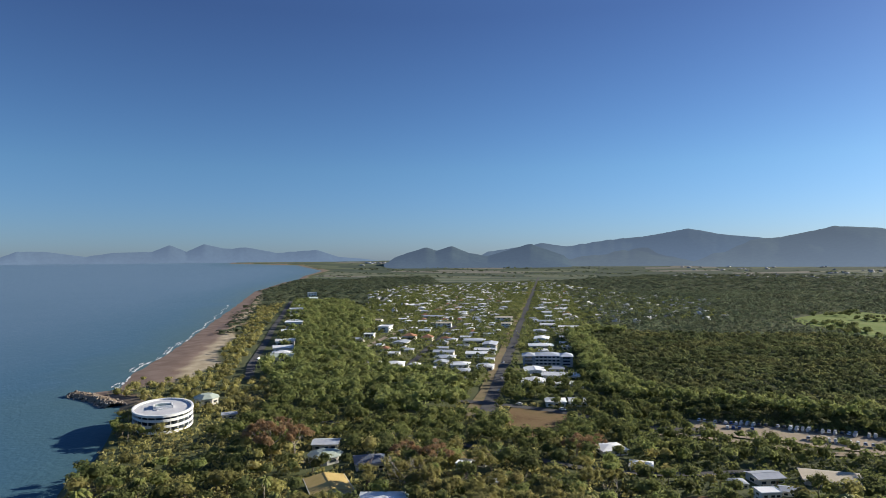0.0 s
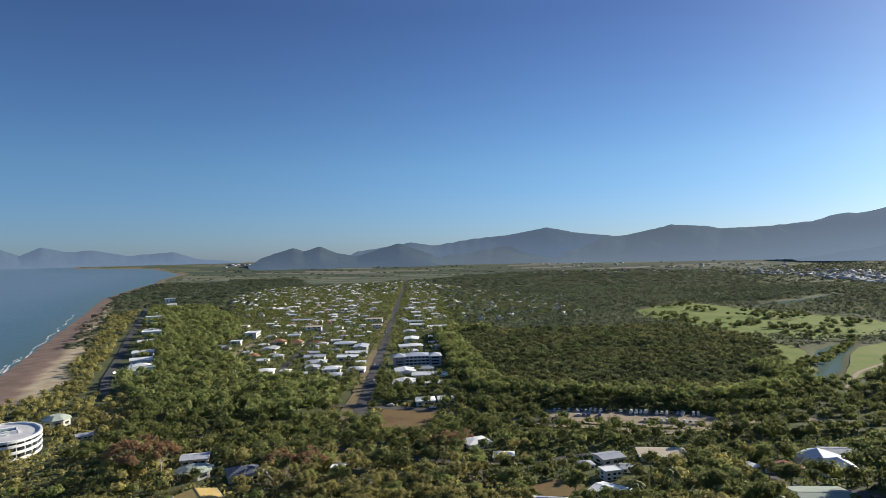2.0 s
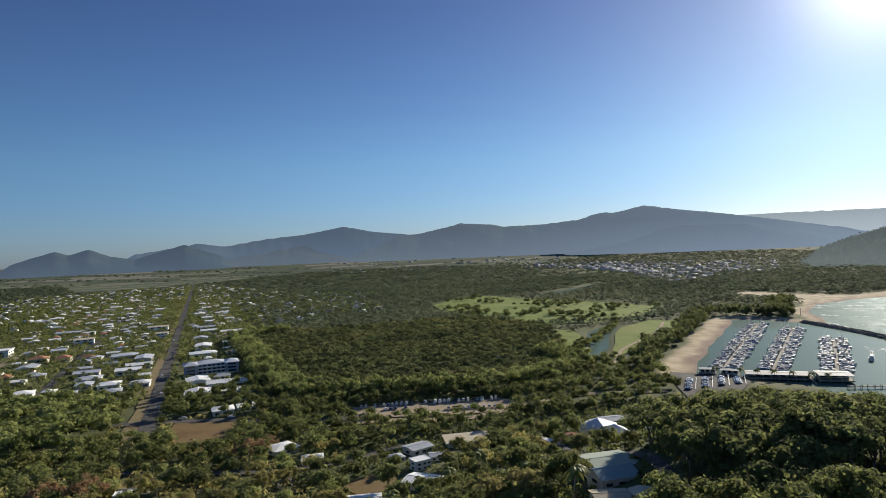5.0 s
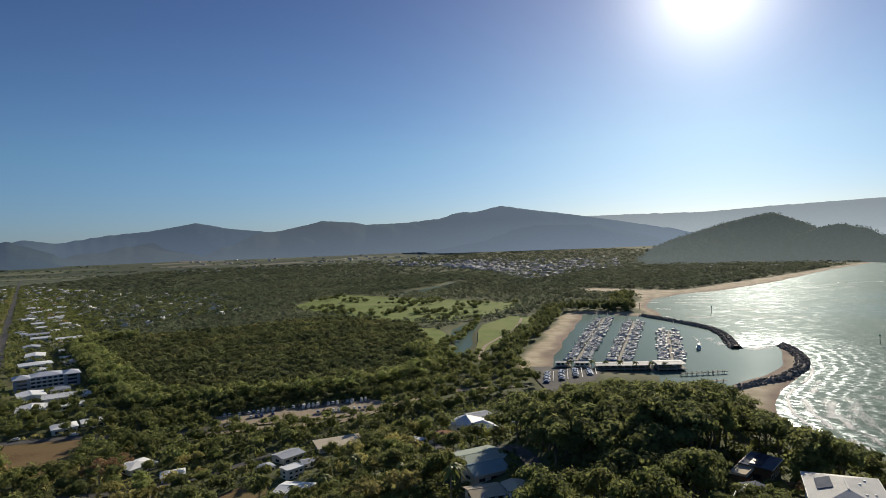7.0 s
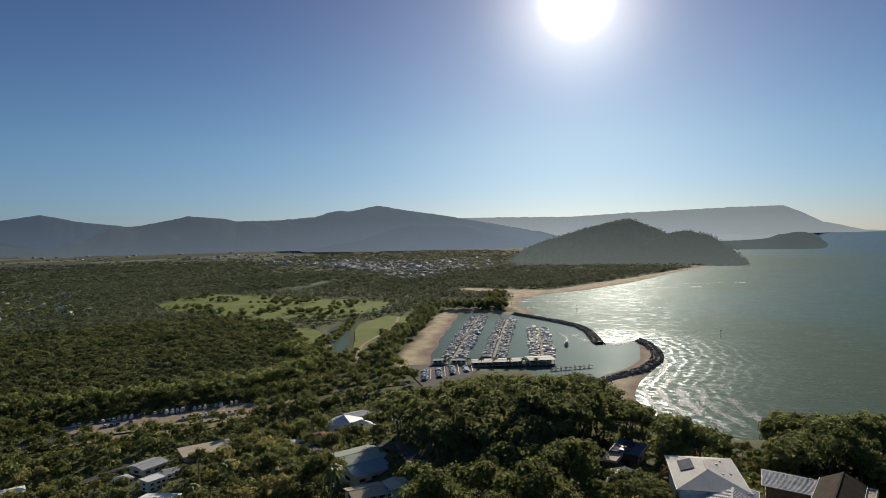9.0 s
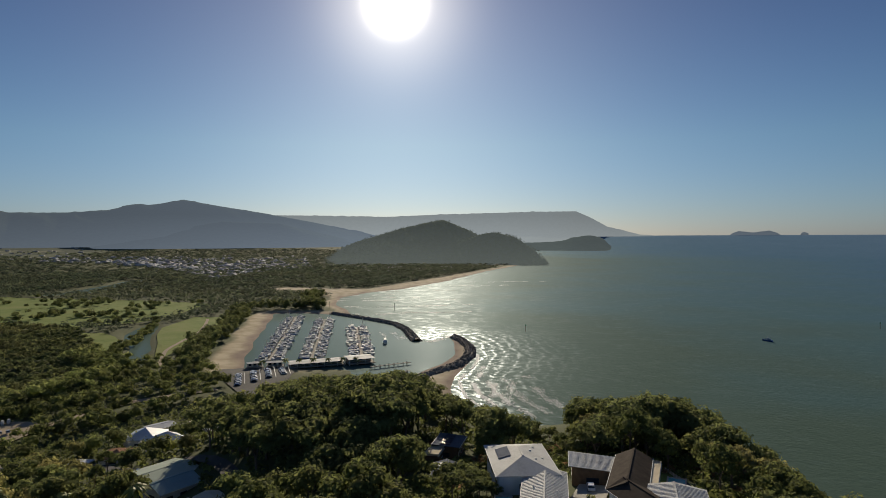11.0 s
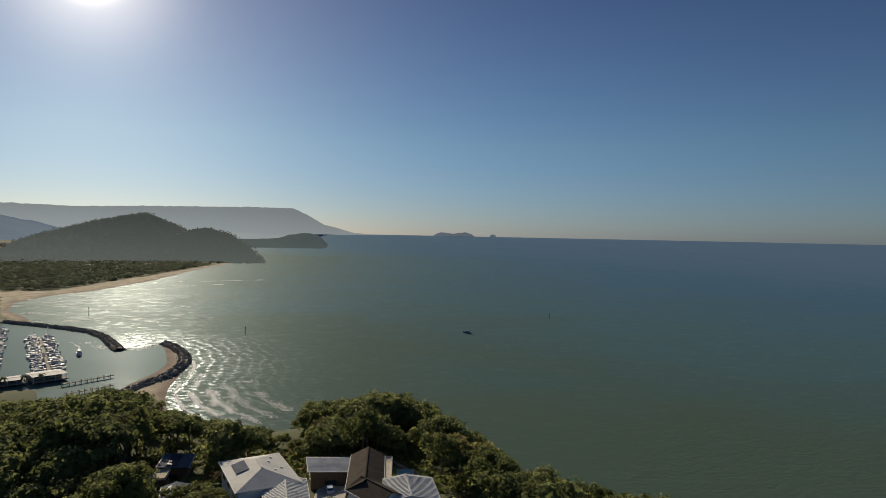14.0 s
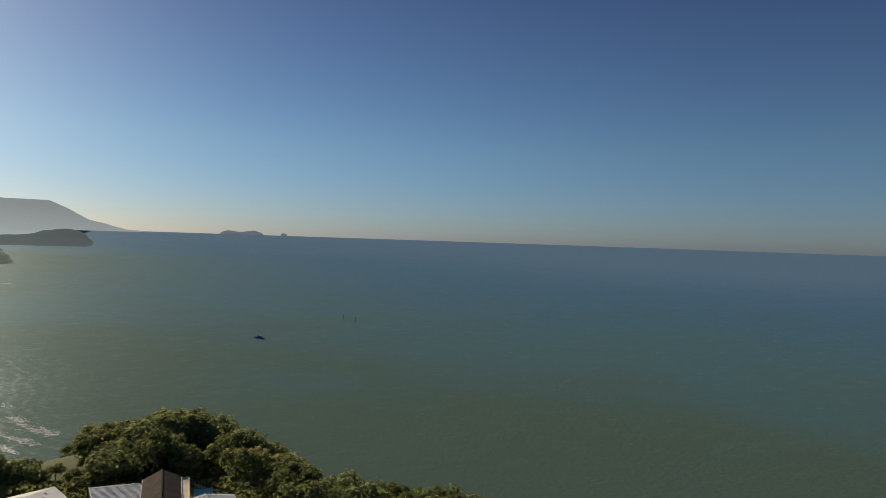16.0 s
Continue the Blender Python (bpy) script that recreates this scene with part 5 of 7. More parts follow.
def roof_mesh(kind, w, d, h, rise, over=0.7, thick=0.18):
    """A roof with eaves and thickness, its eaves at height h. Ridge along x."""
    bm = bmesh.new()
    x, y = w / 2 + over, d / 2 + over
    if kind == "flat":
        box(bm, 0, 0, h + thick, 2 * x, 2 * y, 2 * thick)
        for sx, sy, ww, dd in ((0, y - 0.12, 2 * x, 0.24), (0, 0.12 - y, 2 * x, 0.24), (x - 0.12, 0, 0.24, 2 * y - 0.5), (0.12 - x, 0, 0.24, 2 * y - 0.5)):
            box(bm, sx, sy, h + 2 * thick + 0.15, ww, dd, 0.3)
        return bm
    if kind == "skillion":
        tops = [(-x, -y, h), (x, -y, h), (x, y, h + rise), (-x, y, h + rise)]
        a, b = slab(bm, tops, [(p[0], p[1], p[2] + thick) for p in tops])
        bm.faces.new(b), bm.faces.new(a[::-1])
    else:
        inset = min(y, x * 0.95) if kind == "hip" else 0.0
        for dz, flip in ((0.0, True), (thick, False)):
            c = [bm.verts.new((sx, sy, h + dz)) for sx, sy in ((-x, -y), (x, -y), (x, y), (-x, y))]
            r0, r1 = bm.verts.new((-x + inset, 0, h + rise + dz)), bm.verts.new((x - inset, 0, h + rise + dz))
            faces = [(c[0], c[1], r1, r0), (c[2], c[3], r0, r1)]
            faces += [(c[1], c[2], r1), (c[3], c[0], r0)] if kind == "hip" else []
            for f in faces:
                bm.faces.new(f[::-1] if flip else f)
            if flip:
                lower = c + [r0, r1]
            else:
                for i, j in ((0, 1), (1, 2), (2, 3), (3, 0)):
                    if kind == "hip" or i % 2 == 0:
                        bm.faces.new((lower[i], lower[j], c[j], c[i]))
                if kind != "hip":
                    for i, j, k in ((1, 2, 5), (3, 0, 4)):
                        rr = (r0, r1)[k - 4]
                        bm.faces.new((lower[i], lower[k], rr, c[i]))
                        bm.faces.new((lower[k], lower[j], c[j], rr))
        # ridge capping
        if x - inset > 0.2:
            box(bm, 0, 0, h + rise + thick + 0.03, 2 * (x - inset), 0.4, 0.1)
    bmesh.ops.recalc_face_normals(bm, faces=bm.faces[:])
    return bm


def add_ribs(parent, kind, w, d, h, rise, over, gap, mat, thick=0.18):
    """Standing seams of a metal roof, each a part."""
    x, y = w / 2 + over, d / 2 + over
    for sgn in ((1,) if kind == "skillion" else (-1, 1)):
        bm = bmesh.new()
        vs = box(bm, 0, 0 if kind == "skillion" else sgn * y / 2, 0, 0.14, 2 * y if kind == "skillion" else y, 0.1)
        for v in vs:
            v.co.z += h + thick + 0.04 + (rise * (v.co.y + y) / (2 * y) if kind == "skillion" else rise * (1 - abs(v.co.y) / y))
        me = bpy.data.meshes.new("seam")
        bm.to_mesh(me)
        bm.free()
        me.materials.append(mat)
        for i in range(1, int(2 * x / gap)):
            ob = new("seam", me)
            ob.parent = parent
            ob.location.x = -x + i * gap


def make_house(name, label, w, d, h, kind, rise, roof, wall=None, group="", category="house", floors=1, ribs=0.0, over=0.7, glazed=True):
    t = empty(name, label, category, group)
    bm = bmesh.new()
    box(bm, 0, 0, h / 2 - 1.5, w, d, h + 3)
    if kind in ("gable", "skillion"):
        for sx in (-1, 1):
            p = [(sx * w / 2, -d / 2, h), (sx * w / 2, d / 2, h)]
            p += [(sx * w / 2, 0, h + rise * 0.96)] if kind == "gable" else [(sx * w / 2, d / 2, h + rise * 0.9)]
            bm.faces.new([bm.verts.new(q) for q in p])
    part("wall", bm, wall or M_WALL, t)
    top = part("roof", roof_mesh(kind, w, d, h, rise, over), roof, t)
    if ribs:
        add_ribs(t, kind, w, d, h, rise, over, ribs, M_TRIM)
    for sy in (-1, 1):
        bm = bmesh.new()
        box(bm, 0, sy * (d / 2 + over + 0.08), h + (rise if kind == "skillion" and sy > 0 else 0) + 0.05, w + 2 * over + 0.1, 0.14, 0.26)
        part("gutter", bm, M_TRIM, top)
    for fl in range(floors if glazed else 0):
        zc = 1.5 + fl * 2.9
        if zc + 0.8 > h:
            break
        for i, px in enumerate((-0.3, 0.05, 0.33)):
            for sy in (-1, 1):
                bm = bmesh.new()
                box(bm, px * w, sy * (d / 2 + 0.02), zc, w * 0.17, 0.1, 1.3)
                pane = part("window", bm, M_GLASS, t)
                if name == "hill_house":
                    bm = bmesh.new()
                    for k_, sz_ in ((-1, 0.1), (1, 0.1)):
                        box(bm, px * w, sy * (d / 2 + 0.06), zc + k_ * 0.68, w * 0.17 + 0.2, 0.14, sz_)
                        box(bm, px * w + k_ * (w * 0.085 + 0.05), sy * (d / 2 + 0.06), zc, 0.1, 0.14, 1.3)
                    part("window_frame", bm, M_TRIM, pane)
        bm = bmesh.new()
        box(bm, -w / 2 - 0.02, 0, zc, 0.1, d * 0.3, 1.3)
        part("window", bm, M_GLASS, t)
    bm = bmesh.new()
    box(bm, w * 0.2, -d / 2 - 0.03, 1.0, 0.9, 0.1, 2.05)
    part("door", bm, M_DOOR, t)
    return t


def at(ob, x, y, turn=0.0, z=None, sx=1.0, sy=1.0, sz=1.0):
    z = float(ground_height(np.array(x), np.array(y))) if z is None else z
    return copy_thing(ob, Matrix.Translation((x, y, z)) @ Matrix.Rotation(radians(turn), 4, "Z") @ Matrix.Diagonal((sx, sy, sz, 1)))


TOWN_GROUP = "houses of the township"
KINDS = [
    make_house("house", "white-roofed bungalow with hipped metal roof", 14, 13, 3.2, "hip", 1.5, M_WHITEROOF, M_WHITEWALL, TOWN_GROUP),
    make_house("house", "house with white gabled metal roof", 14, 12, 3.4, "gable", 1.1, M_WHITEROOF, M_WHITEWALL, TOWN_GROUP),
    make_house("house", "house with blue-grey hipped roof", 14, 13, 3.2, "hip", 1.5, M_GREYROOF, M_WALL, TOWN_GROUP),
    make_house("house", "house with grey gabled metal roof", 14, 11, 3.4, "gable", 1.1, M_GREYROOF, M_WALL, TOWN_GROUP),
    make_house("house", "cream house with pale gabled roof", 14, 12, 5.2, "gable", 1.2, M_CREAMROOF, M_WHITEWALL, TOWN_GROUP, floors=2),
    make_house("house", "house with terracotta hipped roof", 14, 12, 3.4, "hip", 2.6, M_BROWNROOF, M_WALL, TOWN_GROUP),
    make_house("house", "white two-storey house with flat roof", 14, 11, 6.4, "flat", 0, M_WHITEROOF, M_WHITEWALL, TOWN_GROUP, floors=2),
    make_house("house", "house with pale blue-green gabled roof", 14, 12, 4.0, "gable", 1.2, M_GREENROOF, M_WALL, TOWN_GROUP),
    make_house("house", "house with dark slate-blue hipped roof", 14, 13, 3.8, "hip", 2.8, M_SLATEROOF, M_WALL, TOWN_GROUP),
    make_house("house", "house with bright tan gabled roof", 14, 11, 3.6, "gable", 2.2, M_TANROOF, M_WALL, TOWN_GROUP),
    make_house("house", "long low shed with pale skillion roof", 14, 7, 3.2, "skillion", 0.8, M_CREAMROOF, M_WALL, TOWN_GROUP),
    make_house("house", "white house with pale blue pyramid roof", 14, 14, 4.0, "hip", 4.4, material("silver_blue_roof", [(0.5, 0.55, 0.62), (0.6, 0.64, 0.7)], 0.3, 0.4), M_WHITEWALL, TOWN_GROUP),
    make_house("house", "house with blue-green roof and dark skylights", 14, 11, 3.8, "gable", 2.6, M_TEALROOF, M_WALL, TOWN_GROUP)]
PLAIN = [make_house("cottage", lab, 14, d, 3.0, kind, rise, roof, M_WALL, "small houses down the streets", glazed=False) for lab, d, kind, rise, roof in (
    ("small house with white gabled roof among trees", 11, "gable", 1.0, M_WHITEROOF), ("small house with grey gabled roof among trees", 10, "gable", 1.0, M_GREYROOF),
    ("small house with blue-grey hipped roof among trees", 12, "hip", 1.3, M_GREYROOF), ("small house with cream gabled roof among trees", 11, "gable", 1.0, M_CREAMROOF),
    ("small house with white hipped roof among trees", 12, "hip", 1.3, M_WHITEROOF), ("small house with terracotta roof among trees", 11, "hip", 2.0, M_BROWNROOF))]
lot = random.Random(8)
for x, y, w, style in SHOPS + TOWN_NEAR + TOWN_MIDDLE + TOWN_FAR:
    k = w / 14
    at(KINDS[style], x, y, lot.choice((0, 0, 0, 90)) + lot.uniform(-5, 5), None, k, max(min(k * 1.05, 16 / 12), 0.7), max(0.9, min(k * 1.15, 1.25)))
for x, y, w, style in BEACHFRONT:
    at(KINDS[style], x, y, 18 + lot.uniform(-6, 6), None, w / 14, w / 14, 1.6)
for x, y, w, style, turn in FOREGROUND + VILLAGE:
    at(KINDS[style], x, y, turn, None, w / 14, w / 14, max(0.65, min(w / 14, 0.85)))
# smaller roofs showing between the gardens further down the streets
spots = []
for gy in np.arange(600, 2050, 31):
    for gx in (-255, -225, -196, -160, -128, -98, -70, -44, 22, 50, 78, 106, 134):
        x, y = gx - 0.03 * (gy - 600) + lot.uniform(-8, 8), gy + lot.uniform(-9, 9)
        spots.append((x, y))
taken = [(h[0], h[1], h[2]) for h in SHOPS + TOWN_NEAR + TOWN_MIDDLE + TOWN_FAR + BEACHFRONT] + [(14, 600, 60)]
for x, y in spots:
    if lot.random() < 0.25 or abs(x - road_x(y)) < 15 or x > 60 + 0.05 * (y - 700) or (y < 800 and x > 45) or x < -160 - 0.12 * (y - 600):
        continue
    if all(math.hypot(x - a, y - b) > c * 0.6 + 11 for a, b, c in taken) and len(taken) < 320:
        taken.append((x, y, 12))
        at(lot.choice(PLAIN), x, y, lot.choice((0, 90)) + lot.uniform(-6, 6), None, 0.9, 0.85, 1.05)
for ob in KINDS + PLAIN:
    for o in (*ob.children_recursive, ob):
        bpy.data.objects.remove(o)


def wheel_ring(bm, rx, ry, z0, z1, inner, n=48):
    """An oval ring with a rectangular section."""
    loops = []
    for k, z in ((1.0, z0), (1.0, z1), (inner, z1), (inner, z0)):
        loops.append([bm.verts.new((rx * k * math.cos(2 * math.pi * i / n), ry * k * math.sin(2 * math.pi * i / n), z)) for i in range(n)])
    for a, b in zip(loops, loops[1:] + loops[:1]):
        for i in range(n):
            bm.faces.new((a[i], a[(i + 1) % n], b[(i + 1) % n], b[i]))


def disc(bm, rx, ry, z0, z1, n=48):
    a = [bm.verts.new((rx * math.cos(2 * math.pi * i / n), ry * math.sin(2 * math.pi * i / n), z0)) for i in range(n)]
    b = [bm.verts.new((v.co.x, v.co.y, z1)) for v in a]
    bm.faces.new(a[::-1]), bm.faces.new(b)
    for i in range(n):
        bm.faces.new((a[i], a[(i + 1) % n], b[(i + 1) % n], b[i]))


# the round apartment building by the beach
t = empty("round_building", "round white apartment building with ring balconies and flat roof", "apartment building")
RX, RY = 16.9, 25.0
bm = bmesh.new()
disc(bm, RX * 0.86, RY * 0.86, -3, 13.4)
part("wall", bm, M_GLASS, t, "recessed dark glass walls")
for fl in range(4):
    z = 0.6 + fl * 3.35
    bm = bmesh.new()
    wheel_ring(bm, RX, RY, z, z + 1.35, 0.965)
    wheel_ring(bm, RX * 0.965, RY * 0.965, z, z + 0.25, 0.88)
    part("balcony", bm, M_WHITEWALL, t, "white ring balcony")
bm = bmesh.new()
disc(bm, RX * 0.95, RY * 0.95, 13.4, 13.7)
part("roof", bm, material("grey_membrane", [(0.48, 0.48, 0.5), (0.6, 0.6, 0.61)], 0.15, 0.85, 0.1), t, "pale grey flat roof")
bm = bmesh.new()
wheel_ring(bm, RX * 1.01, RY * 1.01, 13.3, 14.6, 0.93)
part("parapet", bm, M_WHITEWALL, t)
bm = bmesh.new()
for sx, sy, w, d in ((0, 4.6, 10.4, 0.8), (0, -3.2, 10.4, 0.8), (-5.0, 0.7, 0.8, 8.6), (5.0, 0.7, 0.8, 8.6)):
    box(bm, sx, sy, 14.6, w, d, 1.9)
box(bm, 0, 6.4, 14.6, 8, 3, 1.6)
box(bm, -1.6, -5.2, 14.2, 3, 2.4, 1.0)
part("plant_room", bm, M_WHITEWALL, t)
bm = bmesh.new()
box(bm, 0, 0.7, 14.1, 9.4, 7.2, 0.5)
part("skylight", bm, material("green_glass", [(0.03, 0.1, 0.07), (0.05, 0.14, 0.1)], 0.5, 0.15), t, "dark green rooftop skylight")
for i in range(24):
    a = 2 * math.pi * i / 24
    bm = bmesh.new()
    box(bm, RX * 0.93 * math.cos(a), RY * 0.93 * math.sin(a), 6.8, 0.35, 0.35, 13.0, a)
    part("column", bm, M_WHITEWALL, t)
t.matrix_basis = pose(-219, 355, -1.2, 0, 0, 31.5)


def octagon_pavilion(x, y, r, h, rise, turn, label):
    t = empty("pavilion", label, "pavilion", "eight-sided pavilions")
    bm = bmesh.new()
    disc(bm, r * 0.9, r * 0.9, -2, h, 8)
    part("wall", bm, M_WALL, t)
    bm = bmesh.new()
    rim = [bm.verts.new((r * math.cos(i * math.pi / 4), r * math.sin(i * math.pi / 4), h)) for i in range(8)]
    low = [bm.verts.new((v.co.x, v.co.y, h - 0.25)) for v in rim]
    top = [bm.verts.new((r * 0.45 * math.cos(i * math.pi / 4), r * 0.45 * math.sin(i * math.pi / 4), h + rise)) for i in range(8)]
    for i in range(8):
        j = (i + 1) % 8
        bm.faces.new((rim[i], rim[j], top[j], top[i]))
        bm.faces.new((low[i], low[j], rim[j], rim[i]))
    bm.faces.new(top), bm.faces.new(low[::-1])
    part("roof", bm, M_GREENROOF, t)
    for i in range(8):
        a = (i + 0.5) * math.pi / 4
        bm = bmesh.new()
        box(bm, r * 0.84 * math.cos(a), r * 0.84 * math.sin(a), h * 0.5, 0.1, r * 0.4, 1.2, a)
        part("window", bm, M_GLASS, t)
    t.matrix_basis = pose(x, y, float(ground_height(np.array(x), np.array(y))), 0, 0, turn)


octagon_pavilion(-222, 412, 9.0, 4.5, 2.2, 10, "pavilion with pale green eight-sided roof near the beach")
octagon_pavilion(-100, 300, 9.0, 3.6, 1.5, 25, "house with low pale green eight-sided roof")

# the grey three-storey motel on the main road
t = empty("motel", "three-storey blue-grey motel with balconies and hipped pavilions", "motel")
M_MOTEL = material("blue_grey_render", [(0.27, 0.3, 0.36), (0.36, 0.38, 0.43)], 0.3, 0.8)
bm = bmesh.new()
box(bm, 0, 0, 4.2, 44, 16, 9.4)
box(bm, -17, -6, 4.2, 11, 9, 9.4)
box(bm, 17, -6, 4.2, 11, 9, 9.4)
part("wall", bm, M_MOTEL, t)
for sx, w, dy in ((-17, 11, -2), (17, 11, -2), (0, 22, 2)):
    bm = roof_mesh("hip", w, 18, 9.0, 2.4, 0.9)
    bmesh.ops.translate(bm, verts=bm.verts[:], vec=(sx, dy, 0))
    part("roof", bm, M_GREYROOF, t)
for fl in range(3):
    z = 0.4 + fl * 2.95
    bm = bmesh.new()
    box(bm, 0, -9.1, z, 22.8, 2.2, 0.25)
    box(bm, 0, -10.1, z + 0.55, 22.8, 0.12, 0.9)
    part("balcony", bm, M_TRIM, t)
    for i in range(6):
        bm = bmesh.new()
        box(bm, -9.5 + i * 3.8, -8.04, z + 1.3, 2.4, 0.12, 1.9)
        part("window", bm, M_GLASS, t)
    for sx in (-17, 17):
        bm = bmesh.new()
        box(bm, sx, -10.56, z + 1.4, 6.5, 0.14, 1.4)
        part("window", bm, M_GLASS, t)
t.matrix_basis = pose(15, 596, 2.2, 0, 0, 1)

# ---- houses on the hill ----


def hill_house(name, label, x, y, eave, w, d, turn, kind, rise, roof, wall=None, ribs=0.0, over=0.8, category="house"):
    h = 4.2
    ob = make_house(name, label, w - 1.6, d - 1.6, h, kind, rise, roof, wall or M_WHITEWALL, "houses on the hill", category, 1, ribs, over)
    ob.matrix_basis = pose(x, y, eave - h, 0, 0, turn)
    return ob


def on_roof(parent, name, x, y, z, sx, sy, sz, mat, label="", tilt=0.0):
    bm = bmesh.new()
    vs = box(bm, 0, 0, 0, sx, sy, sz)
    bmesh.ops.transform(bm, matrix=Matrix.Translation((x, y, z)) @ Matrix.Rotation(tilt, 4, "X"), verts=vs)
    return part(name, bm, mat, parent, label)


# grey blotches: weathering, and on the garage roof tree shadow painted in
M_PALEROOF = material("weathered_shadowed_white_roof", [(0.3, 0.29, 0.28), (0.55, 0.55, 0.54), (0.78, 0.78, 0.77)], 0.28, 0.85, 0.15, spec=0.03)
big = hill_house("hill_house", "large white house with hipped metal roof on the hill", 150, 64.8, 42.6, 24, 16.5, 31, "hip", 2.3, M_OFFWHITE)
on_roof(big, "solar_panel", 2.0, 4.4, 5.62, 7.0, 3.4, 0.12, M_SLATEROOF, "flush grey rooftop panels", math.atan2(-2.3, 8.6))
for px, py, pz in ((-4, -3.4, 5.7), (2.2, -3.0, 5.85), (6, -4.5, 5.45), (-2, -5.5, 5.15)):
    on_roof(big, "roof_vent", px, py, pz, 0.55, 0.55, 0.5, M_TRIM, "small round roof vent")
second = hill_house("hill_house", "white wing with ribbed gabled metal roof", 134, 52.7, 41.8, 27, 11, 18, "gable", 1.3, M_OFFWHITE, ribs=0.9)
for px, py in ((3, -2.4), (-2, -3), (0.5, 2.6)):
    on_roof(second, "roof_vent", px, py, 5.35, 0.4, 0.4, 0.6, M_TRIM)
hill_house("hill_house", "garage with blotchy white skillion roof, tree shadow in its colour", 157.5, 47.5, 42.0, 11.5, 12, 17, "skillion", 0.9, M_PALEROOF, M_DOOR, ribs=0.8)
dark = hill_house("hill_house", "long house with dark brown gabled roof and pale gutters", 151.5, 36.2, 43.2, 25, 9.5, 7, "gable", 2.3, M_DARKROOF)
hill_house("hill_house", "angled wing with dark brown gabled roof", 137.5, 31.5, 43.2, 13, 9.5, 45, "gable", 2.3, M_DARKROOF)
hill_house("hill_house", "veranda with narrow pale flat roof", 155, 30.9, 42.7, 18, 3.2, 6, "flat", 0, M_CREAMROOF, over=0.3)
corr = hill_house("hill_house", "house with ribbed off-white metal roof", 140.5, 24, 43.2, 14, 14, 12, "gable", 1.2, M_PALEROOF, ribs=0.75)
b1_ = hill_house("hill_house", "small house with blue-black flat roof among trees", 173.5, 98, 35.8, 12, 9, 14, "skillion", 0.5, M_SLATEROOF, M_DOOR)
for i in range(5):
    on_roof(b1_, "solar_panel", -4 + i * 1.9, 0.4, 4.9, 1.7, 3.2, 0.1, M_SOLAR, "dark glossy solar panel", 0.08)
hill_house("hill_house", "annex with pale flat roof among trees", 163.8, 98.5, 35.2, 8.5, 5.5, 14, "flat", 0, M_CREAMROOF, M_DOOR, over=0.3)
b2_ = hill_house("hill_house", "small house with grey roof and white trim", 147, 86, 36.8, 13, 7.5, 22, "gable", 1.1, M_SLATEROOF, M_DOOR)
for i in range(3):
    on_roof(b2_, "solar_panel", -3.5 + i * 2.4, -1.9, 5.15, 2.1, 1.6, 0.1, M_SOLAR, "dark glossy solar panel", 0.35)
on_roof(b2_, "skylight", 2.5, 1.6, 5.2, 3.0, 1.4, 0.25, M_WHITEWALL, "white roof light box", -0.35)
hill_house("hill_house", "carport with white flat roof", 141.5, 84.5, 36.2, 5, 4, 22, "flat", 0, M_WHITEROOF, M_DOOR, over=0.3)


def paving(name, x, y, w, d, turn, mat, label, category, lift=0.35):
    bm = bmesh.new()
    bmesh.ops.create_grid(bm, x_segments=8, y_segments=8, size=0.5)
    bmesh.ops.transform(bm, matrix=Matrix.Translation((x, y, 0)) @ Matrix.Rotation(radians(turn), 4, "Z") @ Matrix.Diagonal((w, d, 1, 1)), verts=bm.verts[:])
    xy = np.array([v.co[:2] for v in bm.verts])
    for v, z in zip(bm.verts, ground_height(xy[:, 0], xy[:, 1])):
        v.co.z = z + lift
    ext = bmesh.ops.extrude_face_region(bm, geom=bm.faces[:])
    for v in [g for g in ext["geom"] if isinstance(g, bmesh.types.BMVert)]:
        v.co.z += 0.15
    bmesh.ops.recalc_face_normals(bm, faces=bm.faces[:])
    me = bpy.data.meshes.new(name)
    bm.to_mesh(me)
    bm.free()
    me.materials.append(mat)
    return tagged(new(name, me), label, category, kind="structure")


paving("driveway", 146, 44.5, 13, 8, 7, M_CONCRETE, "pale concrete driveway between hill houses", "driveway")
paving("path", 133, 38, 12, 4, 45, M_CONCRETE, "pale concrete path between hill houses", "path")
paving("terrace", 168, 29, 26, 9, 28, M_GOLF, "narrow green lawn along the cliff edge", "lawn")


def pool(x, y, w, d, turn, z):
    t = empty("pool", "turquoise swimming pool with pale coping", "pool", "pools")
    bm = bmesh.new()
    for sx, sy, ww, dd in ((0, d / 2, w + 0.8, 0.4), (0, -d / 2, w + 0.8, 0.4), (w / 2, 0, 0.4, d), (-w / 2, 0, 0.4, d)):
        box(bm, sx, sy, -0.6, ww, dd, 2.0)
    part("coping", bm, M_CONCRETE, t)
    bm = bmesh.new()
    box(bm, 0, 0, -0.75, w - 0.3, d - 0.3, 2.0)
    part("water", bm, M_POOL, t, "turquoise pool water")
    t.matrix_basis = pose(x, y, z, 0, 0, turn)


def gz(x, y):
    return float(ground_height(np.array(x), np.array(y)))


pool(129.5, 61.6, 8, 4, 18, gz(129.5, 61.6) + 0.5)
pool(162.5, 26.8, 6.5, 4.5, 6, gz(162.5, 26.8) + 1.0)


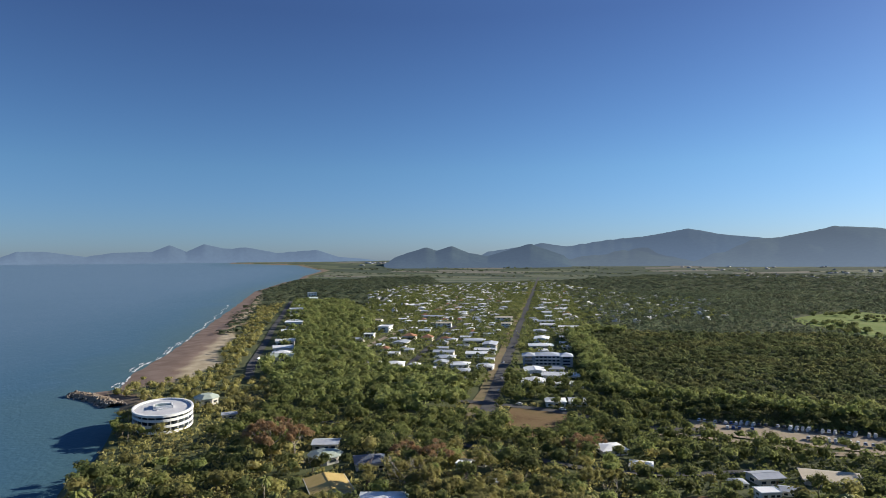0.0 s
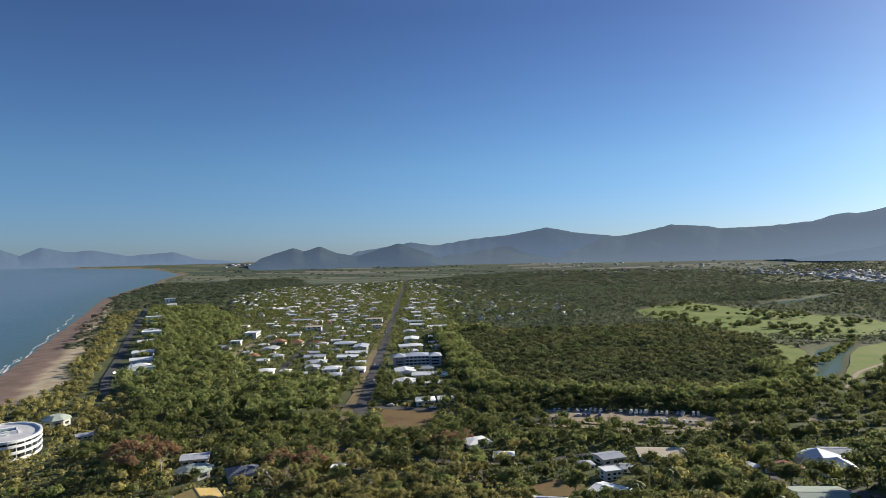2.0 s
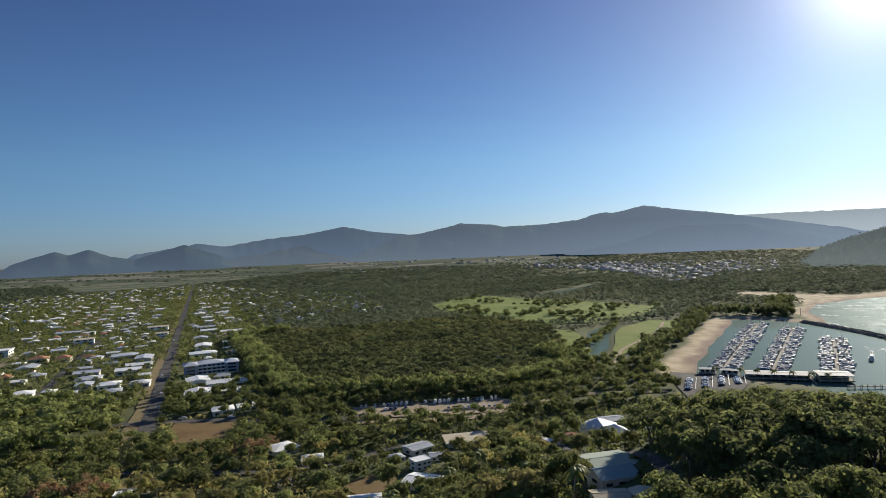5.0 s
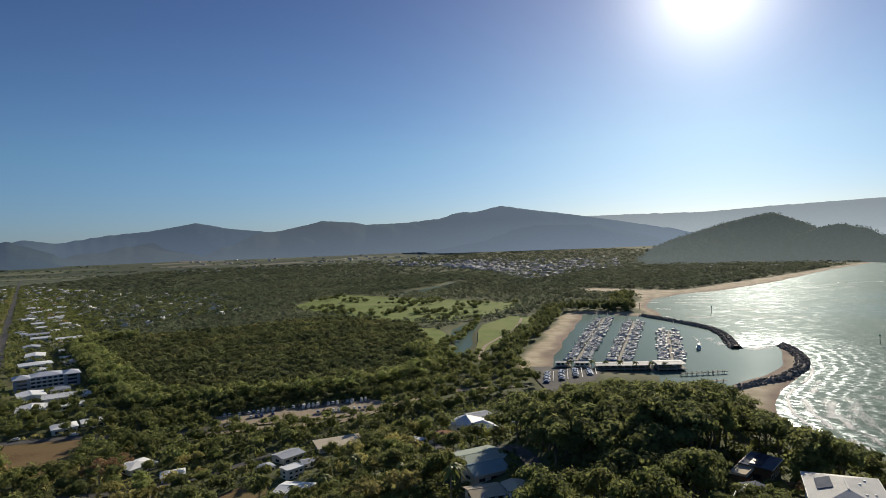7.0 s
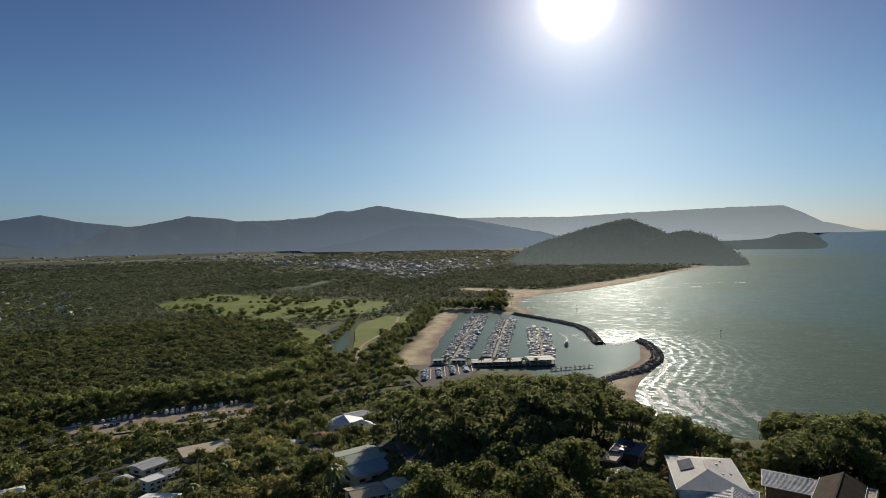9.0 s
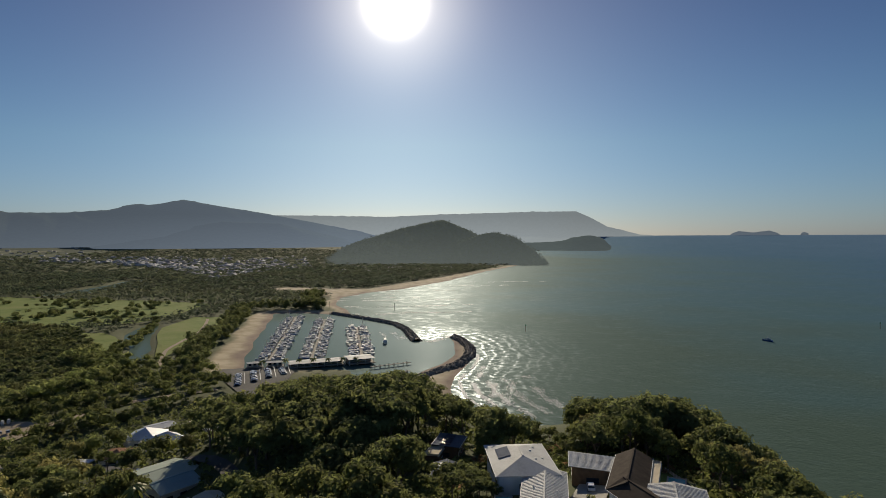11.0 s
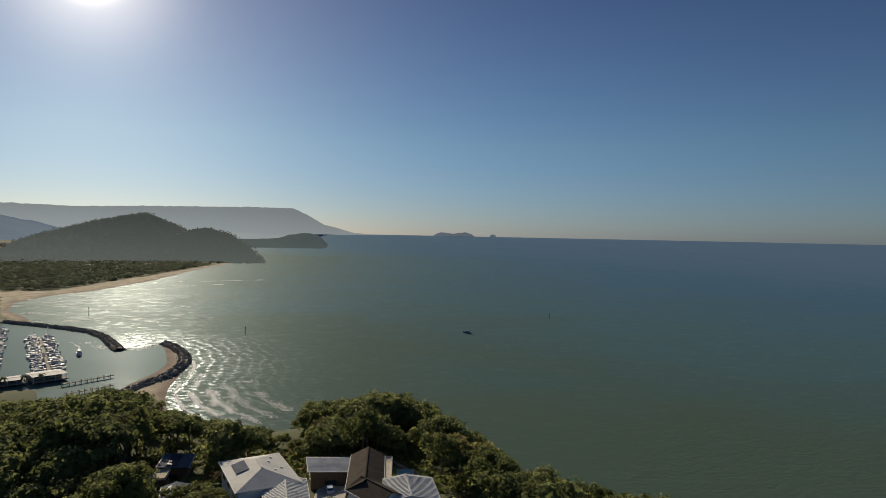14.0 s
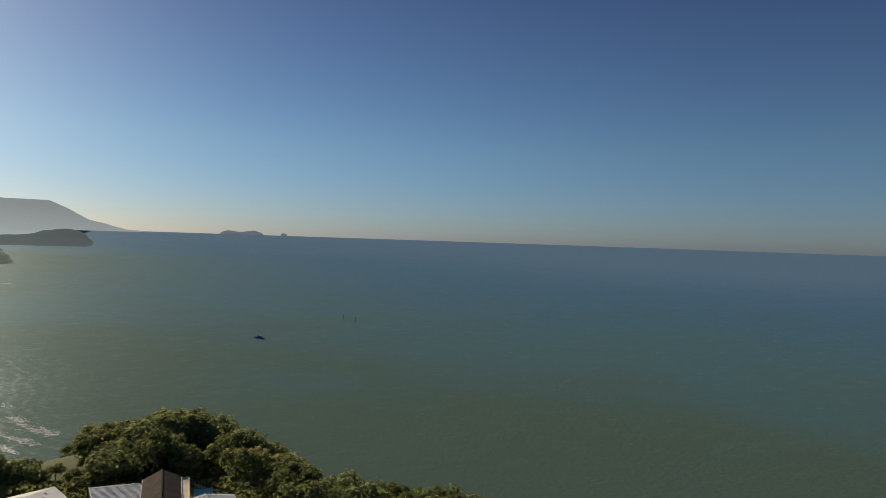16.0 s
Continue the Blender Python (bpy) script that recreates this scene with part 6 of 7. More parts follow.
def fence(name, line, height, mat, label, gap=2.2):
    t = empty(name, label, "fence")
    for (ax, ay), (bx, by) in zip(line, line[1:]):
        n = max(1, int(math.hypot(bx - ax, by - ay) / gap))
        turn = math.atan2(by - ay, bx - ax)
        for i in range(n):
            x0, y0 = ax + (bx - ax) * i / n, ay + (by - ay) * i / n
            x1, y1 = ax + (bx - ax) * (i + 1) / n, ay + (by - ay) * (i + 1) / n
            z0, z1 = gz(x0, y0), gz(x1, y1)
            bm = bmesh.new()
            box(bm, x0, y0, z0 + height / 2, 0.12, 0.12, height + 0.2, turn)
            part("post", bm, M_TRIM, t)
            bm = bmesh.new()
            vs = box(bm, (x0 + x1) / 2, (y0 + y1) / 2, (z0 + z1) / 2 + height / 2 + 0.1, math.hypot(x1 - x0, y1 - y0), 0.06, height * 0.85, turn)
            for v in vs:
                s = ((v.co.x - x0) * math.cos(turn) + (v.co.y - y0) * math.sin(turn)) / math.hypot(x1 - x0, y1 - y0)
                v.co.z += (z1 - z0) * (s - 0.5)
            part("panel", bm, mat, t)


fence("boundary_fence", [(190, 38), (180, 32), (158, 21), (150, 14)], 1.4, M_CONCRETE, "pale garden wall along the cliff-top lawn")


# ---- marina ----


def rocks(name, line, half, height, count, seed, label):
    """A breakwater of tipped boulders on a solid core."""
    rr = np.random.default_rng(seed)
    pts = np.array(line, float)
    seg = np.linalg.norm(np.diff(pts, axis=0), axis=1)
    s = np.r_[0, np.cumsum(seg)]
    u = rr.uniform(0, s[-1], count)
    cx, cy = np.interp(u, s, pts[:, 0]), np.interp(u, s, pts[:, 1])
    dx, dy = np.interp(u + 4, s, pts[:, 0]) - np.interp(u - 4, s, pts[:, 0]), np.interp(u + 4, s, pts[:, 1]) - np.interp(u - 4, s, pts[:, 1])
    ln = np.hypot(dx, dy) + 1e-6
    off = rr.uniform(-1, 1, count)
    x, y = cx + off * half * dy / ln, cy - off * half * dx / ln
    z = height * (1 - np.abs(off) ** 1.6) - 0.6
    bm = bmesh.new()
    bmesh.ops.create_icosphere(bm, subdivisions=1, radius=1.0)
    base = np.array([v.co[:] for v in bm.verts])
    tri = np.array([[v.index for v in f.verts] for f in bm.faces])
    bm.free()
    size = rr.uniform(0.7, 1.6, (count, 1, 1)) * rr.uniform(0.6, 1.2, (count, 1, 3))
    verts = base[None] * size * rr.uniform(0.75, 1.2, (count, len(base), 1)) + np.stack([x, y, z], 1)[:, None]
    faces = tri[None] + (np.arange(count) * len(base))[:, None, None]
    t = empty(name, label, "breakwater")
    ob = new("rock_armour", mesh_from("rock_armour", verts.reshape(-1, 3), faces.reshape(-1, 3), M_ROCK))
    ob.parent = t
    ob["kind"] = "stuff"
    q = np.linspace(0, s[-1], 60)
    px, py = np.interp(q, s, pts[:, 0]), np.interp(q, s, pts[:, 1])
    gx_, gy_ = np.gradient(px), np.gradient(py)
    g = np.hypot(gx_, gy_)
    rows = [np.stack([px + k * half * gy_ / g, py - k * half * gx_ / g, np.full(60, zz)], 1) for k, zz in ((-1, -2.5), (-0.4, height - 0.7), (0.4, height - 0.7), (1, -2.5))]
    f = [(c * 60 + i, c * 60 + i + 1, c * 60 + 61 + i, c * 60 + 60 + i) for c in range(3) for i in range(59)]
    core = new("core", mesh_from("core", np.concatenate(rows), np.array(f), M_ROCK, flat=False))
    core.parent = t
    return t


rocks("north_breakwater", [(662, 520), (645, 470), (628, 425), (612, 392), (585, 362), (552, 336), (522, 312)], 5.6, 3.0, 900, 3, "long curved breakwater of dark boulders")
rocks("south_breakwater", [(352, 233), (388, 229), (436, 226), (474, 233), (508, 248), (540, 270), (560, 290)], 5.6, 3.4, 800, 4, "curved breakwater of dark boulders beside sand")
rr4 = random.Random(4)

M_HULL = material("white_hull", [(0.5, 0.5, 0.49), (0.72, 0.72, 0.7)], 0.5, 0.6, random_mix=0.12, spec=0.08)
M_BLUEHULL = material("blue_hull", [(0.05, 0.1, 0.22), (0.08, 0.14, 0.28)], 0.5, 0.3)
M_CANVAS = material("blue_canvas", [(0.08, 0.11, 0.2), (0.13, 0.17, 0.28)], 2.0, 0.8)
M_ALLOY = material("alloy_mast", [(0.55, 0.56, 0.57), (0.68, 0.69, 0.7)], 2.0, 0.35, metal=0.8)
M_DECK = material("pier_deck", [(0.26, 0.235, 0.2), (0.36, 0.33, 0.28)], 0.6, 0.9, 0.2)


def hull_mesh(length, beam, free_board, draft=0.5):
    bm = bmesh.new()
    rings = []
    for q in (0.0, 0.12, 0.35, 0.6, 0.82, 0.95, 1.0):
        w = beam / 2 * (1 - max(0, (q - 0.35) / 0.65) ** 2.2) * (0.88 + 0.12 * min(1, q / 0.3))
        z1 = free_board * (1 + 0.35 * q * q)
        x = length * (q - 0.5)
        w = max(w, 0.05)
        rings.append([bm.verts.new(p) for p in ((x, -w, z1), (x + 0.1, -w * 0.8, 0.1), (x - 0.2 * q, 0, -draft * (1 - 0.7 * q)), (x + 0.1, w * 0.8, 0.1), (x, w, z1))])
    for a, b in zip(rings, rings[1:]):
        for i in range(4):
            bm.faces.new((a[i], b[i], b[i + 1], a[i + 1]))
        bm.faces.new((a[4], b[4], b[0], a[0]))
    bm.faces.new(rings[0])
    bm.faces.new(rings[-1][::-1])
    bmesh.ops.recalc_face_normals(bm, faces=bm.faces[:])
    return bm


def tapered(bm, cx, cy, z0, z1, sx, sy, k=0.75, shift=0.0):
    a = [bm.verts.new((cx + i * sx / 2, cy + j * sy / 2, z0)) for i, j in ((-1, -1), (1, -1), (1, 1), (-1, 1))]
    b = [bm.verts.new((cx + shift + i * sx / 2 * k, cy + j * sy / 2 * k, z1)) for i, j in ((-1, -1), (1, -1), (1, 1), (-1, 1))]
    bm.faces.new(b), bm.faces.new(a[::-1])
    for i in range(4):
        bm.faces.new((a[i], a[(i + 1) % 4], b[(i + 1) % 4], b[i]))


def make_boat(kind, label, length, hull=None, group="boats in the marina"):
    t = empty(kind, label, "boat", group)
    beam = length * 0.3
    part("hull", hull_mesh(length, beam, length * 0.1 + 0.3), hull or M_HULL, t)
    top = length * 0.1 + 0.25
    bm = bmesh.new()
    if kind == "sailing_boat":
        tapered(bm, -0.04 * length, 0, top, top + 0.7, length * 0.4, beam * 0.55, 0.8, -0.1)
        part("cabin", bm, M_HULL, t)
        bm = bmesh.new()
        tube(bm, [(0.05 * length, 0, top), (0.05 * length, 0, top + length * 1.15)], [0.13, 0.09], 5)
        part("mast", bm, M_ALLOY, t)
        bm = bmesh.new()
        tube(bm, [(0.04 * length, 0, top + 1.5), (-0.36 * length, 0, top + 1.5)], [0.24, 0.16], 6)
        part("furled_sail", bm, M_CANVAS, t, "furled sail under a blue cover")
    else:
        tall = 0.9 if kind == "trailer_boat" else 1.5
        tapered(bm, -0.05 * length, 0, top, top + tall, length * 0.5, beam * 0.78, 0.8, -0.3)
        cabin = part("cabin", bm, M_HULL, t)
        bm = bmesh.new()
        tapered(bm, -0.05 * length - 0.13, 0, top + 0.4 * tall, top + 0.78 * tall, length * 0.455, beam * 0.735, 0.93, -0.1)
        part("cabin_window", bm, M_GLASS, cabin)
        if kind == "trailer_boat":
            return t
        bm = bmesh.new()
        tapered(bm, -0.1 * length, 0, top + 1.5, top + 2.0, length * 0.3, beam * 0.6, 0.9, -0.1)
        part("flybridge", bm, M_HULL, t)
        bm = bmesh.new()
        box(bm, -0.12 * length, 0, top + 3.1, length * 0.28, beam * 0.6, 0.1)
        for i in (-1, 1):
            for j in (-1, 1):
                box(bm, -0.12 * length + i * length * 0.12, j * beam * 0.26, top + 2.5, 0.07, 0.07, 1.2)
        part("canopy", bm, M_CANVAS if length < 13 else M_HULL, t)
    return t


BOATS = [make_boat("motor_boat", "white motor cruiser moored at a pontoon", 10.5), make_boat("motor_boat", "small white motor boat moored at a pontoon", 7.5),
         make_boat("sailing_boat", "white sailing boat with bare mast at a pontoon", 9.5), make_boat("sailing_boat", "blue-hulled sailing boat with bare mast", 9, M_BLUEHULL),
         make_boat("motor_boat", "large white motor yacht moored at a pontoon", 13)]


def pontoon(x0, y0, x1, y1, gap, reach):
    t = empty("pontoon", "floating timber pontoon with mooring fingers", "pontoon", "marina pontoons")
    turn = math.atan2(y1 - y0, x1 - x0)
    length = math.hypot(x1 - x0, y1 - y0)
    bm = bmesh.new()
    box(bm, length / 2, 0, 0.45, length, 2.3, 0.7)
    part("walkway", bm, M_DECK, t)
    n = int(length / gap)
    for i in range(1, n, 2):
        for sgn in (-1, 1):
            bm = bmesh.new()
            box(bm, i * gap + gap / 2, sgn * (1.5 + reach / 2), 0.4, 1.1, reach, 0.5)
            part("finger", bm, M_DECK, t)
    for i in range(2, n, 4):
        bm = bmesh.new()
        tube(bm, [(i * gap, 1.7, -3), (i * gap, 1.7, 3.2)], [0.22, 0.2], 6)
        part("pile", bm, M_TIMBER, t)
    t.matrix_basis = pose(x0, y0, 0, 0, 0, math.degrees(turn))
    for i in range(n):
        for sgn in (-1, 1):
            if rr4.random() < 0.04:
                continue
            d = (i + 0.5) * gap
            b = BOATS[rr4.choice((0, 0, 1, 1, 2, 2, 3, 4))]
            off = 6.4
            x, y = x0 + d * math.cos(turn) - sgn * off * math.sin(turn), y0 + d * math.sin(turn) + sgn * off * math.cos(turn)
            flip = rr4.choice((90, 90, -90))
            copy_thing(b, pose(x, y, 0.05, 0, 0, math.degrees(turn) + sgn * flip + rr4.uniform(-3, 3)))


pontoon(384, 372, 615, 542, 5.3, 9)
pontoon(406, 346, 610, 492, 5.3, 9)
pontoon(432, 313, 572, 418, 5.0, 9)
for ob in BOATS[:4]:
    for o in (*ob.children_recursive, ob):
        bpy.data.objects.remove(o)
yacht = BOATS[4]
lone = make_boat("fishing_boat", "dark-hulled fishing boat lying alone on the open sea", 10, M_BLUEHULL, "boats at sea")
lone.matrix_basis = pose(672, 10, 0.05, 0, 0, 60)
yacht.matrix_basis = pose(499, 333, 0.05, 0, 0, 218)
tagged(yacht, "white motor boat under way in the marina basin")


def gallery(x0, y0, x1, y1, depth, h, roof, label):
    """A long open-sided building on posts at the waterside."""
    t = empty("marina_building", label, "marina building", "marina buildings")
    length, turn = math.hypot(x1 - x0, y1 - y0), math.atan2(y1 - y0, x1 - x0)
    bm = roof_mesh("gable", length, depth, h, 0.45, 0.8)
    part("roof", bm, roof, t)
    bm = bmesh.new()
    box(bm, 0, 0, 0.3, length + 2, depth + 4, 0.5)
    part("deck", bm, M_DECK, t)
    bm = bmesh.new()
    box(bm, 0, depth * 0.18, h / 2, length * 0.94, depth * 0.5, h)
    part("wall", bm, M_WALL, t)
    n = max(3, int(length / 5))
    for i in range(n + 1):
        for sgn in (-1, 1):
            bm = bmesh.new()
            box(bm, -length / 2 + length * i / n, sgn * depth * 0.46, h / 2 - 1.2, 0.3, 0.3, h + 2.4)
            part("post", bm, M_WHITEWALL, t)
    for i in range(n):
        bm = bmesh.new()
        box(bm, -length / 2 + length * (i + 0.5) / n, -depth * 0.07 - 0.03, h * 0.55, length / n * 0.6, 0.1, 1.5)
        part("window", bm, M_GLASS, t)
    t.matrix_basis = pose((x0 + x1) / 2, (y0 + y1) / 2, 1.2, 0, 0, math.degrees(turn))


gallery(371, 339, 402, 311, 14, 2.8, M_OFFWHITE, "long white-roofed marina club on posts by the water")
gallery(404, 308, 419, 295, 17, 3.6, M_OFFWHITE, "white-roofed end pavilion of the marina club")
gallery(354, 366, 362, 359, 6, 3.2, M_OFFWHITE, "small white-roofed kiosk at the marina")
gallery(364, 355, 371, 346, 6, 3.2, M_OFFWHITE, "small white-roofed shelter at the marina")


def jetty(x0, y0, x1, y1):
    t = empty("jetty", "narrow timber jetty on piles in the basin", "jetty", "jetties")
    length, turn = math.hypot(x1 - x0, y1 - y0), math.atan2(y1 - y0, x1 - x0)
    bm = bmesh.new()
    box(bm, length / 2, 0, 1.6, length, 2.2, 0.3)
    part("deck", bm, M_DECK, t)
    for i in range(int(length / 4) + 1):
        for sgn in (-1, 1):
            bm = bmesh.new()
            tube(bm, [(i * 4, sgn * 0.95, -3), (i * 4, sgn * 0.95, 2.6)], [0.2, 0.18], 6)
            part("pile", bm, M_TIMBER, t)
    t.matrix_basis = pose(x0, y0, 0, 0, 0, math.degrees(turn))


jetty(396, 280, 426, 262)
jetty(372, 262, 398, 246)
for x, y in ((372, 330), (380, 322), (388, 314), (396, 306), (404, 299), (364, 338), (352, 350)):
    p_ = make_palm(int(x), "palm beside the marina club", 7.5)
    p_.matrix_basis = pose(x, y, gz(x, y), 0, 0, x * 7)

# ---- cars and trailers ----
M_CARS = [material(nm, [c, tuple(min(1, v * 1.12) for v in c)], 0.6, 0.25, spec=0.5) for nm, c in (
    ("white_car_paint", (0.72, 0.73, 0.74)), ("silver_car_paint", (0.42, 0.44, 0.46)), ("dark_car_paint", (0.05, 0.055, 0.065)), ("red_car_paint", (0.3, 0.04, 0.03)), ("blue_car_paint", (0.06, 0.1, 0.24)))]


def make_car(mat, label):
    t = empty("car", label, "car", "parked cars")
    bm = bmesh.new()
    prof = [(-2.2, 0.35), (-2.25, 0.85), (-1.5, 0.95), (1.0, 0.95), (2.1, 0.8), (2.25, 0.4)]
    rows = [[bm.verts.new((x, y, z)) for x, z in prof] for y in (-0.88, 0.88)]
    bm.faces.new(rows[0]), bm.faces.new(rows[1][::-1])
    for i in range(len(prof)):
        j = (i + 1) % len(prof)
        bm.faces.new((rows[0][j], rows[0][i], rows[1][i], rows[1][j]))
    tapered(bm, -0.35, 0, 1.36, 1.5, 2.2, 1.5, 0.88)
    part("body", bm, mat, t)
    bm = bmesh.new()
    tapered(bm, -0.3, 0, 0.94, 1.37, 2.9, 1.66, 0.8)
    part("window_band", bm, M_GLASS, t)
    bm = bmesh.new()
    bmesh.ops.create_cone(bm, cap_ends=True, segments=10, radius1=0.33, radius2=0.33, depth=0.22, matrix=Matrix.Rotation(math.pi / 2, 4, "X"))
    w0 = part("wheel", bm, M_RUBBER, t)
    w0.location = (1.4, 0.8, 0.33)
    for x, y in ((1.4, -0.8), (-1.4, 0.8), (-1.4, -0.8)):
        w = new("wheel", w0.data)
        w.parent, w.location = t, (x, y, 0.33)
    return t


CARS = [make_car(m, lab) for m, lab in zip(M_CARS, ("parked white car", "parked silver car", "parked dark grey car", "parked red car", "parked blue car"))]
for ob in CARS:
    ob["label"] = ob["label"] + " on the open ground"
TRAILERS = []
for n_, length in (("white boat on a trailer in the yard", 6.0), ("larger white boat on a trailer in the yard", 7.5)):
    t = make_boat("trailer_boat", n_, length, group="boats on trailers")
    bm = bmesh.new()
    for sgn in (-1, 1):
        box(bm, 0, sgn * 0.6, -0.45, length * 0.9, 0.12, 0.15)
    box(bm, length * 0.55, 0, -0.45, length * 0.3, 0.12, 0.12)
    part("trailer_frame", bm, M_ALLOY, t)
    for sgn in (-1, 1):
        bm = bmesh.new()
        bmesh.ops.create_cone(bm, cap_ends=True, segments=10, radius1=0.34, radius2=0.34, depth=0.2, matrix=Matrix.Translation((-0.6, sgn * 1.05, -0.6)) @ Matrix.Rotation(math.pi / 2, 4, "X"))
        part("wheel", bm, M_RUBBER, t)
    TRAILERS.append(t)


def park(things, x0, y0, x1, y1, gap, turn, miss, lift=0.55):
    n = int(math.hypot(x1 - x0, y1 - y0) / gap)
    for i in range(n + 1):
        if rr4.random() < miss:
            continue
        x, y = x0 + (x1 - x0) * i / n, y0 + (y1 - y0) * i / n
        copy_thing(rr4.choice(things), pose(x, y + rr4.uniform(-0.6, 0.6), gz(x, y) + lift, 0, 0, turn + rr4.uniform(-5, 5)))


white = [CARS[0], CARS[0], CARS[1], CARS[2], CARS[0], CARS[4]]
park(white, 99, 396, 118, 389, 2.8, 72, 0.1)
park([TRAILERS[0], TRAILERS[1], CARS[0], CARS[2], CARS[1]], 121, 389, 183, 369, 3.1, 60, 0.18, 1.0)
park(white, 104, 382, 126, 376, 3.0, 72, 0.45)
park([CARS[0], TRAILERS[0], CARS[1]], 146, 362, 172, 350, 3.1, 68, 0.2, 1.0)
for k_ in range(4):
    ax, ay = 303 + k_ * 13.5, 324 - k_ * 1.2
    park(white, ax, ay, ax + 24, ay + 24, 2.7, -45, 0.25)
for x, y, turn in ((road_x(520) + 2, 520, 90), (road_x(600) - 2, 600, 270), (road_x(705) + 2, 705, 90), (road_x(860) - 2, 860, 270), (road_x(470) + 3, 470, 90), (20, 415, -22), (-8, 426, 160), (-268, 600, 70),
                   (150, 220, 60), (128, 141, 70), (147, 45, 20)):
    copy_thing(rr4.choice(white), pose(x, y, gz(x, y) + 0.7, 0, 0, turn))
for ob in CARS + TRAILERS:
    for o in (*ob.children_recursive, ob):
        bpy.data.objects.remove(o)
# painted bay lines of the marina car park
for k_ in range(4):
    bm = bmesh.new()
    box(bm, 0, 0, 0, 36, 0.5, 0.05)
    me = bpy.data.meshes.new("parking_line")
    bm.to_mesh(me)
    bm.free()
    me.materials.append(M_TRIM)
    ob = tagged(new("parking_line", me), "pale painted line across the car park", "road marking", "painted car park lines", "structure")
    ob.matrix_basis = pose(321 + k_ * 13, 336 - k_ * 2, 2.75, 0, 0, 45)

# ---- surf and foam ----


def foam(name, line, width, pieces, seed, label, spread=1.0, size=2.2):
    """Broken white water: many small irregular rafts along a line."""
    rr = np.random.default_rng(seed)
    pts = np.array(line, float)
    s = np.r_[0, np.cumsum(np.linalg.norm(np.diff(pts, axis=0), axis=1))]
    u = rr.uniform(0, s[-1], pieces)
    u = u[np.sin(u / 17 + seed) + np.sin(u / 6.1) + rr.normal(0, 0.5, len(u)) > -0.7 * spread]
    x, y = np.interp(u, s, pts[:, 0]), np.interp(u, s, pts[:, 1])
    dx, dy = np.interp(u + 3, s, pts[:, 0]) - np.interp(u - 3, s, pts[:, 0]), np.interp(u + 3, s, pts[:, 1]) - np.interp(u - 3, s, pts[:, 1])
    ln = np.hypot(dx, dy) + 1e-6
    dx, dy = dx / ln, dy / ln
    off = rr.normal(0, width / 2, len(u)) + 2.5 * np.sin(u / 23)
    cx, cy = x + off * dy, y - off * dx
    n = len(u)
    a = np.linspace(0, 2 * np.pi, 7)[:-1]
    rad = rr.uniform(0.5, 1.2, (n, 6))
    long_ = size * rr.uniform(0.7, 2.2, (n, 1))
    thin = size * rr.uniform(0.15, 0.4, (n, 1))
    p, q = rad * np.cos(a) * long_, rad * np.sin(a) * thin
    vx, vy = cx[:, None] + p * dx[:, None] + q * dy[:, None], cy[:, None] + p * dy[:, None] - q * dx[:, None]
    vz = np.broadcast_to((0.12 + 0.1 * rr.uniform(0, 1, (n, 1))), vx.shape)
    v = np.stack([vx, vy, vz], -1).reshape(-1, 3)
    f = np.arange(n * 6).reshape(-1, 6)[:, ::-1]
    tagged(new(name, mesh_from(name, v, f, M_FOAM)), label, "sea foam", kind="stuff")


foam("surf", [(-326, 462), (-356, 526), (-388, 625), (-433, 749), (-522, 975), (-690, 1386)], 1.2, 700, 1, "broken white line of small surf along the beach", 0.6)
foam("surf", [(-332, 466), (-362, 530), (-394, 630), (-440, 756)], 1.0, 110, 2, "broken white line of small surf along the beach", -0.2)
for i, (shift, pieces, wide) in enumerate(((0, 2600, 1.3), (9, 2200, 2.2), (19, 1500, 2.6), (31, 1100, 3.6), (46, 700, 4.5))):
    k = 1 - 0.012 * shift
    foam("surf", [(309 + shift, 128 - 0.3 * shift), (328 + shift, 157 - 0.45 * shift), (352 + shift, 178 - 0.6 * shift), (392 + 0.8 * shift, 199 - 0.75 * shift), (444 * k + 0.9 * shift, 216 * k - 0.3 * shift), (486 * k + shift, 231 * k)][: 6 - i // 2],
         wide, pieces, 3 + i, "curved white surf line off the cove", 0.9 - 0.2 * i, 0.62)
foam("surf", [(300, 108), (312, 128), (322, 142)], 2.0, 500, 16, "white surf line under the wooded point", 1.0, 0.6)
for i, (x, y, half) in enumerate(((895, 640, 60), (860, 600, 90), (850, 540, 100), (805, 455, 70), (745, 400, 55), (1010, 600, 80), (1150, 580, 110), (760, 520, 45), (1300, 530, 90), (690, 470, 40))):
    foam("shoal_surf", [(x - 0.5 * half, y + 0.8 * half), (x - 6, y - 3), (x + 0.55 * half, y - 0.8 * half)], 6.0, int(9 * half), 20 + i, "white water breaking over the shoals", 0.3, 1.2)
foam("wake", [(502, 337), (530, 356), (556, 378)], 1.6, 360, 40, "white wake behind a motor boat", 3, 0.5)
foam("wake", [(528, 330), (545, 350), (556, 366)], 5.0, 280, 41, "white foam drifting inside the breakwater", 2, 0.7)
foam("wake", [(523, 300), (540, 298), (566, 300)], 5.0, 320, 42, "white foam in the harbour mouth", 2, 0.8)
foam("wake", [(372, 246), (380, 250), (386, 248)], 2.0, 120, 43, "white foam at the jetty", 3, 0.5)


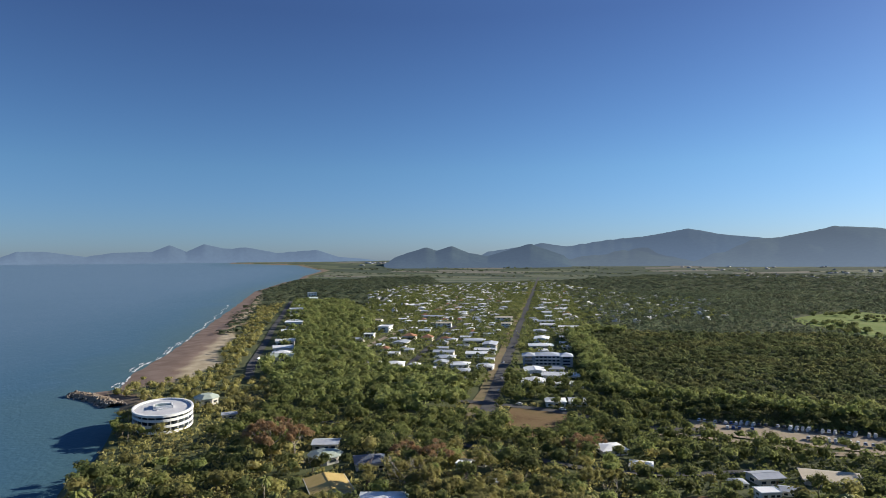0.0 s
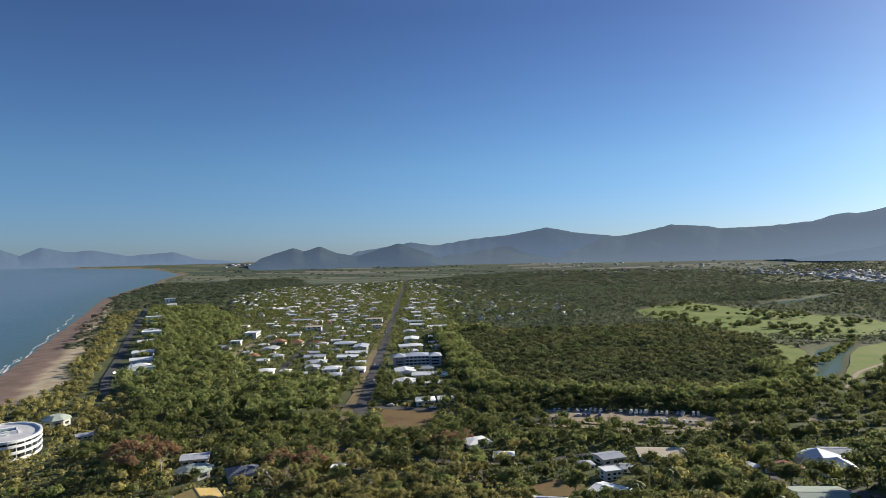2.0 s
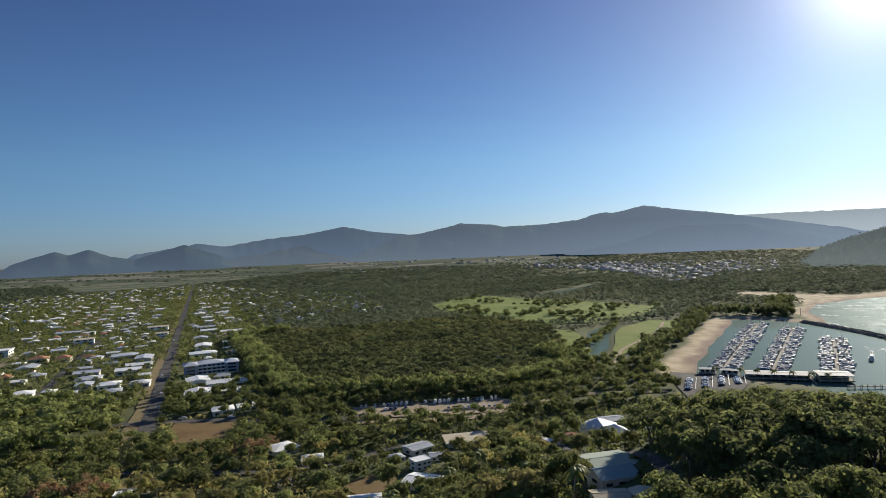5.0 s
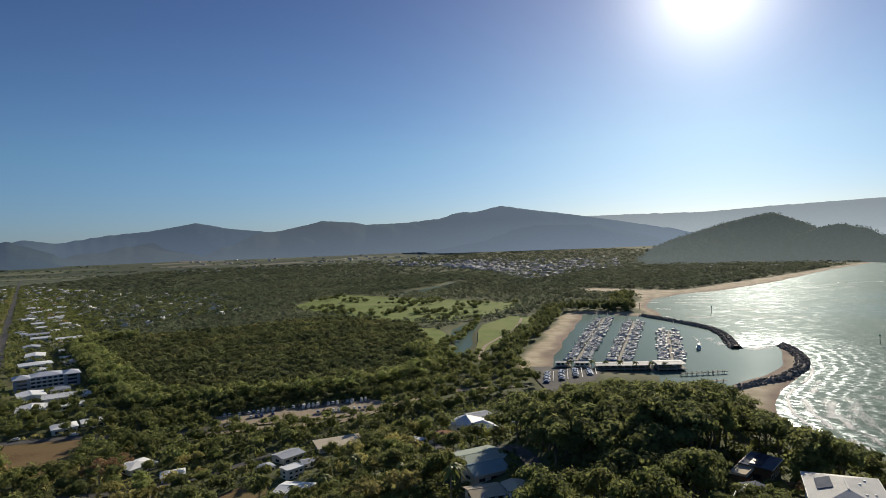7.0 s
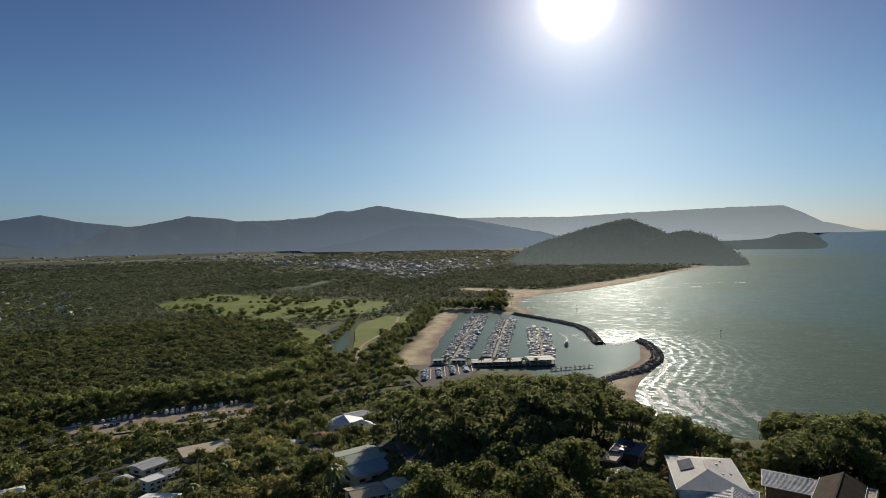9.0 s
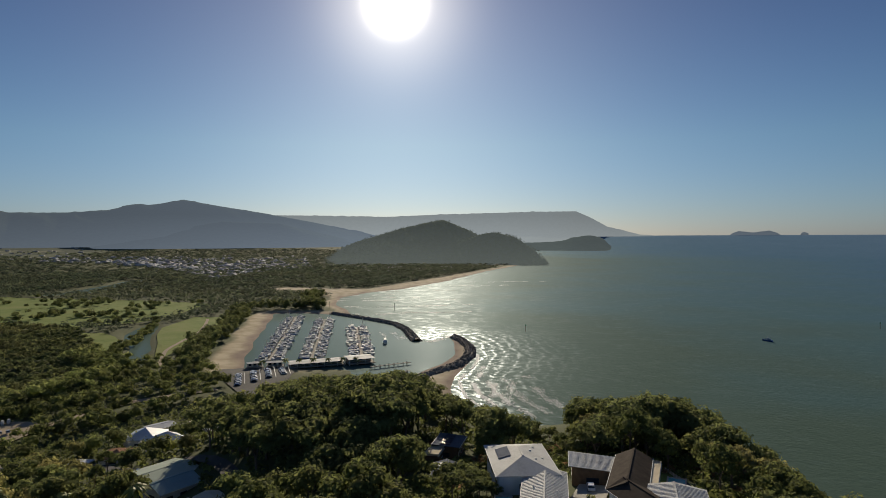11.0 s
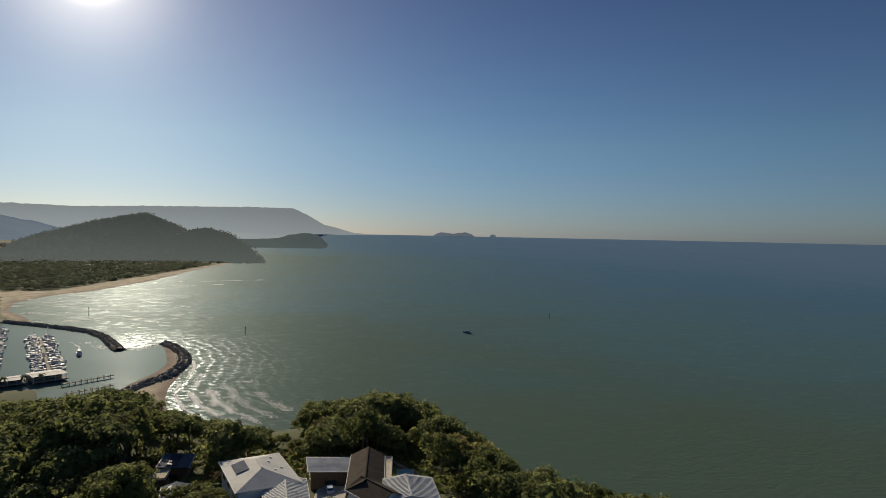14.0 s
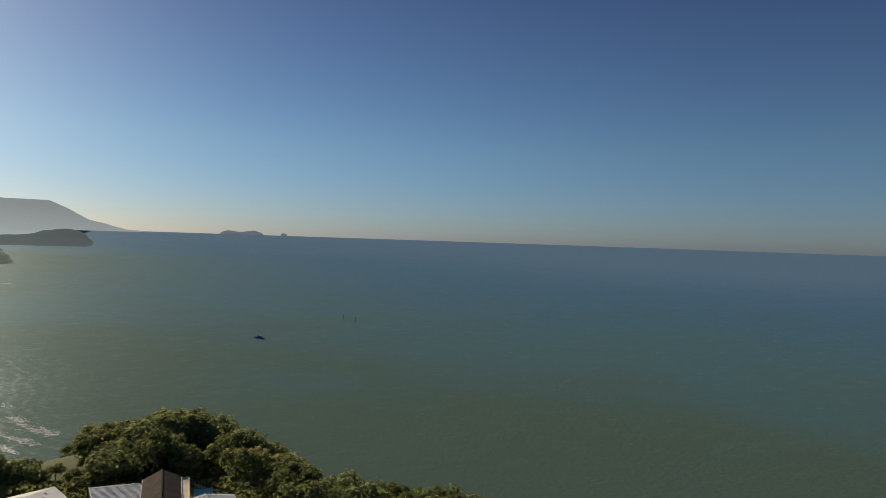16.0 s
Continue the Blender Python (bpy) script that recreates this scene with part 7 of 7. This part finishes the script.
def beacon(x, y, h):
    t = empty("beacon", "slim channel marker post standing in the sea", "beacon", "channel markers")
    bm = bmesh.new()
    tube(bm, [(0, 0, -3), (0, 0, h)], [0.35, 0.28], 8)
    part("post", bm, M_TIMBER, t)
    bm = bmesh.new()
    tapered(bm, 0, 0, h, h + 1.4, 1.3, 1.3, 0.3)
    part("topmark", bm, material("beacon_paint", [(0.05, 0.2, 0.1), (0.08, 0.26, 0.14)], 1.0, 0.5), t)
    t.matrix_basis = pose(x, y, 0)


for x, y, h in ((623, 237, 7), (812, -97, 6), (790, -110, 6), (707, 560, 9), (735, 470, 8)):
    beacon(x, y, h)

# rocks at the foot of the beach point
rocks("rock_point", [(-285, 404), (-305, 420), (-330, 432), (-342, 436)], 9, 3.4, 170, 12, "low brown rock point at the end of the beach")
bpy.data.objects["rock_point"].children[0].data.materials[0] = material("brown_rock", [(0.17, 0.12, 0.08), (0.3, 0.23, 0.16)], 0.2, 0.9, 0.5, coords="World", random_mix=0.35, island=True)

# ---- the distant town ----


def far_roofs(name, spots, label, tones=((0.2, 0.21, 0.22), (0.36, 0.36, 0.36), (0.62, 0.61, 0.59))):
    """Little roofed houses far across the plain."""
    verts, tris = [], []
    for x, y, w, d, h, turn in spots:
        z = float(far_rise(np.array(math.hypot(x, y)))) + 1.5
        c, s = math.cos(turn), math.sin(turn)
        pts = [(-w, -d, 0), (w, -d, 0), (w, d, 0), (-w, d, 0), (-w, -d, h), (w, -d, h), (w, d, h), (-w, d, h), (-w, 0, h * 1.6), (w, 0, h * 1.6)]
        b = len(verts)
        verts += [(x + px * c - py * s, y + px * s + py * c, z + pz) for px, py, pz in pts]
        for q in ((0, 1, 5, 4), (1, 2, 6, 5), (2, 3, 7, 6), (3, 0, 4, 7), (4, 5, 9, 8), (6, 7, 8, 9)):
            tris += [(b + q[0], b + q[1], b + q[2]), (b + q[0], b + q[2], b + q[3])]
        tris += [(b + 5, b + 6, b + 9), (b + 7, b + 4, b + 8)]
    m = material("far_" + name, list(tones), 0.02, 0.7, spec=0.05, coords="World", random_mix=0.3, island=True)
    tagged(new(name, mesh_from(name, verts, tris, m)), label, "town", kind="stuff")


rt = random.Random(17)
spots = []
while len(spots) < 760:
    a = rt.choice((rt.uniform(30, 50), rt.gauss(41, 3.5), rt.gauss(38, 4)))
    near = float(np.interp(a, (30, 34, 38, 41.5, 43, 47, 50), (3000, 2650, 2200, 1640, 1620, 1850, 2100)))
    r = near + abs(rt.gauss(0, 650))
    if not 29 < a < 51 or r > 3500:
        continue
    a, big_ = radians(a), 2.0 if rt.random() < 0.09 else 1.0
    spots.append((r * math.sin(a), r * math.cos(a), big_ * rt.uniform(4.5, 8), big_ * rt.uniform(4, 6), rt.uniform(3, 4.2) * big_ ** 0.5, rt.uniform(0, 3.1)))
for _ in range(90):
    a, r = radians(rt.uniform(12, 33)), rt.uniform(3300, 4100)
    spots.append((r * math.sin(a), r * math.cos(a), rt.uniform(6, 13), rt.uniform(5, 8), rt.uniform(2.5, 4), rt.uniform(0, 3.1)))
for _ in range(26):
    a, r = radians(rt.uniform(-15.5, -9)), rt.uniform(4350, 4700)
    spots.append((r * math.sin(a), r * math.cos(a), rt.uniform(8, 20), 8, rt.uniform(4, 6), rt.uniform(-0.3, 0.3)))
for _ in range(34):
    a, r = radians(rt.uniform(52, 63)), rt.uniform(1750, 2050)
    spots.append((r * math.sin(a), r * math.cos(a), rt.uniform(5, 10), rt.uniform(5, 8), rt.uniform(3, 4), rt.uniform(0, 3.1)))
back_spots = []
BACK_TOWN = [(70, 1040), (160, 1000), (315, 1060), (335, 1340), (430, 1500), (270, 1720), (190, 2080), (60, 2680), (-120, 2650), (-480, 2300), (-470, 1800), (-380, 1480), (-330, 1150), (-250, 1150), (-220, 1500), (-60, 1960), (90, 1960), (80, 1400)]
for gy in np.arange(1010, 2700, 34):
    for gx in np.arange(-500, 440, 30):
        x, y = gx + rt.uniform(-9, 9), gy + rt.uniform(-9, 9)
        if rt.random() < 0.5 or abs(x - road_x(y)) < 16 or not inside(BACK_TOWN, np.array(x), np.array(y)):
            continue
        back_spots.append((x, y, rt.uniform(4.5, 8), rt.uniform(4, 6), rt.uniform(3.0, 4.0), rt.choice((0, 1.57)) + rt.uniform(-0.1, 0.1)))
gx, gy = scatter(-520, 440, 1000, 2720, 13.0, 0.5)
k = inside(BACK_TOWN, gx, gy)
for bx, by, bw, bd, *_ in back_spots:
    k &= ~((np.abs(gx - bx) < bw + 2) & (gy - by < bd + 3) & (gy - by > -bd - 24))
wood("township_trees", gx[k], gy[k], 4.6, 7.0, 16, 1.5, M_LEAF, "dark green garden trees beyond the township")
far_roofs("township_edge", back_spots, "pale roofs of houses among garden trees beyond the township", ((0.4, 0.41, 0.42), (0.62, 0.62, 0.61), (0.8, 0.8, 0.79)))
far_roofs("far_town", spots, "pale roofs of a distant suburb on the plain")
